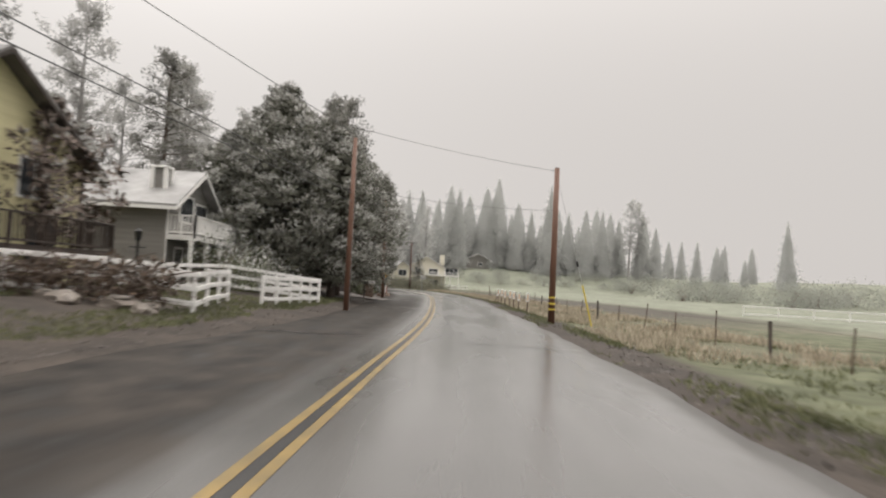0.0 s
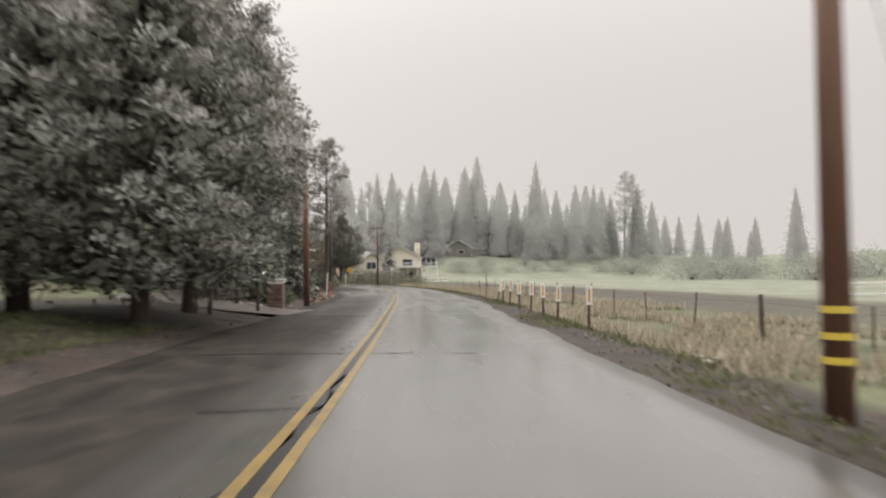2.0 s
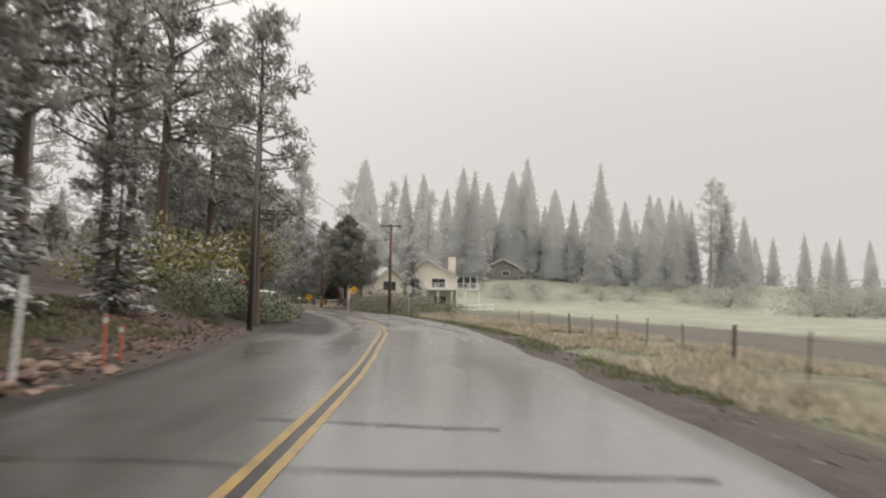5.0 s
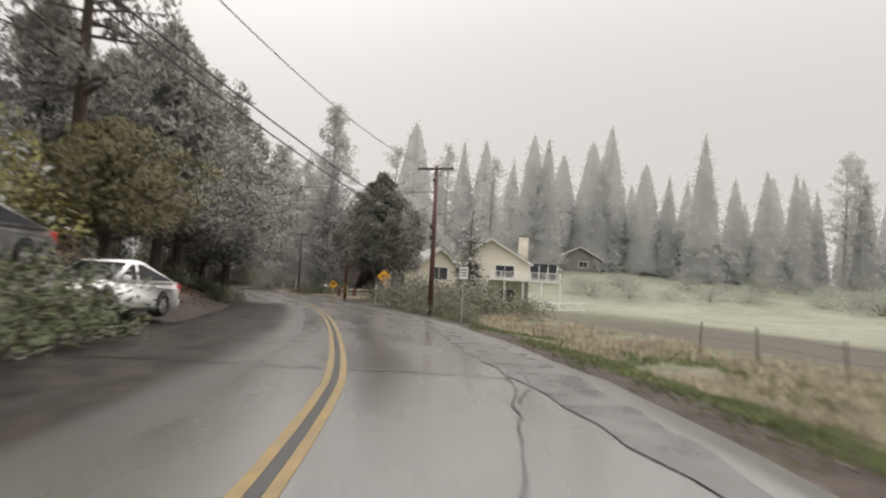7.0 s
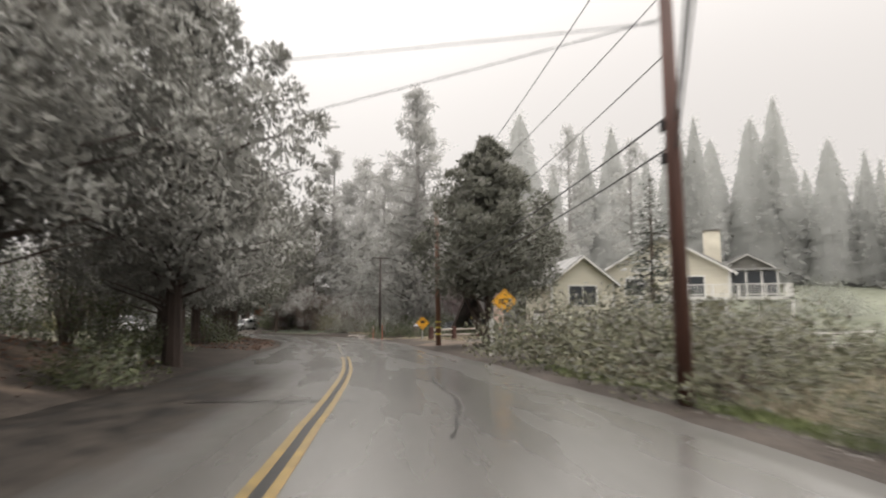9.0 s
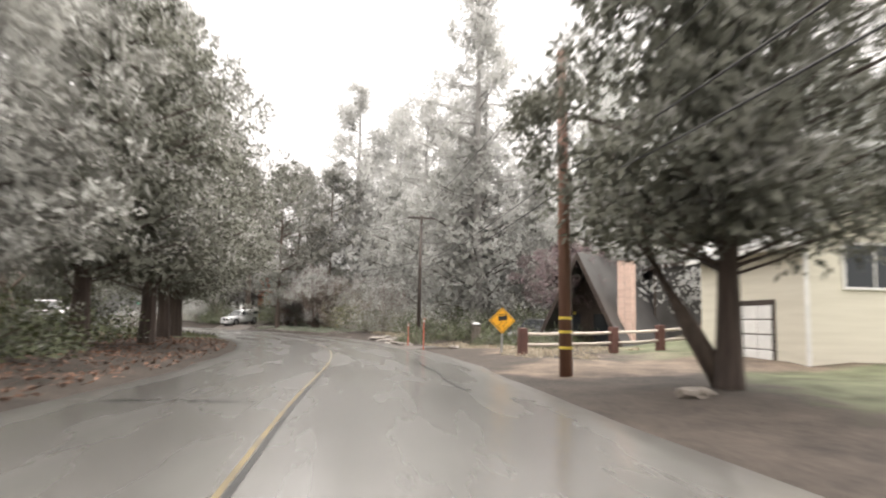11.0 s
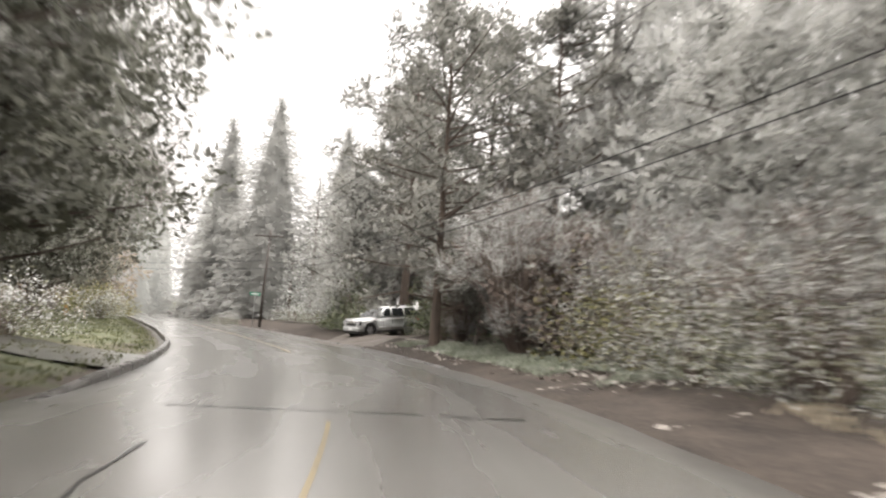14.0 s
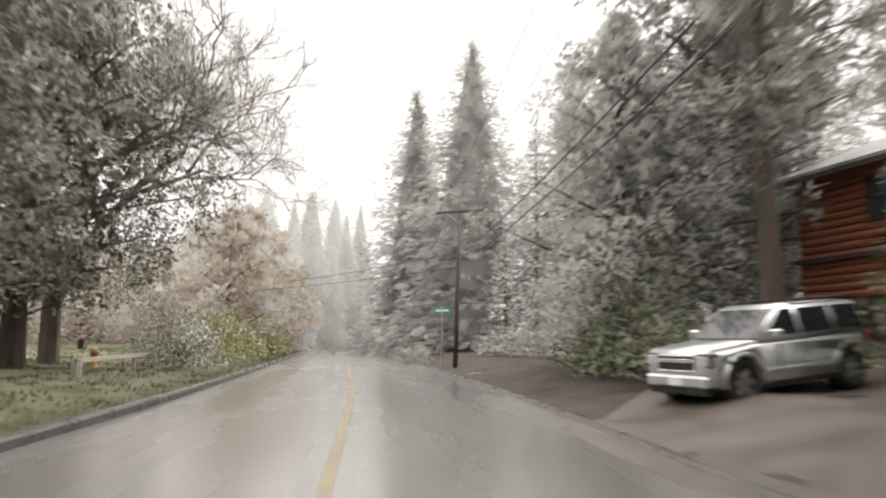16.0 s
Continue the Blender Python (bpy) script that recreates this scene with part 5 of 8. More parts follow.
shrubs("yellow_shrub", [shrub_mesh(211, 2.4, 3.0, 2.4, YELLOWLEAF, JUNIPER_FROST, n=2600, blade=0.2, frost=0.12)], "yellow-green shrub at the lawn's far end", [(0, -80.5, 193.6, 1.0), (0, -86.0, 196.8, 1.1), (0, -92, 200, 1.0), (0, -12.2, 98.5, 1.3), (0, -12.6, 92.5, 1.4)], "yellow-green shrubs")
plant("olive_tree", juniper_mesh(181, 5.4, 2.9, low=0.36, lobes=110, per=90, blade=0.14, frost=0.35, peak=0.45, mats=(OLIVELEAF, OLIVELEAF, YELLOWLEAF)), "olive-brown leafy tree overhanging the parked car", "tree", -9.8, 101.6)
plant("yellow_shrub", shrub_mesh(213, 3.6, 2.3, 2.3, YELLOWLEAF, JUNIPER_MID, n=5200, blade=0.10, frost=0.45), "tall pale yellow-green bush beside the road", "shrub", -32.9, 182.0, names=LEAFY)
for x, y, s in ((-36.0, 185.4, 1.0), (-38.4, 188.2, 0.9)):
    plant("brown_thicket", juniper_mesh(int(173 - x), 4.6 * s, 2.5, low=0.05, lobes=80, per=70, blade=0.12, frost=0.4, peak=0.5, mats=(TWIG, JUNIPER_MID, JUNIPER_FROST)), "brown half-bare thicket dusted with snow", "shrub", x, y, group="brown thickets")
shrubs("frosted_shrub", [shrub_mesh(219, 2.9, 2.6, 2.3, SHRUBLEAF, JUNIPER_FROST, n=5600, blade=0.10, frost=0.5)], "broad grey-green bush white with frost beside the road", [(0, -28.2, 177.4, 1.0), (0, -30.8, 179.9, 0.95), (0, -26.0, 175.6, 0.7), (0, -18.6, 177.2, 0.9), (0, -14.6, 179.5, 1.0), (0, -21.0, 174.9, 0.6)], "frosted bushes at the bend")
shrubs("bare_shrub", [bare_mesh(207, 6.0, 3.0, n=90, twigs=34, frost=0.7, thick=1.1)], "tall leafless bush white with snow beside the bend", [(0, -37.9, 185.2, 1.0), (0, -33.2, 184.9, 0.8), (0, -41.2, 190.6, 0.9), (0, -30.4, 183.4, 0.75), (0, -44.2, 191.4, 0.7)], "snow-white bushes at the bend", ("branchwork", "twig_spray"))
for x, y, turn in ((-46.4, 193.2, 20), (-56.2, 197.4, 140), (-48.9, 197.8, 75), (-22.0, 123.2, 30), (-20.4, 126.4, 170), (-24.2, 120.6, 250), (-25.6, 127.4, 300), (-22.6, 131.2, 120)):
    plant("green_shrub", shrub_mesh(223, 4.0, 1.9, 1.8, GREENLEAF, JUNIPER_MID, n=4200, blade=0.12, frost=0.16), "tall dark green bush dusted with snow in the undergrowth", "shrub", x, y, turn, group="tall dark bushes", names=LEAFY)
shrubs("frosted_shrub", [shrub_mesh(225, 4.0, 1.9, 1.8, SHRUBLEAF, JUNIPER_FROST, n=3600, blade=0.13, frost=0.3)], "tall grey-green bush dusted with snow at the woodland edge", [(0, -23.5, 179.5, 1.0), (0, -21.4, 180.7, 1.0), (0, -19.2, 180.6, 1.05), (0, -17.2, 180.1, 1.0)], "tall bushes at the woodland edge")
plant("green_shrub", shrub_mesh(217, 2.5, 2.4, 2.0, GREENLEAF, FIRFROST, n=3800, blade=0.12, frost=0.22), "large dark shrub with snow on its leaves beside the balcony", "shrub", -8.7, 30.8, names=LEAFY)
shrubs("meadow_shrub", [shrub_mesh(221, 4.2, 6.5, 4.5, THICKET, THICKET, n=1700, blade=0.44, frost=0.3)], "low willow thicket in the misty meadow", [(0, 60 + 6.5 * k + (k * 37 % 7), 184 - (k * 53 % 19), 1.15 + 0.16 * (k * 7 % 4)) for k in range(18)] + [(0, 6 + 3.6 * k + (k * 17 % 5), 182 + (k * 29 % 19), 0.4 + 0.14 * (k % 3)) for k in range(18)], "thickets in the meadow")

plant("bare_tree", juniper_mesh(171, 6.5, 2.2, low=0.3, lobes=70, per=50, blade=0.2, frost=0.05, mats=(TWIG, JUNIPER_FROST)), "brown half-bare tree in front of the yellow house", "tree", -12.4, 22.4)

# tufts of grass along the verges
def tufts(name, seed, count, stations, reach, side, mat, tall, label, per=7, clump=0.0):
    rng = np.random.default_rng(seed)
    i = rng.integers(int(np.argmin(np.abs(LINE[:, 1] - stations[0]))), int(np.argmin(np.abs(LINE[:, 1] - stations[1]))), count)
    w = (WIDE_R if side < 0 else WIDE_L)[i] + reach[0] + (reach[1] - reach[0]) * rng.random(count) ** 1.2
    p = LINE[i] + LEFTWARD[i] * (side * w)[:, None] + AHEAD[i] * rng.uniform(-0.5, 0.5, count)[:, None]
    patch = np.sin(0.9 * p[:, 0] + 0.37 * p[:, 1]) + np.sin(0.53 * p[:, 1] - 0.8 * p[:, 0] + 2)
    p = p[patch > clump]
    z = height(p[:, 0], p[:, 1])
    k = np.repeat(np.arange(len(p)), per)
    at = np.c_[p, z][k] + np.c_[rng.normal(0, 0.11, (len(k), 2)), np.full(len(k), -0.02)]
    way = np.c_[rng.normal(0, 0.42, (len(k), 2)), np.ones(len(k))]
    v = blades(rng, at, way, tall * rng.uniform(0.5, 1.3, len(k)), 0.022 + 0.02 * rng.random(len(k)), 1.0)
    tagged(new(name, quads_mesh(name, v, (mat,), np.zeros(len(k), int))), label, "grass", kind="stuff")


tufts("dry_grass", 1, 8600, (18, 128), (1.8, 9), -1, DRYGRASS, 0.38, "dry straw-coloured grass on the meadow verge", 5, clump=-0.6)
tufts("verge_grass", 2, 5200, (0, 128), (1.2, 9), -1, GRASS, 0.16, "short wet green grass on the verge", clump=-0.5)
tufts("roadside_grass", 8, 6400, (84, 128), (1.0, 6.5), -1, LUSHGRASS, 0.15, "fresh wet green grass along the verge", clump=-1.1)
tufts("edge_grass", 9, 5200, (0, 128), (0.25, 2.4), -1, GRASS, 0.10, "thin wet grass along the broken road edge", 5, clump=0.1)
tufts("lawn_grass", 3, 4200, (171, 215), (0.4, 13), 1, GRASS, 0.13, "wet green lawn behind the kerb", clump=-2)
tufts("yard_grass", 4, 5200, (4, 40), (1.4, 10), 1, GRASS, 0.13, "thin damp grass beside the fence", clump=-0.9)
tufts("bank_grass", 5, 2200, (60, 84), (1.5, 8), 1, GRASS, 0.2, "rough grass and weeds on the bank", clump=-0.2)
tufts("garden_grass", 6, 1800, (150, 172), (2.0, 8), -1, DRYGRASS, 0.16, "straw-coloured grass beside the timber house", clump=-0.4)
tufts("drive_grass", 7, 6500, (175, 184.8), (1.4, 9), -1, FROSTGRASS, 0.16, "snow-flecked grass beside the driveway", clump=-1.2)


def litter(name, seed, count, stations, reach, side, mat, size, label):
    rng = np.random.default_rng(seed)
    i = rng.integers(int(np.argmin(np.abs(LINE[:, 1] - stations[0]))), int(np.argmin(np.abs(LINE[:, 1] - stations[1]))), count)
    w = (WIDE_R if side < 0 else WIDE_L)[i] + reach[0] + (reach[1] - reach[0]) * rng.random(count)
    p = LINE[i] + LEFTWARD[i] * (side * w)[:, None] + rng.uniform(-0.5, 0.5, (count, 2))
    at = np.c_[p, height(p[:, 0], p[:, 1]) + 0.015]
    v = blades(rng, at, np.c_[rng.normal(0, 1, (count, 2)), rng.normal(0, 0.25, count)], size * rng.uniform(0.5, 1.5, count), size * rng.uniform(0.4, 0.9, count), 3.0)
    tagged(new(name, quads_mesh(name, v, (mat,), np.zeros(count, int))), label, "litter", kind="stuff")


litter("snow_flecks", 9, 2200, (174, 185), (1.0, 8), -1, SLUSH, 0.16, "flecks of wet snow on the verge grass")
litter("leaf_litter", 1, 5000, (62, 84), (0.8, 6), 1, LITTER, 0.12, "red-brown fallen leaves and bark on the bank")
litter("leaf_litter", 2, 8000, (90, 128), (1.2, 9), 1, LITTER, 0.12, "brown leaf litter on the earth bank")
litter("leaf_litter", 3, 4500, (140, 168), (0.6, 7), 1, LITTER, 0.12, "brown leaf litter under the cedars")
litter("verge_stones", 4, 5200, (0, 130), (-0.1, 1.8), -1, GRAVEL, 0.06, "loose gravel on the road edge")
litter("verge_stones", 5, 1800, (0, 90), (0.0, 1.4), 1, GRAVEL, 0.065, "loose gravel on the road edge")

# poles and wires
def pole(x, y, tall, girth, mat, label, arms=(), bands=(), lean=(0, 0), knob=()):
    z = gz(x, y)
    t = thing("utility_pole", label, "utility pole", (x, y, z - 0.05), group="utility poles")
    top = (lean[0], lean[1], tall)
    smooth(part("pole", tube_data([(0, 0, -0.3), (lean[0] * 0.5, lean[1] * 0.5, tall / 2), top], [girth, girth * 0.88, girth * 0.72], 14), mat, t))
    part("pole_cap", tube_data([(lean[0], lean[1], tall - 0.02), (lean[0], lean[1], tall + 0.02)], [girth * 0.74, girth * 0.6], 14), GREYPOLE, t)
    for h, half, turn in arms:
        m = Matrix.Translation((lean[0] * h / tall, lean[1] * h / tall, h)) @ Matrix.Rotation(radians(turn), 4, "Z")
        arm = part("crossarm", box((-half, -girth - 0.10, -0.06), (half, -girth, 0.06), 0.01, turn=m), GREYPOLE, t)
        for s in (-0.92, -0.5, 0.5, 0.92):
            p = m @ Vector((s * half, -girth - 0.05, 0.06))
            part("insulator", tube_data([p, p + Vector((0, 0, 0.06)), p + Vector((0, 0, 0.09)), p + Vector((0, 0, 0.16))], [0.02, 0.045, 0.03, 0.035], 8), GALV, arm)
        for s in (-1, 1):
            part("brace", tube_data([m @ Vector((s * half * 0.55, -girth - 0.05, -0.06)), m @ Vector((0, -girth, -0.55))], 0.018, 5), GALV, t)
    for h in bands:
        f = h / tall
        part("marker_band", tube_data([(lean[0] * f, lean[1] * f, h - 0.035), (lean[0] * f, lean[1] * f, h + 0.035)], girth * (1 - 0.27 * f) + 0.006, 14), GUYYELLOW, t, "yellow reflective band")
    for h in knob:
        part("cable_bracket", box((-girth - 0.12, -0.05, h - 0.1), (-girth + 0.02, 0.05, h + 0.1), 0.01), BLACKMETAL, t)
    part("ground_wire", tube_data([(girth * 0.95, 0.02, 0.1), (girth * 0.9 + lean[0] * 0.5, 0.02, tall * 0.5), (girth * 0.74 + lean[0], 0.02, tall - 0.4)], 0.008, 4), GALV, t)
    return t


def wire(a, b, sag=0.5, r=0.012, name="overhead_wire", label="thin black overhead wire between poles"):
    a, b = Vector(a), Vector(b)
    pts = [a.lerp(b, u) - Vector((0, 0, sag * 4 * u * (1 - u))) for u in [k / 16 for k in range(17)]]
    ob = new(name, mesh_of(name, tube_data(pts, r, 5), CABLE))
    return tagged(ob, label, "wire", "overhead wires")


POLE_L, POLE_R, POLE_G, POLE_H, POLE_X = (-2.9, 28.4), (5.85, 28.4), (-2.6, 53.3), (-4.4, 83.0), (-1.1, 119.0)
POLE_B, POLE_2, POLE_3 = (-12.1, 147.6), (-23.9, 172.0), (-70.8, 202.3)
pole(*POLE_L, 7.5, 0.12, POLEWOOD, "weathered red-brown timber utility pole beside the junipers", lean=(-0.05, 0), knob=(5.2,))
pole(*POLE_R, 6.7, 0.145, POLEWOOD, "red-brown timber utility pole with yellow marker bands on the meadow verge", bands=(0.62, 0.86, 1.12), lean=(-0.06, -0.05))
pole(*POLE_G, 8.2, 0.13, POLEWOOD, "reddish timber utility pole beside the driveway", lean=(-0.18, 0.05), knob=(5.6,))
pole(*POLE_H, 8.0, 0.11, GREYPOLE, "dark timber utility pole among the pines")
pole(*POLE_X, 8.5, 0.15, DARKPOLE, "tall dark red-brown utility pole with a timber crossarm", arms=((8.3, 1.05, -12),), lean=(-0.10, 0.0), knob=(7.7, 5.0, 4.4))
pole(*POLE_B, 8.6, 0.17, POLEWOOD, "reddish utility pole with three yellow bands by the rail fence", bands=(0.75, 1.15, 1.5), lean=(-0.15, 0.05))
pole(*POLE_2, 8.1, 0.13, GREYPOLE, "grey utility pole with crossarm at the woodland edge", arms=((7.9, 0.9, 24),))
pole(*POLE_3, 8.1, 0.12, GREYPOLE, "dark utility pole with crossarm at the road's far end", arms=((7.6, 1.2, 35),), lean=(0.25, 0.1))


def up(p, z, dx=0.0, dy=0.0):
    return (p[0] + dx, p[1] + dy, z)


BACK = (-14.0, -11.0)
wire(up(POLE_L, 7.5), up(BACK, 7.6), 0.1)
wire(up(POLE_L, 4.95), up(BACK, 7.0), 0.15, 0.016)
wire(up(POLE_L, 4.6), up(BACK, 6.4), 0.15, 0.016)
wire(up(POLE_L, 7.8), up(POLE_R, 6.45), 0.12, 0.008)
wire(up(POLE_L, 5.2), up(POLE_R, 4.75), 0.2, 0.008)
wire(up(POLE_L, 7.7), up(POLE_G, 8.2), 0.4)
wire(up(POLE_G, 8.4), up((-24, 50), 7.4), 0.4)
wire(up(POLE_G, 6.0), up((-24, 54), 6.4), 0.4)
for dz, dx in ((8.2, -0.5),):
    wire(up(POLE_H, dz - 0.2, dx), up(POLE_X, 8.45, dx * 1.6), 1.1, 0.015)
wire(up(POLE_H, 6.0), up(POLE_X, 5.0), 0.6, 0.02)
wire(up(POLE_H, 5.8), up(POLE_X, 4.5), 0.6, 0.02)
wire(up(POLE_H, 8.2), up(POLE_G, 8.3), 0.5)
for dz, dx, r in ((8.45, -0.8, 0.012), (8.45, 0.8, 0.012), (6.4, 0, 0.012), (5.2, 0, 0.02), (4.6, 0, 0.02)):
    wire(up(POLE_X, dz, dx), up(POLE_B, min(8.5, dz + 0.1), dx * 0.3), 0.45, r)
wire(up(POLE_X, 6.9), up((-24, 119.5), 7.5), 0.2)
wire(up(POLE_X, 7.0), up((-24, 124.5), 5.7), 0.2)
for dz, dx in ((8.3, -0.4), (8.2, 0.4), (5.4, 0.0), (4.9, 0.0)):
    wire(up(POLE_B, dz, dx), up(POLE_2, dz - 0.1, dx * 1.6), 0.4, 0.013 if dz > 6 else 0.018)
for dz, dx in ((8.2, -0.7), (8.2, 0.7), (5.2, 0.0), (4.8, 0.0)):
    wire(up(POLE_2, dz, dx), up(POLE_3, dz + 0.2, dx), 0.9, 0.010 if dz > 6 else 0.013)
wire(up(POLE_3, 5.6), up((-110, 200), 6.0), 0.5, 0.02)
wire(up(POLE_3, 4.9), up((-112, 196), 5.4), 0.5, 0.02)

guy = thing("guy_wire", "steel guy wire with a yellow plastic guard anchored in the grass", "guy wire", (7.75, 28.75, gz(7.75, 28.75)))
part("steel_strand", tube_data([(0, 0, 0), (-1.92, -0.35, 6.5)], 0.008, 5), GALV, guy)
part("guard", tube_data([(0, 0, -0.05), (-0.56, -0.10, 1.9)], 0.035, 8), GUYYELLOW, guy, "yellow plastic guard tube")
part("strain_insulator", tube_data([(-0.80, -0.146, 2.70), (-0.86, -0.157, 2.92)], 0.05, 8), BLACKMETAL, guy)


# fences
def ranch_fence(line, tall=1.15, rails=3, gap=2.2, mat=WHITEPAINT, label="white-painted three-rail ranch fence beside the road", thick=0.11):
    t = thing("rail_fence", label, "fence", (line[0][0], line[0][1], gz(*line[0])), group="ranch fences")
    base = Vector((line[0][0], line[0][1], gz(*line[0])))
    for (x0, y0), (x1, y1) in zip(line[:-1], line[1:]):
        n = max(1, round(math.hypot(x1 - x0, y1 - y0) / gap))
        turn = math.atan2(y1 - y0, x1 - x0)
        for k in range(n + 1):
            u = k / n
            x, y = x0 + (x1 - x0) * u, y0 + (y1 - y0) * u
            p = Vector((x, y, gz(x, y))) - base
            part("post", box((-thick / 2, -thick / 2, -0.2), (thick / 2, thick / 2, tall), 0.012, turn=Matrix.Translation(p) @ Matrix.Rotation(turn, 4, "Z")), mat, t)
            if k < n:
                xb, yb = x0 + (x1 - x0) * (k + 1) / n, y0 + (y1 - y0) * (k + 1) / n
                q = Vector((xb, yb, gz(xb, yb))) - base
                along = q - p
                rot = along.to_track_quat("X", "Z").to_matrix().to_4x4()
                for r in range(rails):
                    h = tall * (0.93 - 0.72 * r / max(1, rails - 1))
                    part("rail", box((0, -0.022 - thick / 2, h - 0.07), (along.length, 0.022 - thick / 2, h + 0.07), 0.008, turn=Matrix.Translation(p) @ rot), mat, t)
    return t


ranch_fence([(-15.5, 16.2), (-10.5, 17.4), (-6.2, 19.0), (-6.9, 24.9)], 1.15)
ranch_fence([(-5.8, 25.6), (-5.2, 28.0), (-4.7, 32.6)], 1.12, gap=1.5)
ranch_fence([(-4.7, 32.75), (-8.2, 29.4), (-11.4, 26.2)], 1.15)
ranch_fence([(34, 68), (44, 66), (56, 62), (70, 58), (84, 54)], 1.1, 2, 4.0, label="far white two-rail fence across the misty meadow")
ranch_fence([(6.2, 139), (8.4, 141.5), (11, 144)], 0.8, 2, 1.3, label="low white fence below the cream house", thick=0.08)


def wire_fence(line, gap=3.7):
    t = thing("wire_fence", "rusty steel-post wire fence along the meadow", "fence", (line[0][0], line[0][1], gz(*line[0])))
    base = Vector((line[0][0], line[0][1], gz(*line[0])))
    rng = np.random.default_rng(4)
    last = None
    pts = smooth_line(line, gap)
    for k, (x, y) in enumerate(pts):
        p = Vector((x, y, gz(x, y))) - base
        lean = Vector((rng.normal(0, 0.05), rng.normal(0, 0.05), 1.15 + rng.normal(0, 0.06)))
        wooden = k % 5 == 2
        part("post", tube_data([p - Vector((0, 0, 0.2)), p + lean], 0.055 if wooden else 0.022, 6), POSTWOOD if wooden else RUSTSTEEL, t)
        if last is not None:
            for h in (0.35, 0.65, 0.95):
                part("strand", tube_data([last[0] + last[1] * (h / last[1].z), p + lean * (h / lean.z)], 0.004, 3, False), RUSTSTEEL, t)
        last = (p, lean)


wire_fence([(10.5, 12), (10.6, 30), (10.4, 45), (10.8, 60), (11.2, 75), (10.8, 90), (9.0, 105)])


# roadside markers, signs and posts
def marker(x, y, tilt=0.0, side=0.0, tall=1.05):
    t = thing("marker_post", "white reflector plate with amber strip on a dark post" if not tilt else "leaning white reflector plate with amber strip on a post", "marker post", (x, y, gz(x, y)), 4, "delineators beside the meadow")
    m = Matrix.Rotation(radians(tilt), 4, "Y") @ Matrix.Rotation(radians(side), 4, "X")
    part("post", box((-0.035, 0.012, -0.25), (0.035, 0.05, tall - 0.06), 0.006, turn=m), RUSTSTEEL, t)
    plate = part("plate", box((-0.085, -0.004, tall - 0.52), (0.085, 0.010, tall), 0.003, turn=m), SIGNWHITE, t, "white reflective plate")
    part("reflector", box((-0.030, -0.010, tall - 0.44), (0.030, -0.004, tall - 0.08), 0.002, turn=m), AMBER, plate, "amber prismatic strip")
    for h in (0.1, 0.42):
        part("bolt", tube_data([m @ Vector((0, -0.012, tall - h - 0.0)), m @ Vector((0, 0.0, tall - h))], 0.012, 6), GALV, plate)


rng = np.random.default_rng(12)
for k, y in enumerate((40.0, 43.6, 45.8, 48.1, 50.6, 53.2, 55.3)):
    marker(6.75 + 0.02 * k, y, float(rng.normal(0, 1.2)), float(rng.normal(0, 1.5)), 1.18 + float(rng.normal(0, 0.03)))
marker(6.8, 57.2, 22, -6, 1.12)
t = thing("steel_stake", "plain rusty steel stake standing in dry grass", "stake", (6.5, 59.0, gz(6.5, 59)))
part("stake", tube_data([(0, 0, -0.2), (0.01, 0, 1.45)], 0.022, 6), RUSTSTEEL, t)


def diamond(x, y, z, side, turn, name, label, draw, post_off=0.0, tall_post=None):
    g = gz(x, y)
    t = thing("warning_sign", label, "road sign", (x, y, g), turn)
    c = z - g
    m = Matrix.Translation((0, 0, c)) @ Matrix.Rotation(radians(45), 4, "Y")
    h = side / 2
    part("post", box((-0.04, 0.004, -0.3), (0.04, 0.07, c + h * 1.1), 0.006), GALV if post_off == 0 else POSTWOOD, t)
    plate = part("panel", box((-h, -0.014, -h), (h, 0.002, h), 0.0, turn=m), SIGNYELLOW, t, "orange-yellow reflective panel")
    e = h * 0.90
    for a, b in (((-e, -e), (e, -e + 0.02)), ((-e, e - 0.02), (e, e)), ((-e, -e), (-e + 0.02, e)), ((e - 0.02, -e), (e, e))):
        part("border", box((a[0], -0.018, a[1]), (b[0], -0.013, b[1]), turn=m), SIGNBLACK, plate)
    draw(plate, c, side)
    for s in (-0.55, 0.55):
        part("bolt", tube_data([(0, -0.02, c + s * side), (0, -0.012, c + s * side)], 0.014, 6), GALV, plate)


def draw_icy(plate, c, side):
    cu = bpy.data.curves.new("lettering", "FONT")
    cu.body, cu.size, cu.align_x, cu.align_y, cu.extrude, cu.offset = "ICY", 0.30, "CENTER", "CENTER", 0.002, 0.012
    cu.space_character = 1.15
    cu.materials.append(SIGNBLACK)
    ob = new("lettering", cu)
    ob.parent = plate
    ob.matrix_basis = Matrix.Translation((0, -0.018, c)) @ Matrix.Rotation(radians(90), 4, "X")


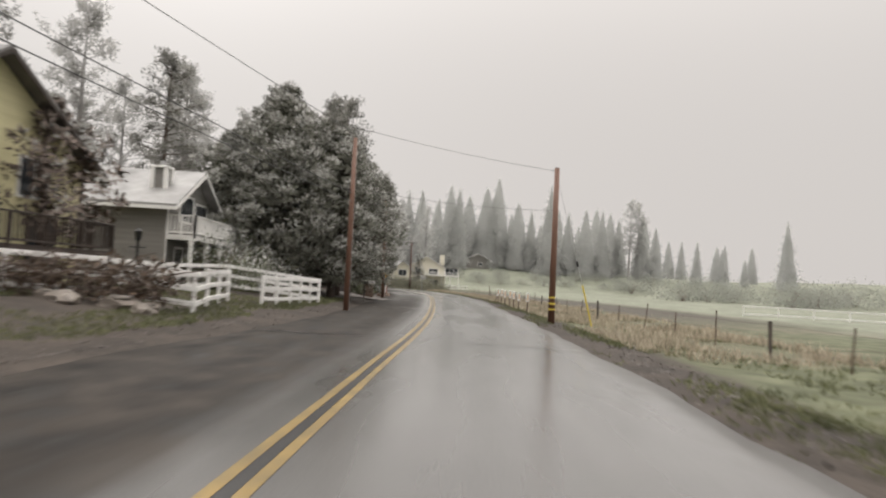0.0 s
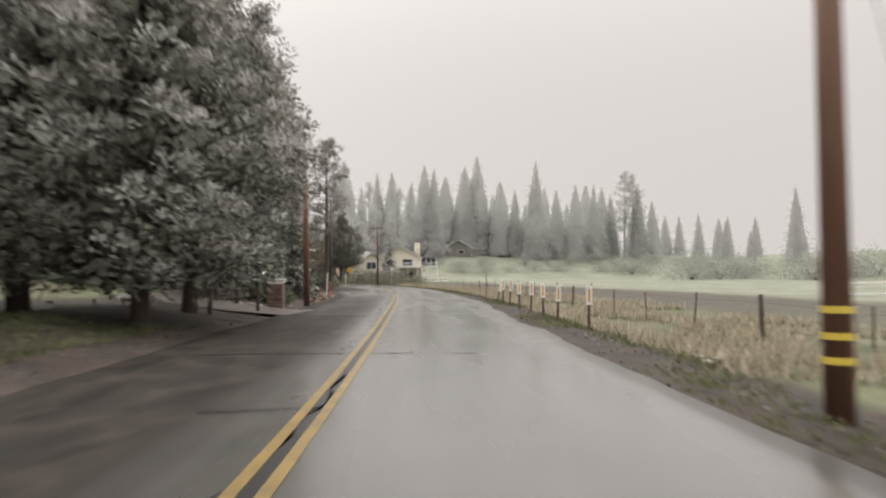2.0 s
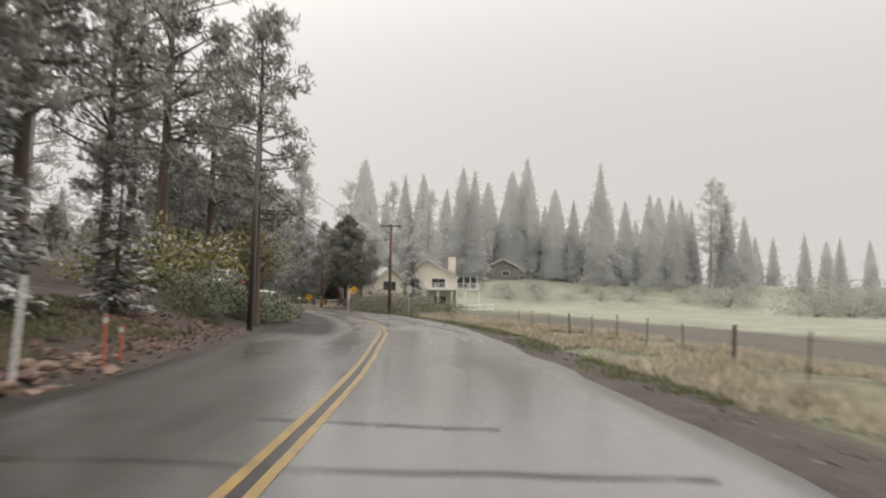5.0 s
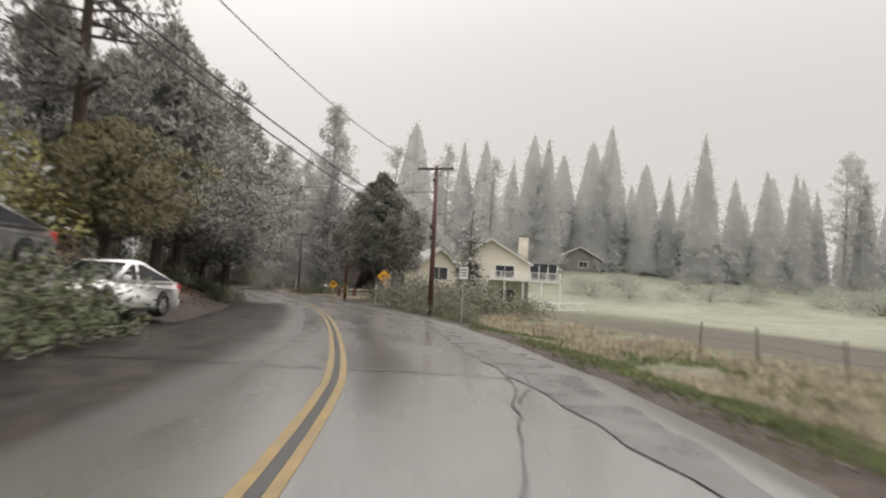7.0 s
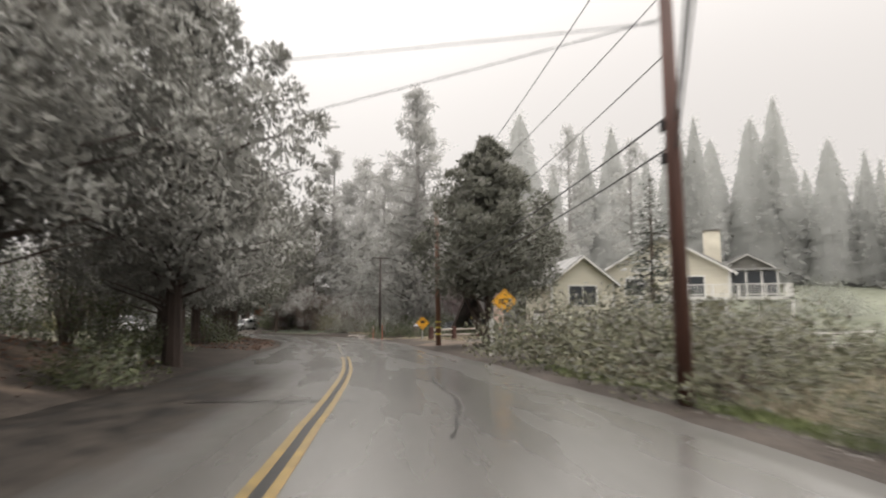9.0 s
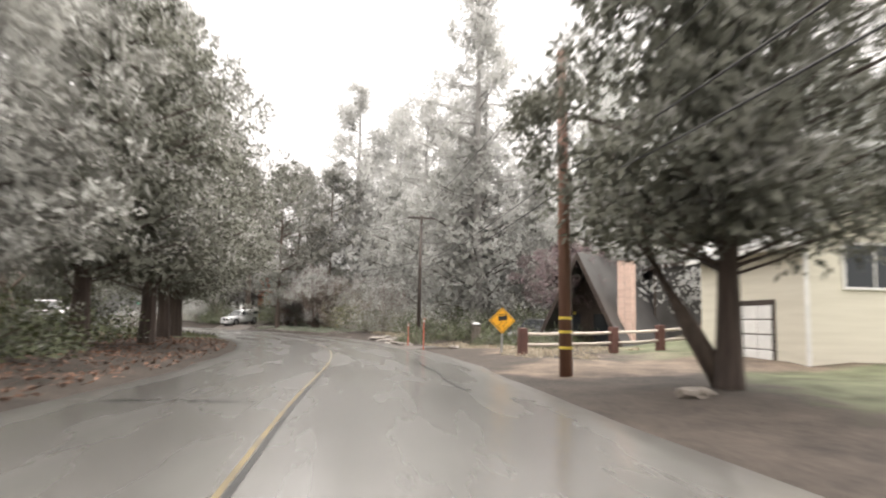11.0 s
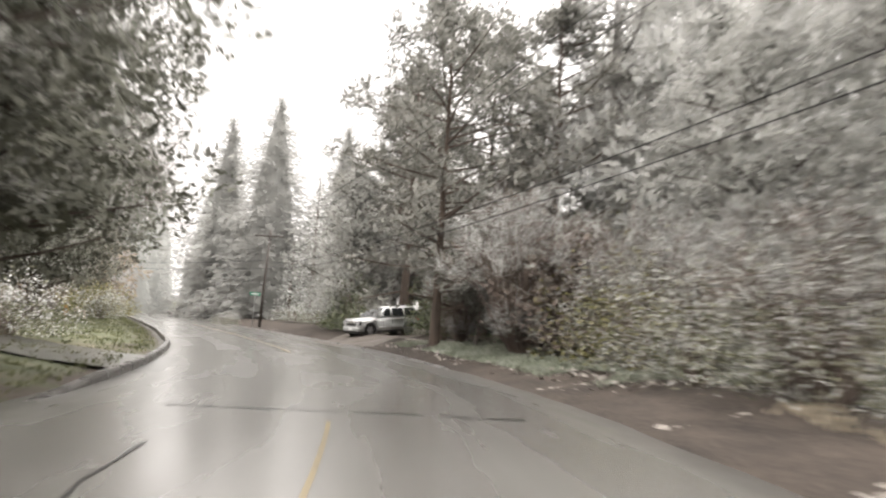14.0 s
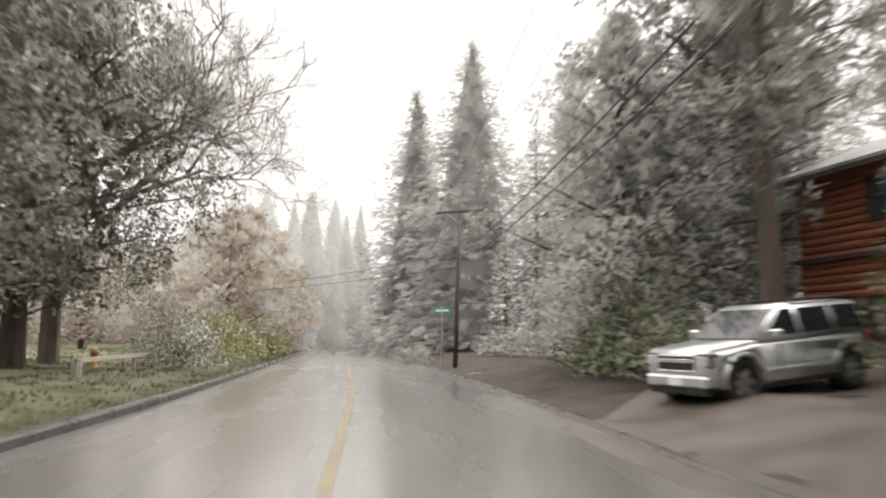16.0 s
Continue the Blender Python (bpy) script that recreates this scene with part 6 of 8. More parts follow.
def draw_skid(plate, c, side):
    u = side / 0.62
    m = Matrix.Translation((0.02 * u, -0.018, c + 0.10 * u)) @ Matrix.Rotation(radians(-6), 4, "Y")
    part("car_symbol", box((-0.15 * u, -0.002, -0.10 * u), (0.15 * u, 0.002, 0.05 * u), 0.0, turn=m), SIGNBLACK, plate, "black car silhouette")
    part("roof_symbol", box((-0.11 * u, -0.002, 0.09 * u), (0.11 * u, 0.002, 0.115 * u), 0.0, turn=m), SIGNBLACK, plate)
    for s in (-1, 1):
        part("window_post_symbol", box((s * 0.12 * u - 0.012, -0.002, 0.05 * u), (s * 0.12 * u + 0.012, 0.002, 0.115 * u), 0.0, turn=m), SIGNBLACK, plate)
        pts = [(s * 0.09 * u + 0.055 * u * math.sin(k * 0.9 + 0.6), -0.018, c - 0.03 * u - 0.035 * u * k) for k in range(8)]
        part("skid_symbol", tube_data(pts, 0.013 * u, 4), SIGNBLACK, plate)


diamond(-6.2, 134.2, 2.28, 0.76, 12, "icy", "orange-yellow diamond warning sign lettered ICY above shrubs", draw_icy)
diamond(-15.5, 156.8, 1.42, 0.74, 18, "skid", "orange-yellow diamond sign with a skidding car on a steel post", draw_skid)
t = thing("white_post", "white-painted timber stake behind the warning sign", "post", (-6.9, 135.2, gz(-6.9, 135.2)))
part("post", box((-0.09, -0.05, -0.2), (0.09, 0.05, 1.55), 0.01), WHITEPAINT, t)
t = thing("road_sign", "small white sign on a slim steel post in the verge", "road sign", (0.95, 111.2, gz(0.95, 111.2)), 10)
part("post", box((-0.03, 0.0, -0.3), (0.03, 0.04, 2.4), 0.004), GALV, t)
part("panel", box((-0.19, -0.016, 1.98), (0.19, 0.0, 2.5), 0.004), SIGNWHITE, t)
for k in range(3):
    part("text_bar", box((-0.13, -0.02, 2.36 - 0.13 * k), (0.13, -0.016, 2.41 - 0.13 * k)), SIGNBLACK, t)
t = thing("white_stake", "white plastic marker stake leaning on the bank", "stake", (-3.0, 65.7, gz(-3.0, 65.7)))
part("stake", tube_data([(0, 0, -0.2), (0.08, 0, 1.55)], 0.035, 8), WHITEPAINT, t)
part("cap", tube_data([(0.08, 0, 1.55), (0.083, 0, 1.62)], 0.045, 8), BLACKMETAL, t)
for x, y, h in ((-3.0, 68.3, 0.95), (-3.3, 69.6, 0.7), (-20.0, 160.7, 1.55), (-22.3, 165.2, 1.25)):
    t = thing("red_stake", "faded red reflector stake beside the road", "stake", (x, y, gz(x, y)), group="red stakes")
    part("stake", box((-0.028, -0.015, -0.2), (0.028, 0.015, h), 0.006), REDPAINT, t)
    part("reflector", box((-0.03, -0.026, h - 0.16), (0.03, -0.02, h - 0.06), 0.003), SIGNWHITE, t)

t = thing("fire_hydrant", "ochre fire hydrant on the lawn behind the kerb", "hydrant", (-70.9, 186.7, gz(-70.9, 186.7)))
smooth(part("barrel", tube_data([(0, 0, -0.1), (0, 0, 0.05), (0, 0, 0.06), (0, 0, 0.52), (0, 0, 0.55), (0, 0, 0.66), (0, 0, 0.74)], [0.16, 0.16, 0.11, 0.11, 0.15, 0.13, 0.04], 12), HYDRANT, t))
part("outlet", tube_data([(-0.2, 0, 0.42), (0.2, 0, 0.42)], 0.06, 8), HYDRANT, t)
part("outlet", tube_data([(0, -0.2, 0.36), (0, 0, 0.36)], 0.075, 8), HYDRANT, t)
t = thing("street_sign", "green street name plate on a steel post beside the pole", "street sign", (-70.0, 200.9, gz(-70, 200.9)), 40)
part("post", tube_data([(0, 0, -0.2), (0, 0, 3.0)], 0.035, 8), GALV, t)
plate = part("name_plate", box((-0.42, -0.01, 2.7), (0.42, 0.01, 2.95), 0.004), SIGNGREEN, t, "green name plate")
part("text_bar", box((-0.3, -0.014, 2.78), (0.3, -0.01, 2.86)), SIGNWHITE, plate)
ranch_fence([(-66.5, 185.6), (-72, 188.2), (-79, 191.5)], 0.5, 1, 4.5, LOGWOOD, "low pale log barrier on the lawn", 0.12)


# brickwork and stone
def brick_stack(parent, x, y, z0, z1, w, d, mat, cap=True, tier=0.085):
    """A chimney with each brick its own piece on a mortar core."""
    part("mortar_core", box((x - w / 2 + 0.012, y - d / 2 + 0.012, z0), (x + w / 2 - 0.012, y + d / 2 - 0.012, z1), 0), MORTAR, parent)
    n = int((z1 - z0) / tier)
    long_side, short_side = round(w / 0.30), max(1, round(d / 0.30))
    lx, ly = w / long_side, d / short_side
    meA = mesh_of("brick", box((-lx / 2 + 0.008, -0.05, -tier / 2 + 0.006), (lx / 2 - 0.008, 0.05, tier / 2 - 0.006), 0.006), mat)
    meB = mesh_of("brick", box((-0.05, -ly / 2 + 0.008, -tier / 2 + 0.006), (0.05, ly / 2 - 0.008, tier / 2 - 0.006), 0.006), mat)
    for k in range(n):
        z = z0 + (k + 0.5) * tier
        for i in range(long_side):
            ob = part("brick", meA, None, parent)
            ob.location = (x - w / 2 + (i + 0.5) * lx, y - d / 2 + 0.05, z)
        for s in (-1, 1):
            for i in range(short_side):
                ob = part("brick", meB, None, parent)
                ob.location = (x + s * (w / 2 - 0.05), y - d / 2 + (i + 0.5) * ly, z)
    if cap:
        part("cap", box((x - w / 2 - 0.05, y - d / 2 - 0.05, z1), (x + w / 2 + 0.05, y + d / 2 + 0.05, z1 + 0.09), 0.015), CONCRETE, parent)
        part("flue", tube_data([(x, y, z1 + 0.09), (x, y, z1 + 0.34)], 0.13, 10), BLACKMETAL, parent)


def stone_pillar(x, y, w, tall, label, top, stone=ROCK):
    z = gz(x, y)
    t = thing("stone_pillar", label, "pillar", (x, y, z), 12)
    rng = np.random.default_rng(int(abs(x * 7)))
    part("core", box((-w / 2 + 0.04, -w / 2 + 0.04, -0.2), (w / 2 - 0.04, w / 2 - 0.04, tall - 0.02), 0), MORTAR, t)
    h = 0.0
    while h < tall - 0.08:
        dh = float(rng.uniform(0.13, 0.22))
        for s in range(4):
            cut = float(rng.uniform(0.35, 0.65))
            for a, b in ((0, cut), (cut, 1)):
                lo, hi = -w / 2 + a * w + 0.008, -w / 2 + b * w - 0.008
                out = 0.03 * rng.random()
                part("stone", box((lo, -w / 2 - out, h + 0.008), (hi, -w / 2 + 0.08, min(tall, h + dh) - 0.008), 0.02, turn=Matrix.Rotation(math.pi / 2 * s, 4, "Z")), stone, t)
        h += dh
    top(t, w, tall)
    return t


def mail_top(t, w, tall):
    part("shelf", box((-0.34, -0.2, tall), (0.34, 0.2, tall + 0.05), 0.01), WHITEPAINT, t, "white board")
    part("name_board", box((-0.42, -0.24, tall + 0.05), (0.42, -0.19, tall + 0.22), 0.01), WHITEPAINT, t, "white name board")
    for k in range(5):
        part("text_bar", box((-0.30 + 0.13 * k, -0.246, tall + 0.10), (-0.23 + 0.13 * k, -0.24, tall + 0.17)), SIGNBLACK, t)
    part("ornament", tube_data([(0, 0, tall + 0.05), (0, 0, tall + 0.15), (0.02, 0, tall + 0.3), (0.02, 0, tall + 0.42)], [0.12, 0.16, 0.11, 0.03], 8), ROCK, t)


def lamp_top(t, w, tall):
    part("cap", box((-w / 2 - 0.06, -w / 2 - 0.06, tall), (w / 2 + 0.06, w / 2 + 0.06, tall + 0.1), 0.02), CONCRETE, t)
    part("snow_cap", tube_data([(0, 0, tall + 0.1), (0, 0, tall + 0.16), (0, 0, tall + 0.2)], [w * 0.5, w * 0.42, 0.05], 8), SNOW, t)


stone_pillar(-3.5, 50.2, 0.56, 1.0, "brown stone mailbox pillar with a white name board", mail_top, BROWNSTONE)
stone_pillar(-20.1, 172.2, 0.55, 1.25, "pale stone gate pillar with a snowy cap", lamp_top)


def rock(x, y, s, flat=0.5, snowy=False, seed=0, mat=None, label=None):
    rng = np.random.default_rng(seed)
    bm = bmesh.new()
    bmesh.ops.create_icosphere(bm, subdivisions=2, radius=s)
    ph = rng.uniform(0, 6.28, 6)
    for v in bm.verts:
        n = v.co.normalized()
        k = 1 + 0.22 * math.sin(3 * n.x + ph[0]) + 0.18 * math.sin(4 * n.y + ph[1]) + 0.12 * math.sin(6 * n.z + 3 * n.x + ph[2])
        v.co = Vector((n.x * s * k * 1.2, n.y * s * k, n.z * s * k * flat))
    t = thing("rock", label or ("flat boulder capped with wet snow" if snowy else "wet grey-brown rock on the verge"), "rock", (x, y, gz(x, y) + s * flat * 0.3), 50 * seed, "rocks by the road")
    part("stone", bm, mat or ROCK, t)
    if snowy:
        bm = bmesh.new()
        bmesh.ops.create_icosphere(bm, subdivisions=2, radius=s)
        for v in bm.verts:
            n = v.co.normalized()
            v.co = Vector((n.x * s * 0.8, n.y * s * 0.62, s * flat * 0.70 + n.z * s * 0.16))
        smooth(part("snow_cap", bm, SLUSH, t, "wet snow lying on the stone"))


for k, (x, y, s, f, sn) in enumerate(((-18.7, 161.5, 0.2, 0.45, True), (-23.3, 166.9, 0.4, 0.3, False), (-24.6, 169.0, 0.3, 0.35, False), (-22.4, 165.7, 0.3, 0.35, False), (-26.6, 171.8, 0.45, 0.3, False), 
                                 (-9.4, 143.2, 0.3, 0.5, False), (-6.6, 16.6, 0.35, 0.6, False), (-7.4, 17.1, 0.4, 0.6, True), (-8.3, 16.3, 0.35, 0.6, False), (-6.9, 17.6, 0.3, 0.6, True), (-9.1, 16.9, 0.3, 0.6, True), (-33.0, 151.5, 0.8, 0.2, True), (-30.6, 148.2, 0.7, 0.2, True))):
    rock(x, y, s, f, sn, k)
rng = np.random.default_rng(41)
for k in range(34):
    y = 57.5 + 0.36 * k
    rock(-3.0 - 0.25 * math.sin(k) + 0.6 * float(rng.random()) - 0.02 * k, y, 0.09 + 0.09 * float(rng.random()), 0.7, False, 100 + k, BROWNSTONE, "rust-brown edging stone along the bank")

# tyre-high brush pile with boards behind the fence
brush = thing("brush_pile", "dark pile of cut brush and branches behind old rails", "brush pile", (-8.6, 17.6, gz(-8.6, 17.6)))
rng = np.random.default_rng(61)
datas = []
for k in range(170):
    a = Vector((rng.uniform(-2.8, 2.0), rng.uniform(-0.8, 0.9), rng.uniform(0.0, 0.9)))
    b = a + Vector((rng.normal(0, 0.9), rng.normal(0, 0.35), rng.normal(0.1, 0.3)))
    b.z = min(max(b.z, 0.05), 1.3)
    datas.append(tube_data([a, (a + b) / 2 + Vector((0, 0, 0.08)), b], [0.03, 0.022, 0.008], 4))
part("brushwood", joined(datas), TWIG, brush)
n = 1500
at = np.c_[rng.uniform(-3.0, 2.2, n), rng.uniform(-0.9, 1.0, n), rng.beta(1.5, 2, n) * 1.25]
part("dead_leaves", quads_mesh("dead_leaves", blades(rng, at, rng.normal(0, 1, (n, 3)), 0.22, 0.09, 1.0), (surf("brown_dead_leaves", (0.03, 0.02, 0.014), (0.11, 0.075, 0.05), 2, 0.85, 0, island=0.9),), np.zeros(n, int)), None, brush)


# houses
def wall_panel(parent, lo, hi, mat, name="wall"):
    return part(name, box(lo, hi, 0), mat, parent)


def window(parent, x, z, w, h, y=0.0, bars=1, trim=WHITEPAINT, face="front", sx=0.0):
    """Frame, sill and panes set into a wall; face front looks to -y, left to -x, right to +x."""
    turn = {"front": Matrix.Identity(4), "left": Matrix.Rotation(-math.pi / 2, 4, "Z"), "right": Matrix.Rotation(math.pi / 2, 4, "Z")}[face]
    m = Matrix.Translation((sx, y, z)) @ turn @ Matrix.Translation((x, 0, 0))
    win = part("window", box((-w / 2 - 0.02, -0.01, -0.02), (w / 2 + 0.02, 0.02, h + 0.02), 0, turn=m), BLACKTRIM, parent)
    part("pane", box((-w / 2, -0.018, 0), (w / 2, -0.012, h), 0, turn=m), WINDOW, win, "dark reflecting glass")
    for a, b in (((-w / 2 - 0.09, -0.05, -0.08), (-w / 2, 0.0, h + 0.09)), ((w / 2, -0.05, -0.08), (w / 2 + 0.09, 0.0, h + 0.09)), ((-w / 2, -0.05, h), (w / 2, 0.0, h + 0.09)), ((-w / 2, -0.06, -0.08), (w / 2, 0.0, 0))):
        part("frame", box(a, b, 0.008, turn=m), trim, win)
    for k in range(bars):
        c = -w / 2 + w * (k + 1) / (bars + 1)
        part("mullion", box((c - 0.025, -0.04, 0), (c + 0.025, -0.019, h), 0, turn=m), trim, win)
    return win


def gabled(name, label, x, y, turn, w, d, eave, ridge, wall, roof, over=0.5, z=None, trim=WHITEPAINT, base=-0.4):
    """A house with its gable to local -y; walls of their own, two roof slopes with fascia."""
    t = thing(name, label, "house", (x, y, gz(x, y) if z is None else z), turn)
    gable = [(-w / 2, base), (w / 2, base), (w / 2, eave), (0, ridge), (-w / 2, eave)]
    part("front_wall", prism(gable, 0.0, 0.2), wall, t)
    part("back_wall", prism(gable, d - 0.2, d), wall, t)
    for s, nm in ((-1, "left_wall"), (1, "right_wall")):
        wall_panel(t, (min(s * w / 2, s * (w / 2 - 0.2)), 0.2, base), (max(s * w / 2, s * (w / 2 - 0.2)), d - 0.2, eave), wall, nm)
    k = (ridge - eave) / (w / 2)
    for s in (-1, 1):
        xe, ze = s * (w / 2 + over), eave - k * over
        prof = [(0, ridge + 0.04), (xe, ze + 0.04), (xe, ze + 0.16), (0, ridge + 0.16)]
        slope = part("roof", prism(prof, -over, d + over), roof, t)
        part("fascia", prism([(0, ridge - 0.10), (xe, ze - 0.10), (xe, ze + 0.05), (0, ridge + 0.05)], -over - 0.04, -over), trim, slope)
        part("eave_board", box((min(xe, xe + s * 0.04), -over, ze - 0.10), (max(xe, xe + s * 0.04), d + over, ze + 0.05), 0), trim, slope)
    for s in (-1, 1):
        part("corner_board", box((s * w / 2 - 0.07, -0.03, base), (s * w / 2 + 0.07, 0.0, eave - 0.05), 0), trim, t)
    return t


def deck(parent, x0, x1, y0, y1, floor, rail, mat, posts=True, drop=0.4, gap=0.14, skin=False, trim=None, cap=WHITEPAINT):
    """A raised deck with boards, posts, and a railing on its outer sides."""
    d = part("deck", box((x0, y0, floor - 0.22), (x1, y1, floor - 0.05), 0), trim or mat, parent)
    n = max(2, round((y1 - y0) / 0.16))
    for k in range(n):
        a = y0 + (y1 - y0) * k / n
        part("board", box((x0, a + 0.005, floor - 0.05), (x1, a + (y1 - y0) / n - 0.005, floor), 0), mat, d)
    sides = [((x0, y0), (x1, y0)), ((x0, y0), (x0, y1)), ((x1, y0), (x1, y1))]
    for (ax, ay), (bx, by) in sides:
        L = math.hypot(bx - ax, by - ay)
        along = (Vector((bx, by, 0)) - Vector((ax, ay, 0))).normalized()
        turn = math.atan2(by - ay, bx - ax)
        m = Matrix.Translation((ax, ay, floor)) @ Matrix.Rotation(turn, 4, "Z")
        part("rail", box((0, -0.05, rail - 0.05), (L, 0.05, rail), 0.008, turn=m), cap, d)
        part("rail", box((0, -0.03, 0.08), (L, 0.03, 0.15), 0.005, turn=m), cap, d)
        for k in range(max(2, round(L / 1.6)) + 1):
            u = L * k / max(2, round(L / 1.6))
            part("newel", box((u - 0.05, -0.05, -0.1), (u + 0.05, 0.05, rail), 0.008, turn=m), cap, d)
        if skin:
            q = max(2, round(L / 0.2))
            for k in range(q):
                part("plank", box((L * k / q + 0.004, -0.02, 0.12), (L * (k + 1) / q - 0.004, 0.015, rail - 0.06), 0, turn=m), mat, d)
        else:
            q = max(3, round(L / gap))
            for k in range(1, q):
                part("baluster", box((L * k / q - 0.022, -0.018, 0.12), (L * k / q + 0.022, 0.018, rail - 0.05), 0, turn=m), cap, d)
    if posts:
        for k in range(max(2, round((x1 - x0) / 2.2)) + 1):
            u = x0 + (x1 - x0) * k / max(2, round((x1 - x0) / 2.2))
            part("post", box((u - 0.08, y0 + 0.05, -drop), (u + 0.08, y0 + 0.21, floor - 0.2), 0.01), trim or mat, d)
    return d


# grey two-storey house behind the white fence
h1 = gabled("grey_house", "grey clapboard house with white trim, balcony and snow-dusted roof", -11.2, 33.2, 90, 6.4, 9, 3.75, 5.45, GREYWALL, SNOWROOF, 0.55, z=0.55)
window(h1, -0.9, 3.05, 1.7, 1.15, 0.0, 0)
window(h1, 1.2, 3.05, 1.7, 0.95, 0.0, 0)
window(h1, -1.6, 0.6, 0.9, 1.1, 0.0, 1)
deck(h1, -3.2, 3.2, -1.25, -0.02, 2.3, 0.9, WHITEPAINT, True, 0.5, 0.15)
ch = part("chimney", box((-2.15, 0.6, 3.6), (-1.55, 1.2, 5.4), 0.02), GREYWALL, h1)
for a in (-2.15, -1.55):
    for b in (0.6, 1.2):
        part("corner_board", box((a - 0.09, b - 0.09, 3.6), (a + 0.09, b + 0.09, 5.4), 0), WHITEPAINT, ch)
part("cap", box((-2.26, 0.49, 5.4), (-1.44, 1.31, 5.5), 0.015), WHITEPAINT, ch)
part("flue", tube_data([(-1.85, 0.9, 5.5), (-1.85, 0.9, 5.75)], 0.12, 10), GALV, ch)
dish = part("satellite_dish", tube_data([(-1.2, 1.2, 5.0), (-1.1, 1.15, 5.05), (-1.0, 1.1, 5.1)], [0.05, 0.22, 0.3], 12, False), BLACKMETAL, h1, "dark satellite dish")
lampost = thing("lamp_post", "dark green lamp post with lantern in the yard", "lamp post", (-10.5, 25.4, gz(-10.5, 25.4)))
part("post", tube_data([(0, 0, -0.1), (0, 0, 1.9)], 0.05, 8), BLACKMETAL, lampost)
part("crossbar", tube_data([(-0.3, 0, 1.65), (0.3, 0, 1.65)], 0.025, 6), BLACKMETAL, lampost)
part("lantern", tube_data([(0, 0, 1.9), (0, 0, 1.95), (0, 0, 2.25), (0, 0, 2.38)], [0.07, 0.10, 0.15, 0.02], 6), BLACKMETAL, lampost)

# pale yellow house
h2 = gabled("yellow_house", "pale yellow clapboard house with dark trim and brick chimney", -13.0, 20.2, 78, 8.2, 9, 4.1, 6.9, YELLOWWALL, SHINGLE, 0.6, z=0.7, trim=DARKWOOD)
window(h2, 1.9, 2.7, 1.2, 1.2, 0.0, 1)
window(h2, -1.4, 2.9, 1.4, 1.3, 0.0, 1, DARKWOOD)
window(h2, 2.4, 0.4, 1.1, 1.6, 0.0, 0, DARKWOOD)
deck(h2, -3.6, 3.8, -1.6, -0.02, 1.1, 0.95, DARKWOOD, True, 0.6, 0.16, cap=DARKWOOD)
part("chimney", box((2.3, 2.2, 3.9), (3.4, 3.1, 6.9), 0.02), CREAMBRICK, h2)

# sage green cottage with its big deck
h3 = gabled("green_cottage", "sage green cottage with a snowy roof and white window trim", -10.1, 61.45, 65, 7.4, 8, 4.5, 6.35, GREENWALL, SNOWROOF, 0.6, z=0.6)
window(h3, -1.8, 2.4, 1.3, 1.5, 0.0, 1)
window(h3, 1.5, 2.4, 1.0, 1.5, 0.0, 1)
window(h3, 0.0, 5.0, 0.6, 0.6, 0.0, 0)
ch = part("chimney", box((-2.9, 2.0, 4.9), (-2.1, 2.8, 7.0), 0.02), GREENWALL, h3, "green boxed chimney with cap")
part("cap", box((-3.0, 1.9, 7.0), (-2.0, 2.9, 7.12), 0.015), GALV, ch)
part("flue", tube_data([(-2.5, 2.4, 7.12), (-2.5, 2.4, 7.4)], 0.15, 10), GALV, ch)
porch = thing("sun_deck", "raised weathered timber deck with boarded railing before the cottage", "deck", (-10.15, 60.7, 0.6), 102)
deck(porch, -11.0, 2.05, -2.9, -0.02, 1.75, 0.95, DECKWOOD, True, 0.6, 0.15, skin=True, trim=DARKWOOD, cap=DECKWOOD)
h3b = gabled("cottage_wing", "green cottage wing with a white gridded window", -10.9, 70.0, 94, 5.4, 6, 5.6, 7.4, GREENWALL, SNOWROOF, 0.6, z=0.8)
window(h3b, 1.6, 4.95, 1.2, 1.2, 0.0, 2)
window(h3b, -0.2, 1.2, 1.1, 1.3, 0.0, 1)
part("porch_post", box((2.2, -1.0, -0.4), (2.4, -0.8, 4.0), 0.01), WHITEPAINT, h3b)
low = thing("planter_box", "low dark timber retaining edge beside the driveway", "planter", (-5.6, 52.6, gz(-5.6, 52.6)), 80)
for k in range(3):
    part("timber", box((-2.4, -0.12, 0.02 + 0.17 * k), (2.4, 0.08, 0.18 + 0.17 * k), 0.02), DARKWOOD, low)
shrubs("clipped_shrub", [shrub_mesh(231, 1.35, 0.72, 0.72, GREENLEAF, JUNIPER_FROST, n=1700, blade=0.1, frost=0.05)], "rounded green clipped shrub beside the stone pillar", [(0, -4.35, 53.2, 1.1), (0, -3.7, 54.6, 0.5), (0, -5.2, 53.6, 0.65), (0, -3.7, 52.8, 0.35)], "clipped shrubs")
t = thing("sign_post", "slim grey steel post with a small blank plate", "sign post", (-3.4, 51.6, gz(-3.4, 51.6)))
part("post", tube_data([(0, 0, -0.2), (0, 0, 2.3)], 0.025, 6), GALV, t)
part("plate", box((-0.12, -0.02, 1.95), (0.12, 0.0, 2.3), 0.004), GALV, t)
t = thing("reflector_post", "short grey timber post at the driveway", "post", (-4.6, 44.5, gz(-4.6, 44.5)))
part("post", box((-0.07, -0.07, -0.2), (0.07, 0.07, 1.1), 0.012), POSTWOOD, t)
t = thing("mailbox", "dark metal mailbox on a timber post", "mailbox", (-3.6, 47.2, gz(-3.6, 47.2)), 70)
part("post", box((-0.05, -0.05, -0.2), (0.05, 0.05, 1.0), 0.01), POSTWOOD, t)
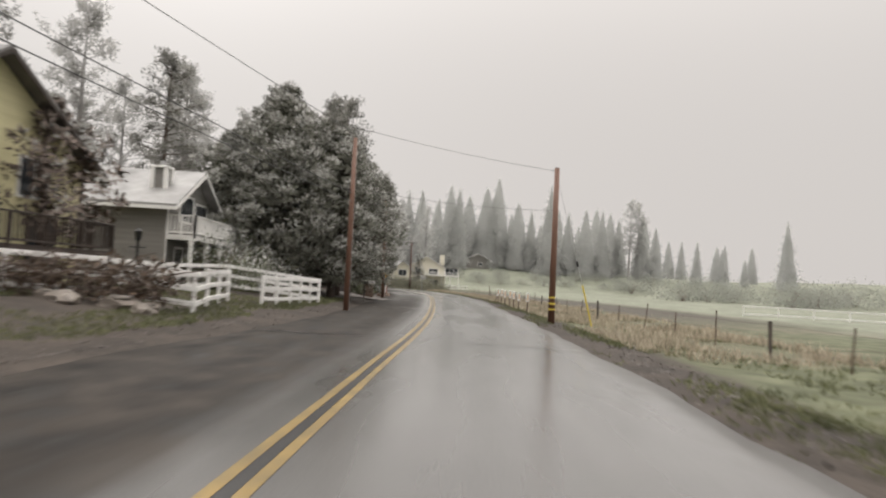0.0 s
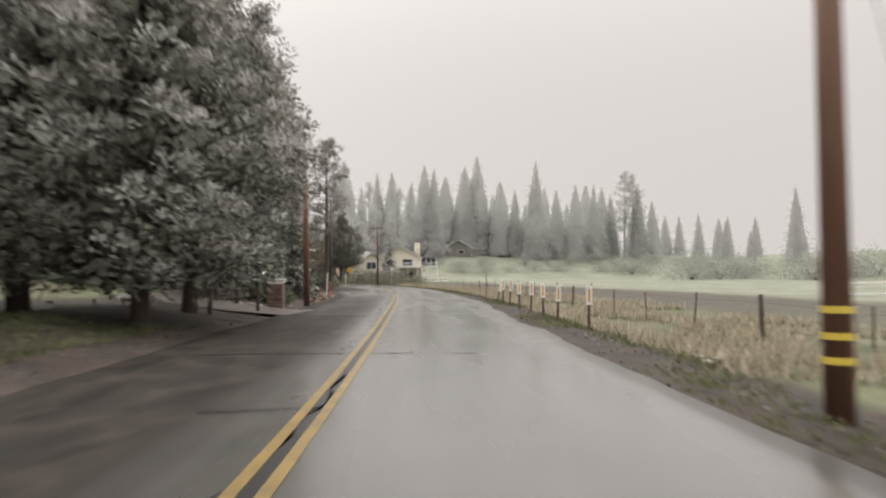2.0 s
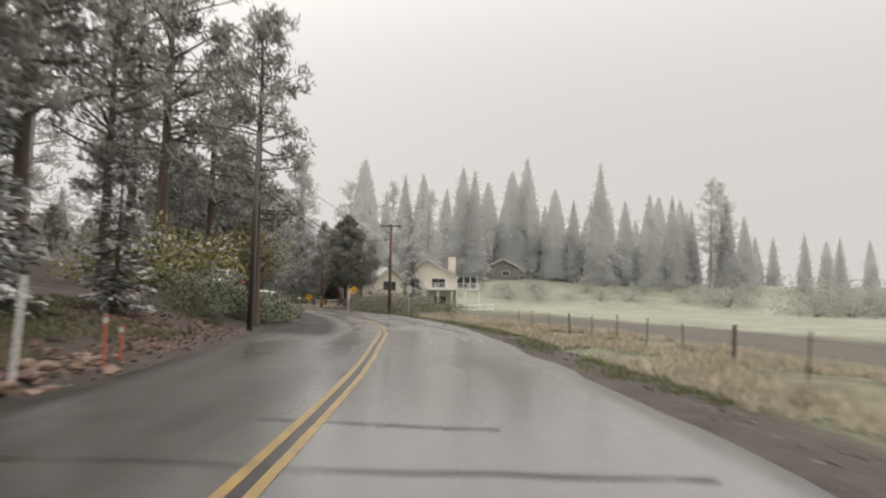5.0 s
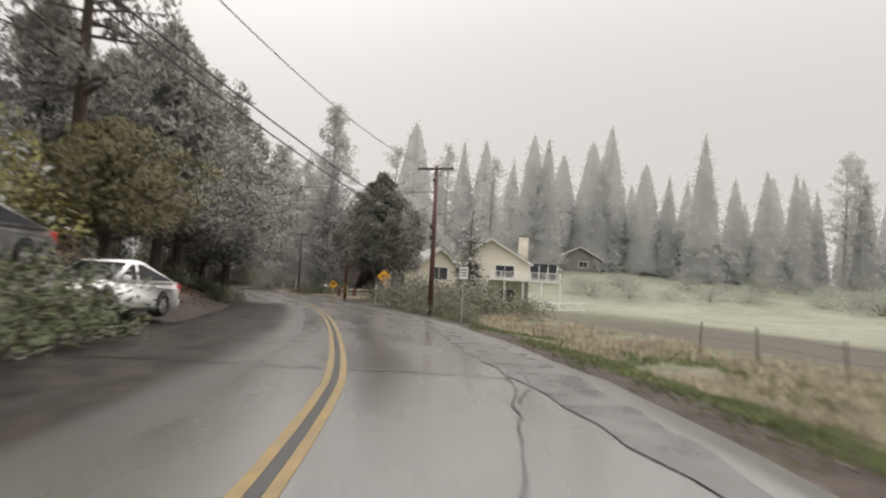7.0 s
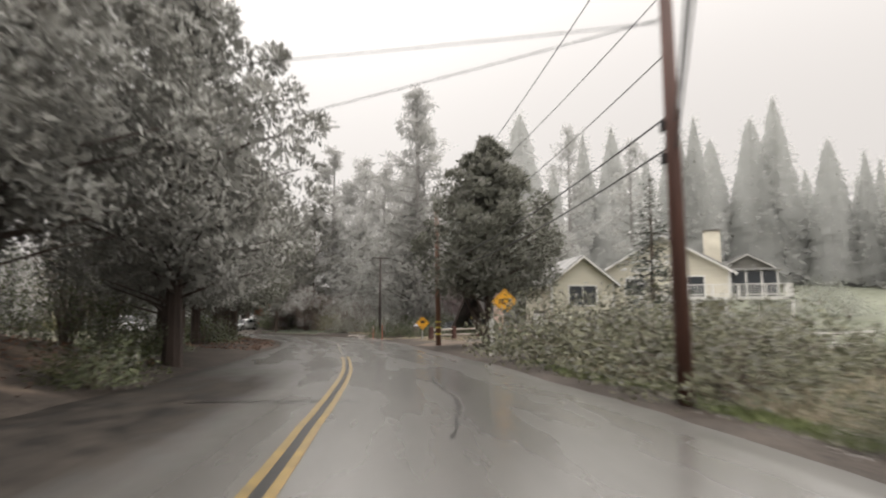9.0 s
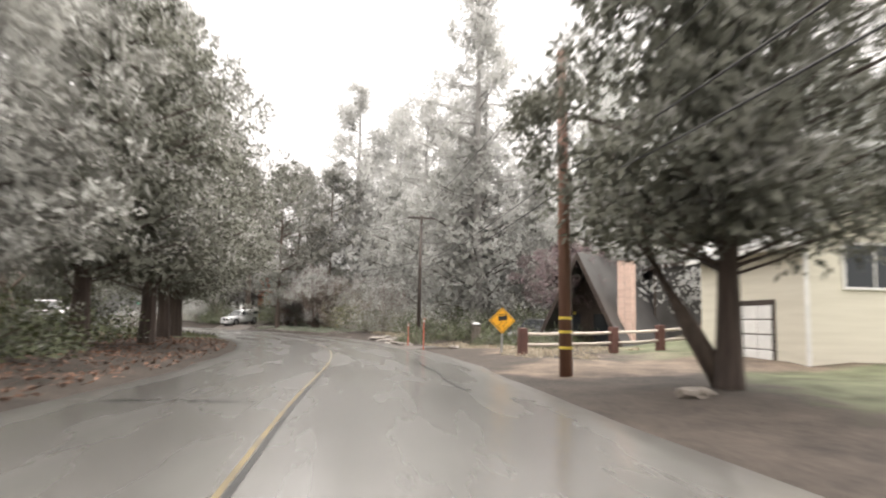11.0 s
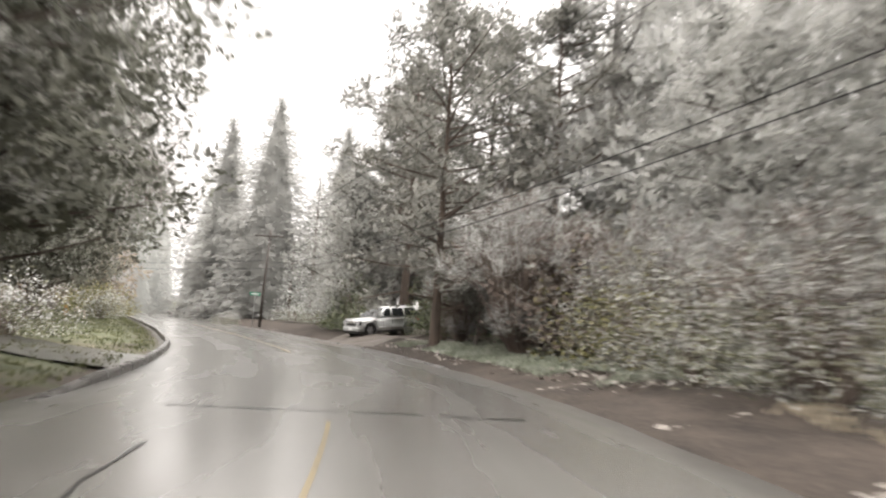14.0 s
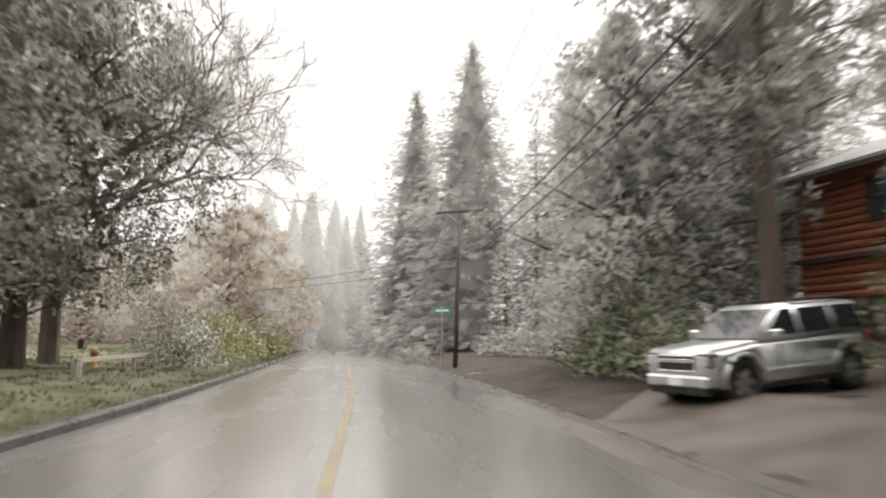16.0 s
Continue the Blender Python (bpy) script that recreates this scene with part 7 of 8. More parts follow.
smooth(part("box", prism([(-0.09, 1.0), (0.09, 1.0), (0.09, 1.12), (0.06, 1.2), (-0.06, 1.2), (-0.09, 1.12)], -0.24, 0.24), BLACKMETAL, t))
part("snow_cap", box((-0.07, -0.22, 1.2), (0.07, 0.22, 1.235), 0.015), SNOW, t)

t = thing("wooden_stump", "short dark timber stump at the foot of the pine", "post", (-42.0, 189.2, gz(-42.0, 189.2)))
part("stump", tube_data([(0, 0, -0.2), (0, 0, 0.2), (0.02, 0, 0.5)], [0.11, 0.10, 0.09], 9), POSTWOOD, t)
t = thing("white_board", "scrap of white board lying in the verge grass", "litter", (7.3, 34.1, gz(7.3, 34.1)), 25)
part("board", box((-0.32, -0.10, 0.05), (0.32, 0.10, 0.075), 0.006, turn=Matrix.Rotation(0.16, 4, "Y")), WHITEPAINT, t)

# cream house with deck, sunroom and chimney
gzc = gz(2.2, 155.5)
h4 = gabled("cream_house", "cream clapboard house with a snow-dusted roof and deck", 2.2, 155.0, -4, 8.4, 9, 5.0 - gzc, 7.45 - gzc, CREAM, SNOWROOF, 0.45, z=gzc)
window(h4, 1.6, 2.75, 2.0, 1.35, 0.0, 1)
window(h4, 1.9, 0.3, 1.7, 1.2, 0.0, 1)
window(h4, -1.9, 2.9, 1.2, 1.1, 0.0, 1)
smooth(part("chimney", box((2.9, 2.2, 4.4), (4.0, 3.0, 8.0 - gzc), 0.02), CREAMBRICK, h4))
part("chimney_cap", box((2.82, 2.12, 8.0 - gzc), (4.08, 3.08, 8.12 - gzc), 0.02), CONCRETE, h4)
deck(h4, -0.2, 7.6, -2.3, -0.02, 2.65, 0.8, WHITEPAINT, True, 0.6, 0.2)
sun_room = part("sunroom", box((4.3, 0.5, 2.6), (7.3, 3.4, 2.7), 0), WHITEPAINT, h4)
for k in range(4):
    part("sunroom_post", box((4.3 + k * 0.97, 0.45, 2.7), (4.4 + k * 0.97, 0.55, 4.5), 0), WHITEPAINT, sun_room)
part("sunroom_glass", box((4.35, 0.5, 2.75), (7.25, 0.52, 4.45), 0), WINDOW, sun_room)
part("sunroom_roof", box((4.1, 0.2, 4.5), (7.6, 3.6, 4.62), 0.01), SNOWROOF, sun_room)
part("sunroom_wall", box((4.3, 0.9, 2.7), (7.3, 3.4, 4.5), 0), CREAM, sun_room)
h4b = gabled("cream_wing", "low cream house wing with a white gable window", -3.3, 153.6, 20, 4.4, 7, 4.4 - gzc, 6.1 - gzc, CREAM, SNOWROOF, 0.4, z=gz(-3.3, 153.6))
window(h4b, 0.0, 2.3, 1.9, 1.3, 0.0, 1)
garage = part("garage_door", box((-2.24, 1.7, -0.3), (-2.2, 4.6, 1.95), 0.0), DARKWOOD, h4b, "white panelled garage door in a dark surround")
for k in range(4):
    for j in range(3):
        part("panel", box((-2.275, 1.85 + 0.9 * j, -0.2 + 0.5 * k), (-2.24, 2.71 + 0.9 * j, 0.26 + 0.5 * k), 0.015), WHITEPAINT, garage)
h5 = gabled("hillside_house", "small pale house on the far misty hillside", 61, 226, -10, 7, 8, 3.0, 5.0, CREAM, SHINGLE, 0.4)
window(h5, 1.4, 1.0, 1.4, 1.2, 0.0, 1)
window(h5, -1.4, 1.0, 1.4, 1.2, 0.0, 1)
h6 = gabled("hillside_house", "dark cabin among the far misty trees", 19, 209, 8, 8, 8, 2.6, 4.6, GREYWALL, SHINGLE, 0.5)
window(h6, 0.8, 0.8, 1.6, 1.0, 0.0, 1)

# dark A-frame with brick chimney
gza = gz(-12.6, 166.4)
h7 = thing("a_frame_house", "dark timber A-frame house with a tall pink brick chimney", "house", (-12.7, 166.2, gza), -24)
part("front_wall", prism([(-2.6, -0.3), (2.6, -0.3), (0, 4.75)], 0.3, 0.5), DARKWOOD, h7)
part("back_wall", prism([(-2.6, -0.3), (2.6, -0.3), (0, 4.75)], 7.8, 8.0), DARKWOOD, h7)
for s in (-1, 1):
    slope = part("roof", prism([(0, 4.85), (s * 3.0, -0.95), (s * 3.14, -0.87), (0, 5.1)], -1.2, 8.4), DARKSHINGLE, h7)
    part("barge_board", prism([(0, 4.7), (s * 2.95, -0.95), (s * 3.14, -0.87), (0, 5.12)], -1.26, -1.2), DARKWOOD, slope)
for x0 in (-1.25, 0.15):
    window(h7, x0 + 0.5, 0.25, 0.95, 1.7, 0.3, 0, DARKWOOD)
part("door", box((-0.6, 0.26, -0.1), (-0.05, 0.3, 1.95), 0.01), DARKWOOD, h7)
lamp = part("porch_lamp", tube_data([(-0.9, 0.18, 1.9), (-0.9, 0.18, 2.05)], 0.06, 8), GUYYELLOW, h7, "small yellow porch lamp")
stack = thing("brick_chimney", "tall tapering pink brick chimney against the dark roof", "chimney", (-10.75, 165.6, gz(-10.75, 165.6)), -20)
brick_stack(stack, 0, 0, -0.1, 4.5, 0.74, 0.6, PINKBRICK)
h8 = gabled("grey_outbuilding", "plain grey timber building behind the rail fence", -4.8, 170.5, 8, 9, 7, 3.6, 4.4, DARKSHINGLE, DARKSHINGLE, 0.3, trim=DARKWOOD)
window(h8, -1.2, 1.4, 0.9, 0.8, 0.0, 0, DARKWOOD)
h9 = gabled("white_house", "white clapboard house half hidden by the pine", -0.6, 163.5, -30, 7, 7, 3.4, 5.4, WHITEPAINT, SNOWROOF, 0.5)
window(h9, -1.6, 2.0, 1.0, 1.2, 0.0, 1)
window(h9, 1.4, 1.0, 1.2, 1.3, 0.0, 1)

# red-brown log house beside the parked car
gzl = gz(-48, 201)
h10 = gabled("log_house", "red-brown log house with a snow-laden roof", -53.4, 207.2, -110, 8.0, 6.2, 6.5 - gzl, 8.1 - gzl, REDWALL, SNOWROOF, 0.8, z=gzl, trim=DARKWOOD)
window(h10, 0.2, 2.6, 1.5, 1.2, 0.0, 1, DARKWOOD)
for yy in (3.1, 5.0):
    window(h10, yy, 4.75 - gzl, 1.3, 1.1, 0.0, 1, DARKWOOD, "right", 4.13)
for k in range(int((6.25 - 2.6) / 0.23)):
    part("log", tube_data([(4.0, -0.1, 2.75 - gzl + 0.23 * k), (4.0, 6.3, 2.75 - gzl + 0.23 * k)], 0.122, 8), REDWALL, h10)
part("sill_beam", box((3.9, -0.2, 3.72 - gzl), (4.3, 6.4, 3.86 - gzl), 0.01), DARKWOOD, h10, "dark beam across the logs")
part("foundation", box((3.9, -0.05, -0.4), (4.06, 6.25, 2.62 - gzl), 0.01), DARKWOOD, h10, "dark boarded foundation")

# rail fence with dark red posts by the A-frame
rail = thing("log_rail_fence", "log rail fence with dark red square posts", "fence", (-14.4, 155.1, gz(-14.4, 155.1)))
base = Vector((-14.4, 155.1, gz(-14.4, 155.1)))
pts = [(-14.4, 155.1), (-12.9, 156.2), (-11.2, 157.5), (-9.4, 158.9), (-7.5, 160.3), (-5.6, 161.7)]
for k, (x, y) in enumerate(pts):
    p = Vector((x, y, gz(x, y))) - base
    part("post", box((-0.15, -0.15, -0.2), (0.15, 0.15, 1.0), 0.02, turn=Matrix.Translation(p) @ Matrix.Rotation(0.65, 4, "Z")), REDWOOD, rail)
    if k:
        q = Vector((*pts[k - 1], gz(*pts[k - 1]))) - base
        for h in (0.38, 0.78):
            part("rail", tube_data([q + Vector((0, 0, h)), (p + q) / 2 + Vector((0, 0, h - 0.02)), p + Vector((0, 0, h))], 0.06, 7), LOGWOOD, rail)


# vehicles
def car(name, label, x, y, turn, paint, L=4.6, W=1.82, H=1.48, suv=False, z=None, pitch=0.0, dark_roof=False):
    g = gz(x, y) if z is None else z
    t = thing(name, label, "car", (x, y, g), turn)
    t.matrix_basis = Matrix.Translation((x, y, g)) @ Matrix.Rotation(radians(turn), 4, "Z") @ Matrix.Rotation(radians(pitch), 4, "Y")
    h = L / 2
    r = 0.39 if suv else 0.32
    belt = 0.64 * H if suv else 0.62 * H
    nose = 0.59 * H if suv else 0.47 * H
    fw, rw = h - (0.17 * L if suv else 0.20 * L), -h + (0.185 * L if suv else 0.21 * L)
    low = 0.27 if suv else 0.18
    side = [(h - 0.04, low + 0.12), (h, low + 0.3), (h - 0.02, nose - 0.10), (h - 0.14, nose), (0.215 * L + 0.03, belt), (-h + 0.06, belt + 0.02), (-h, belt - 0.18), (-h + 0.02, low + 0.2), (-h + 0.10, low)]
    bottom = []
    for cx in (rw, fw):
        bottom += [(cx + (r + 0.07) * math.cos(a), r - 0.02 + (r + 0.07) * math.sin(a)) for a in np.linspace(math.pi - 0.25, 0.25, 9)]
    side = side + [(rw - r - 0.12, low)] + bottom[:9] + [(rw + r + 0.12, low), (fw - r - 0.12, low)] + bottom[9:] + [(fw + r + 0.1, low + 0.02)]
    bm = prism(side, -W / 2, W / 2)
    for v in bm.verts:
        k = max(0.0, (abs(v.co.x) - 0.30 * L) / (0.2 * L))
        v.co.y *= 1 - 0.12 * k * k
        if v.co.z > nose:
            v.co.y *= 0.965
    caps = [f for f in bm.faces if abs(f.normal.y) > 0.9]
    edges = [e for f in caps for e in f.edges if max(v.co.z for v in e.verts) > low + 0.15]
    bmesh.ops.bevel(bm, geom=list(set(edges)), offset=0.07, segments=3, affect="EDGES")
    body = smooth(part("body", bm, paint, t))
    a0, a1 = (0.225 * L, 0.07 * L) if suv else (0.21 * L, 0.04 * L)
    b0, b1 = (-h + 0.07, -h + 0.28) if suv else (-h + 0.06 * L, -h + 0.38 * L)
    roofline = [(a0, belt - 0.01), (a1, H - 0.05), (a1 - 0.25, H), (b1 + 0.25, H), (b1, H - 0.05), (b0, belt)]
    bm = prism(roofline, -W / 2 + 0.06, W / 2 - 0.06)

    def inward(zz):
        return 1 - 0.17 * max(0.0, (zz - belt) / (H - belt))
    for v in bm.verts:
        v.co.y *= inward(v.co.z)
    caps = [f for f in bm.faces if abs(f.normal.y) > 0.7]
    bmesh.ops.bevel(bm, geom=list({e for f in caps for e in f.edges if min(v.co.z for v in e.verts) > belt}), offset=0.05, segments=2, affect="EDGES")
    smooth(part("cabin", bm, paint, t))

    def pane(name, quad, s):
        vs = []
        for px, pz in quad:
            yy = s * ((W / 2 - 0.06) * inward(pz) + 0.008)
            vs.append((px, yy, pz))
        n = len(vs)
        vs += [(p[0], p[1] - s * 0.006, p[2]) for p in vs]
        fs = [tuple(range(n)), tuple(range(2 * n - 1, n - 1, -1))] + [(i, (i + 1) % n, n + (i + 1) % n, n + i) for i in range(n)]
        part(name, (vs, [], fs), CARGLASS, t, "dark tinted glass")
    zb, zt = belt + 0.05, H - 0.10
    cut = [a0 - 0.14, (a0 + b0) / 2 + 0.12 * L, (a0 + b0) / 2 - 0.10 * L, b0 + 0.12]

    def at_top(v, edge0, edge1):
        return v
    f_top, r_top = a1 - 0.05, b1 + 0.06
    mid = cut[1] - 0.25 * 0 - (0.06 if suv else 0.10)
    for s in (-1, 1):
        pane("side_window", [(a0 - 0.20, zb), (f_top, zt), (mid + 0.05, zt), (mid + 0.05, zb)], s)
        if suv:
            m2 = mid - 0.20 * L
            pane("side_window", [(mid - 0.06, zb), (mid - 0.06, zt), (m2, zt), (m2 - 0.04, zb)], s)
            pane("rear_side_window", [(m2 - 0.16, zb), (m2 - 0.13, zt), (r_top, zt), (b0 + 0.14, zb)], s)
        else:
            pane("side_window", [(mid - 0.05, zb), (mid - 0.05, zt), (r_top + 0.1, zt), (b0 + 0.30, zb)], s)
        y = s * (W / 2 - 0.02)
        part("mirror", box((a0 - 0.34, min(y, y + s * 0.2), belt + 0.02), (a0 - 0.20, max(y, y + s * 0.2), belt + 0.17), 0.03), paint, t)
        for px in (mid + 0.10, mid - 0.20 * L + 0.06):
            part("door_handle", box((px, min(y, y + s * 0.03) - 0.005, belt - 0.12), (px + 0.18, max(y, y + s * 0.03), belt - 0.08), 0.008), paint, t)
        part("sill", box((rw + r + 0.12, min(s * (W / 2 - 0.06), s * (W / 2 + 0.005)), low - 0.03), (fw - r - 0.12, max(s * (W / 2 - 0.06), s * (W / 2 + 0.005)), low + 0.08), 0.01), BLACKTRIM, t)
        part("headlamp", box((h - 0.34, min(s * W * 0.26, s * W * 0.445), nose - 0.28 if suv else nose - 0.17), (h - 0.005, max(s * W * 0.26, s * W * 0.445), nose - 0.08 if suv else nose - 0.06), 0.03), LENS, t, "clear headlamp")
        part("tail_lamp", box((-h - 0.005, min(s * W * 0.33, s * W * 0.44), belt - 0.30), (-h + 0.2, max(s * W * 0.33, s * W * 0.44), belt - 0.03), 0.02), TAIL, t, "red tail lamp")
        if suv:
            part("roof_rail", tube_data([(a1 - 0.4, s * W * 0.36, H + 0.0), (a1 - 0.5, s * W * 0.36, H + 0.06), (b1 + 0.3, s * W * 0.36, H + 0.06), (b1 + 0.2, s * W * 0.36, H)], 0.02, 6), BLACKTRIM, t)
    for nm, (p, q) in (("windscreen", ((a0, belt + 0.03), (a1 + 0.03, H - 0.08))), ("rear_window", ((b0, belt + 0.06), (b1 - 0.03, H - 0.09)))):
        s = 1 if nm == "windscreen" else -1
        vs = [(p[0] + 0.014 * s, -W * 0.42, p[1]), (p[0] + 0.014 * s, W * 0.42, p[1]), (q[0] + 0.014 * s, W * 0.36, q[1]), (q[0] + 0.014 * s, -W * 0.36, q[1])]
        vs += [(a - 0.01 * s, b, c) for a, b, c in vs]
        part(nm, (vs, [], [(0, 1, 2, 3), (7, 6, 5, 4), (0, 4, 5, 1), (1, 5, 6, 2), (2, 6, 7, 3), (3, 7, 4, 0)]), CARGLASS, t, "dark tinted glass")
    part("grille", box((h - 0.05, -W * 0.25, nose - (0.34 if suv else 0.27)), (h + 0.006, W * 0.25, nose - 0.10), 0.01), BLACKTRIM, t, "black grille")
    part("grille_bar", box((h, -W * 0.24, nose - 0.215), (h + 0.014, W * 0.24, nose - 0.15), 0.004), CHROME if suv else paint, t)
    if suv:
        # door seams, flared arches, chrome surround, dark lower bumper and fog lamps
        for s in (-1, 1):
            ys = s * (W / 2 - 0.004)
            for px in (a0 - 0.42, mid - 0.005, mid - 0.20 * L - 0.05):
                part("door_seam", box((px - 0.006, min(ys, ys + s * 0.008), low + 0.1), (px + 0.006, max(ys, ys + s * 0.008), belt - 0.03), 0), BLACKTRIM, t)
            part("side_moulding", box((rw + r + 0.14, min(ys, ys + s * 0.03), low + 0.22), (fw - r - 0.14, max(ys, ys + s * 0.03), low + 0.29), 0.01), paint, t)
            for cx in (rw, fw):
                arc = [(cx + (r + 0.095) * math.cos(q), s * (W / 2 - 0.03), r - 0.02 + (r + 0.095) * math.sin(q)) for q in np.linspace(-0.1, math.pi + 0.1, 13)]
                smooth(part("wheel_flare", tube_data(arc, 0.05, 6), paint, t))
            part("lamp_housing", box((h - 0.30, min(s * W * 0.25, s * W * 0.455), nose - 0.30), (h - 0.015, max(s * W * 0.25, s * W * 0.455), nose - 0.06), 0.02), BLACKTRIM, t)
            part("fog_lamp", tube_data([(h + 0.03, s * W * 0.34, low + 0.13), (h + 0.056, s * W * 0.34, low + 0.13)], 0.05, 10), LENS, t)
        for zz in (nose - 0.36, nose - 0.10):
            part("grille_surround", box((h - 0.03, -W * 0.26, zz - 0.015), (h + 0.012, W * 0.26, zz + 0.015), 0.005), CHROME, t, "chrome grille surround")
        part("air_dam", box((h - 0.1, -W * 0.40, low - 0.06), (h + 0.02, W * 0.40, low + 0.06), 0.02), BLACKTRIM, t)
    part("bumper", box((h - 0.12, -W * 0.43, low + 0.06), (h + 0.05, W * 0.43, low + 0.27), 0.04), paint, t)
    part("bumper", box((-h - 0.05, -W * 0.43, low + 0.06), (-h + 0.12, W * 0.43, low + 0.27), 0.04), paint, t)
    part("number_plate", box((h + 0.05, -0.15, low + 0.10), (h + 0.058, 0.15, low + 0.22), 0), SIGNWHITE, t, "pale plate with plain bar")
    for cx in (rw, fw):
        for s in (-1, 1):
            yo = s * (W / 2 - 0.02)
            yi = yo - s * 0.22
            bm = bmesh.new()
            wheel = thing_part("wheel", t)
            wheel.location = (cx, 0, r - 0.01)
            prof = [(r * 0.62, 0.0), (r * 0.92, 0.0), (r, 0.04), (r, 0.18), (r * 0.92, 0.22), (r * 0.62, 0.22)]
            vs, fs, m = [], [], len(prof)
            for k in range(22):
                a = 2 * math.pi * k / 22
                vs += [(pr * math.cos(a), yo - s * py, pr * math.sin(a)) for pr, py in prof]
            for k in range(22):
                for j in range(m):
                    fs.append((k * m + j, k * m + (j + 1) % m, ((k + 1) % 22) * m + (j + 1) % m, ((k + 1) % 22) * m + j))
            smooth(part("tyre", (vs, [], fs), RUBBER, wheel))
            part("hub", tube_data([(0, yo - s * 0.06, 0), (0, yo - s * 0.02, 0)], [r * 0.2, r * 0.16], 12), ALLOY, wheel)
            part("brake_disc", tube_data([(0, yo - s * 0.16, 0), (0, yo - s * 0.12, 0)], [r * 0.62, r * 0.62], 16), BLACKTRIM, wheel)
            for k in range(6):
                a = k * math.pi / 3
                part("spoke", box((0.05, -0.03, -0.045), (r * 0.64, 0.01, 0.045), 0.008, turn=Matrix.Translation((0, yo - s * 0.04, 0)) @ Matrix.Rotation(-a, 4, "Y")), ALLOY, wheel)
            part("rim", tube_data([(0, yo - s * 0.02, 0), (0, yo - s * 0.10, 0)], [r * 0.66, r * 0.6], 20, False), ALLOY, wheel)
            part("wheel_arch", tube_data([(cx, yo - s * 0.08, r), (cx, yi - s * 0.1, r)], r + 0.05, 18), BLACKTRIM, t)
            bm.free()
    return t


def thing_part(name, parent):
    ob = new(name)
    ob.empty_display_size = 0.1
    ob.parent = parent
    return ob


car("silver_suv", "silver full-size SUV parked nose-out on the driveway", -51.7, 194.85, -102, SILVERPAINT, 4.3, 1.68, 1.64, True, z=0.44, pitch=5)
car("white_car", "white hatchback parked on the dirt bank", -7.9, 98.6, -94, WHITECAR, 4.5, 1.78, 1.47, False)
car("grey_car", "grey car parked up the bank behind the hedge", -9.7, 95.3, -97, GREYCAR, 4.6, 1.8, 1.5, False)
car("dark_suv", "black SUV with a snowy bonnet parked behind shrubs", -15.9, 170.8, -112, DARKCAR, 4.5, 1.8, 1.72, True)
car("white_suv", "white boxy SUV parked below the cottage deck", -7.5, 65.2, -72, WHITECAR, 3.9, 1.65, 1.65, True)
car("grey_suv", "dark grey SUV parked nose-out under the trees", -38.3, 195.6, -118, GREYCAR, 4.6, 1.85, 1.75, True)
t = car("white_van", "white vehicle parked behind the cedar trunks", -50.5, 168.5, -30, WHITECAR, 4.8, 1.9, 1.9, True)


def slush(x, y, L, w, turn, seed):
    """Broken scraps of wet snow lying close together on the ground."""
    rng = np.random.default_rng(seed)
    a0 = radians(turn)
    vs, fs, z0 = [], [], gz(x, y)
    for _ in range(34):
        px, py = L * rng.normal(0, 0.45), w * rng.normal(0, 0.5)
        cx, cy = px * math.cos(a0) - py * math.sin(a0), px * math.sin(a0) + py * math.cos(a0)
        size, n, base = rng.uniform(0.03, 0.16) * min(1.0, 0.4 + w), 11, len(vs)
        vs.append((cx, cy, gz(x + cx, y + cy) - z0 + 0.05 * size + 0.02))
        for k in range(n):
            q = size * rng.uniform(0.5, 1.25)
            sx, sy = cx + 1.6 * q * math.cos(6.283 * k / n + a0), cy + q * math.sin(6.283 * k / n + a0)
            vs.append((sx, sy, gz(x + sx, y + sy) - z0 - 0.01))
        fs += [(base, base + k + 1, base + (k + 1) % n + 1) for k in range(n)]
    ob = new("snow_patch", mesh_of("snow_patch", (vs, [], fs), SLUSH))
    ob.location = (x, y, z0 + 0.015)
    tagged(smooth(ob), "scattered scraps of wet slushy snow on the verge", "snow", kind="stuff")


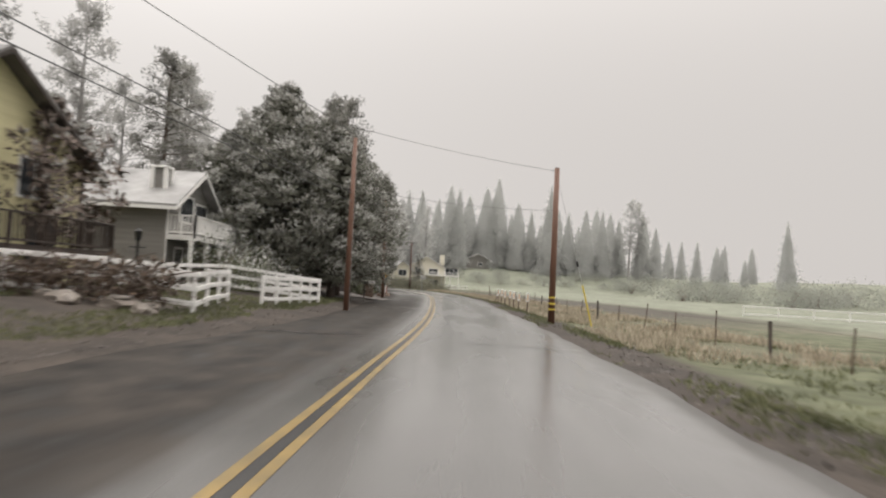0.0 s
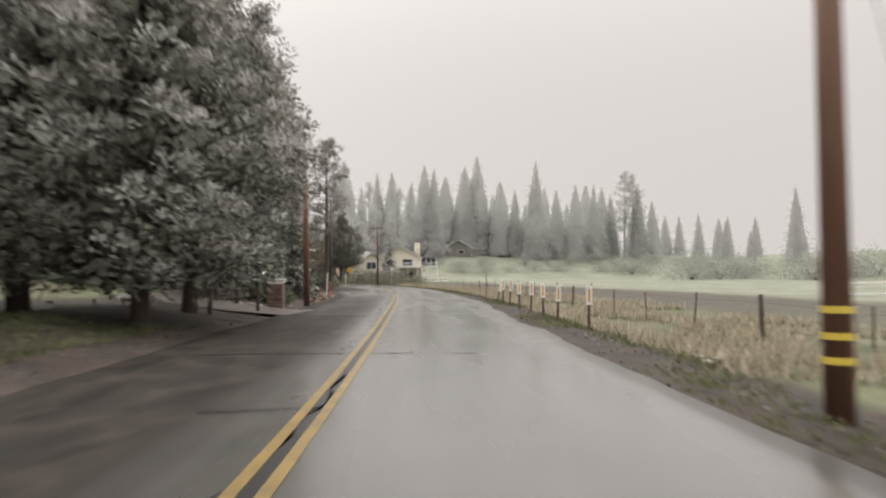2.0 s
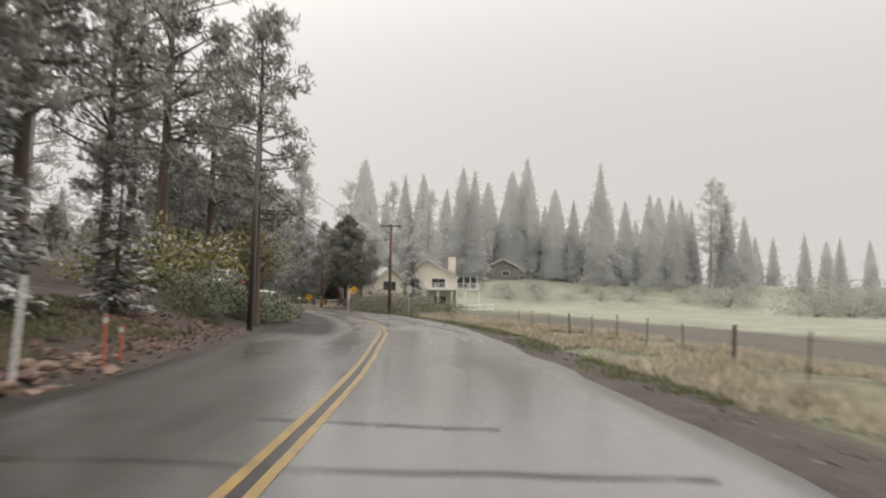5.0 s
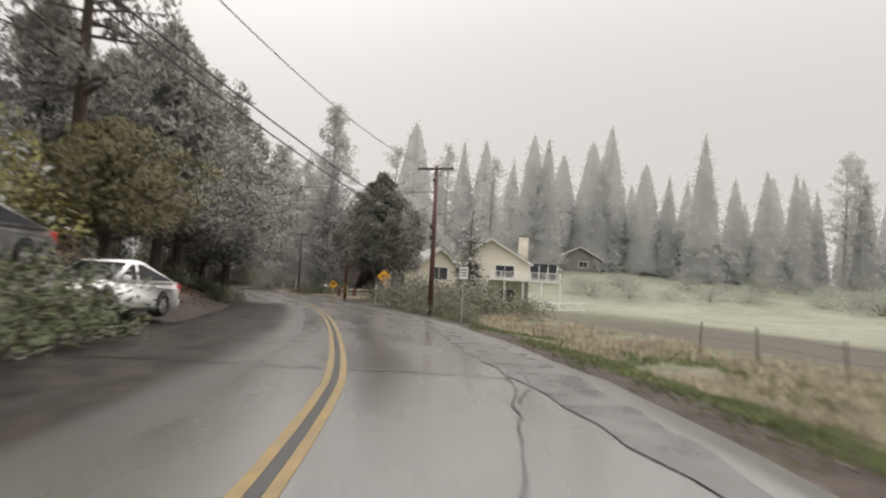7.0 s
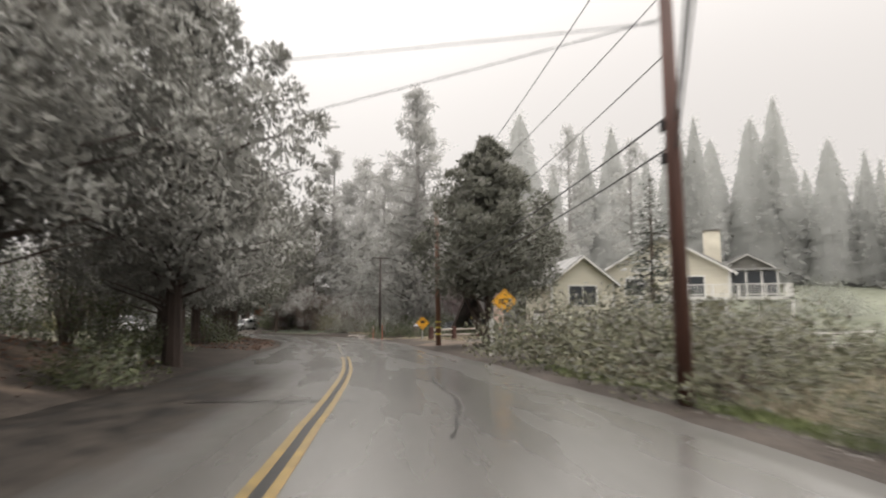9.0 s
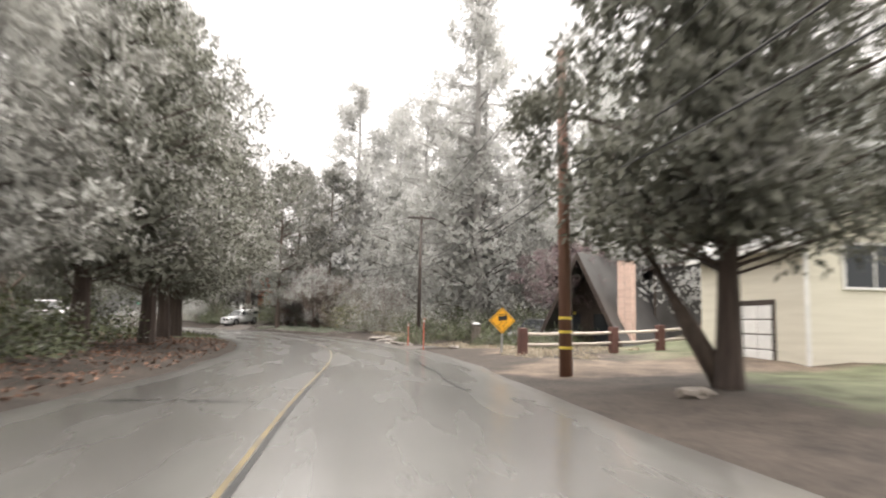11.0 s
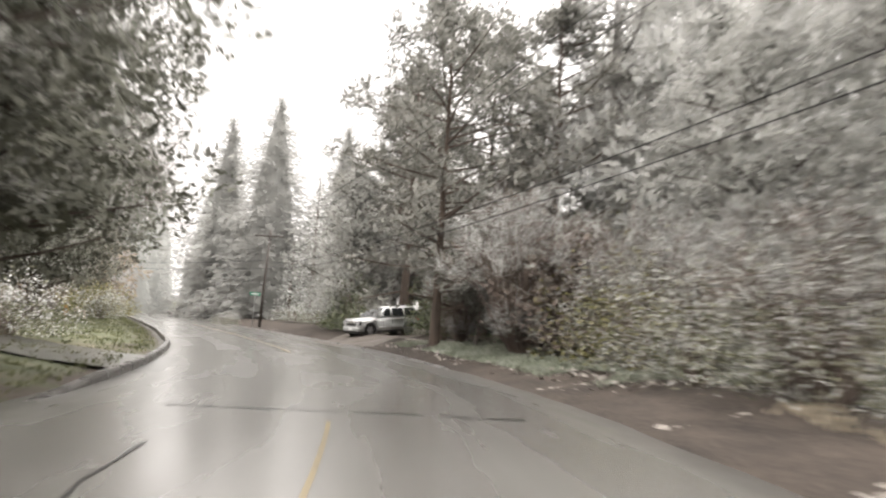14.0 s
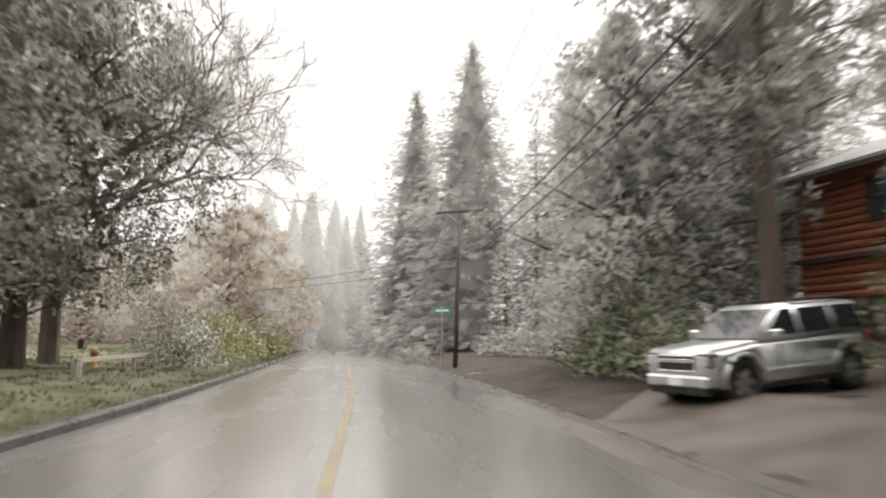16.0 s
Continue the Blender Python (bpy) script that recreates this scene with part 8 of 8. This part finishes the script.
for k, (x, y, L, w, a) in enumerate(((-5.2, 51.2, 1.6, 0.4, 20), (-8.2, 48.6, 1.8, 0.5, -20), (-30.4, 174.8, 1.6, 0.15, 45), (-34.0, 178.6, 1.6, 0.12, 40), (-43.0, 188.6, 1.2, 0.15, 30), (-24.4, 168.6, 2.2, 0.5, 56), (-26.0, 170.8, 1.8, 0.4, 56), (-33.8, 149.8, 2.0, 0.6, 60), (-24.0, 168.0, 2.0, 0.35, 56), (-9.0, 113, 1.0, 0.3, 60), (-12.0, 122.0, 1.2, 0.3, 70), (-14.2, 138.6, 1.6, 0.35, 60), (7.1, 33.6, 0.3, 0.12, 30), (-27.0, 172.6, 1.4, 0.4, 50), (-66.5, 199.2, 1.4, 0.2, 28), (-46.2, 191.6, 1.2, 0.8, 30), (-44.2, 190.4, 1.2, 0.7, 30), (-42.6, 188.8, 1.4, 0.7, 30), (-45.6, 193.2, 1.0, 0.7, 30), (-34.2, 184.4, 1.6, 0.7, 40), (-31.6, 181.2, 1.4, 0.5, 40))):
    slush(x, y, L, w, a, k)

# driveways
def apron(name, line, half, label, mat=DRIVE):
    p = smooth_line(line, 1.0)
    t = np.gradient(p, axis=0)
    t /= np.linalg.norm(t, axis=1)[:, None]
    s = np.c_[-t[:, 1], t[:, 0]]
    cols = np.linspace(-1, 1, 5)
    vs = []
    for i in range(len(p)):
        for c in cols:
            q = p[i] + s[i] * half * c
            d, k = plan(q[0], q[1])
            off = max(float(d[0] - WIDE_L[k[0]]), float(-d[0] - WIDE_R[k[0]]))
            zz = gz(q[0], q[1]) + 0.05 if off > 0.5 else -0.012
            vs.append((q[0], q[1], zz))
    m = len(cols)
    fs = [(i * m + k, i * m + k + 1, (i + 1) * m + k + 1, (i + 1) * m + k) for i in range(len(p) - 1) for k in range(m - 1)]
    tagged(smooth(new(name, mesh_of(name, (vs, [], fs), mat))), label, "driveway", kind="structure")


apron("driveway", [(-2.0, 47.5), (-5.0, 48.2), (-8.0, 50.5), (-8.4, 56.0), (-7.8, 66)], 1.9, "wet earth driveway climbing to the cottage")
apron("driveway", [(-49.5, 188.0), (-50.4, 191), (-51.8, 195.5), (-53.0, 199.5)], 2.4, "wet brown driveway under the parked car")
apron("driveway", [(-22.4, 161.8), (-20.2, 164.4), (-17.8, 167.5), (-15.4, 172.5)], 1.7, "dark wet driveway beside the stone pillar")
apron("driveway", [(-37.0, 176.8), (-42.5, 174.2), (-48, 170)], 2.2, "wet asphalt side drive past the cedars", ASPHALT)
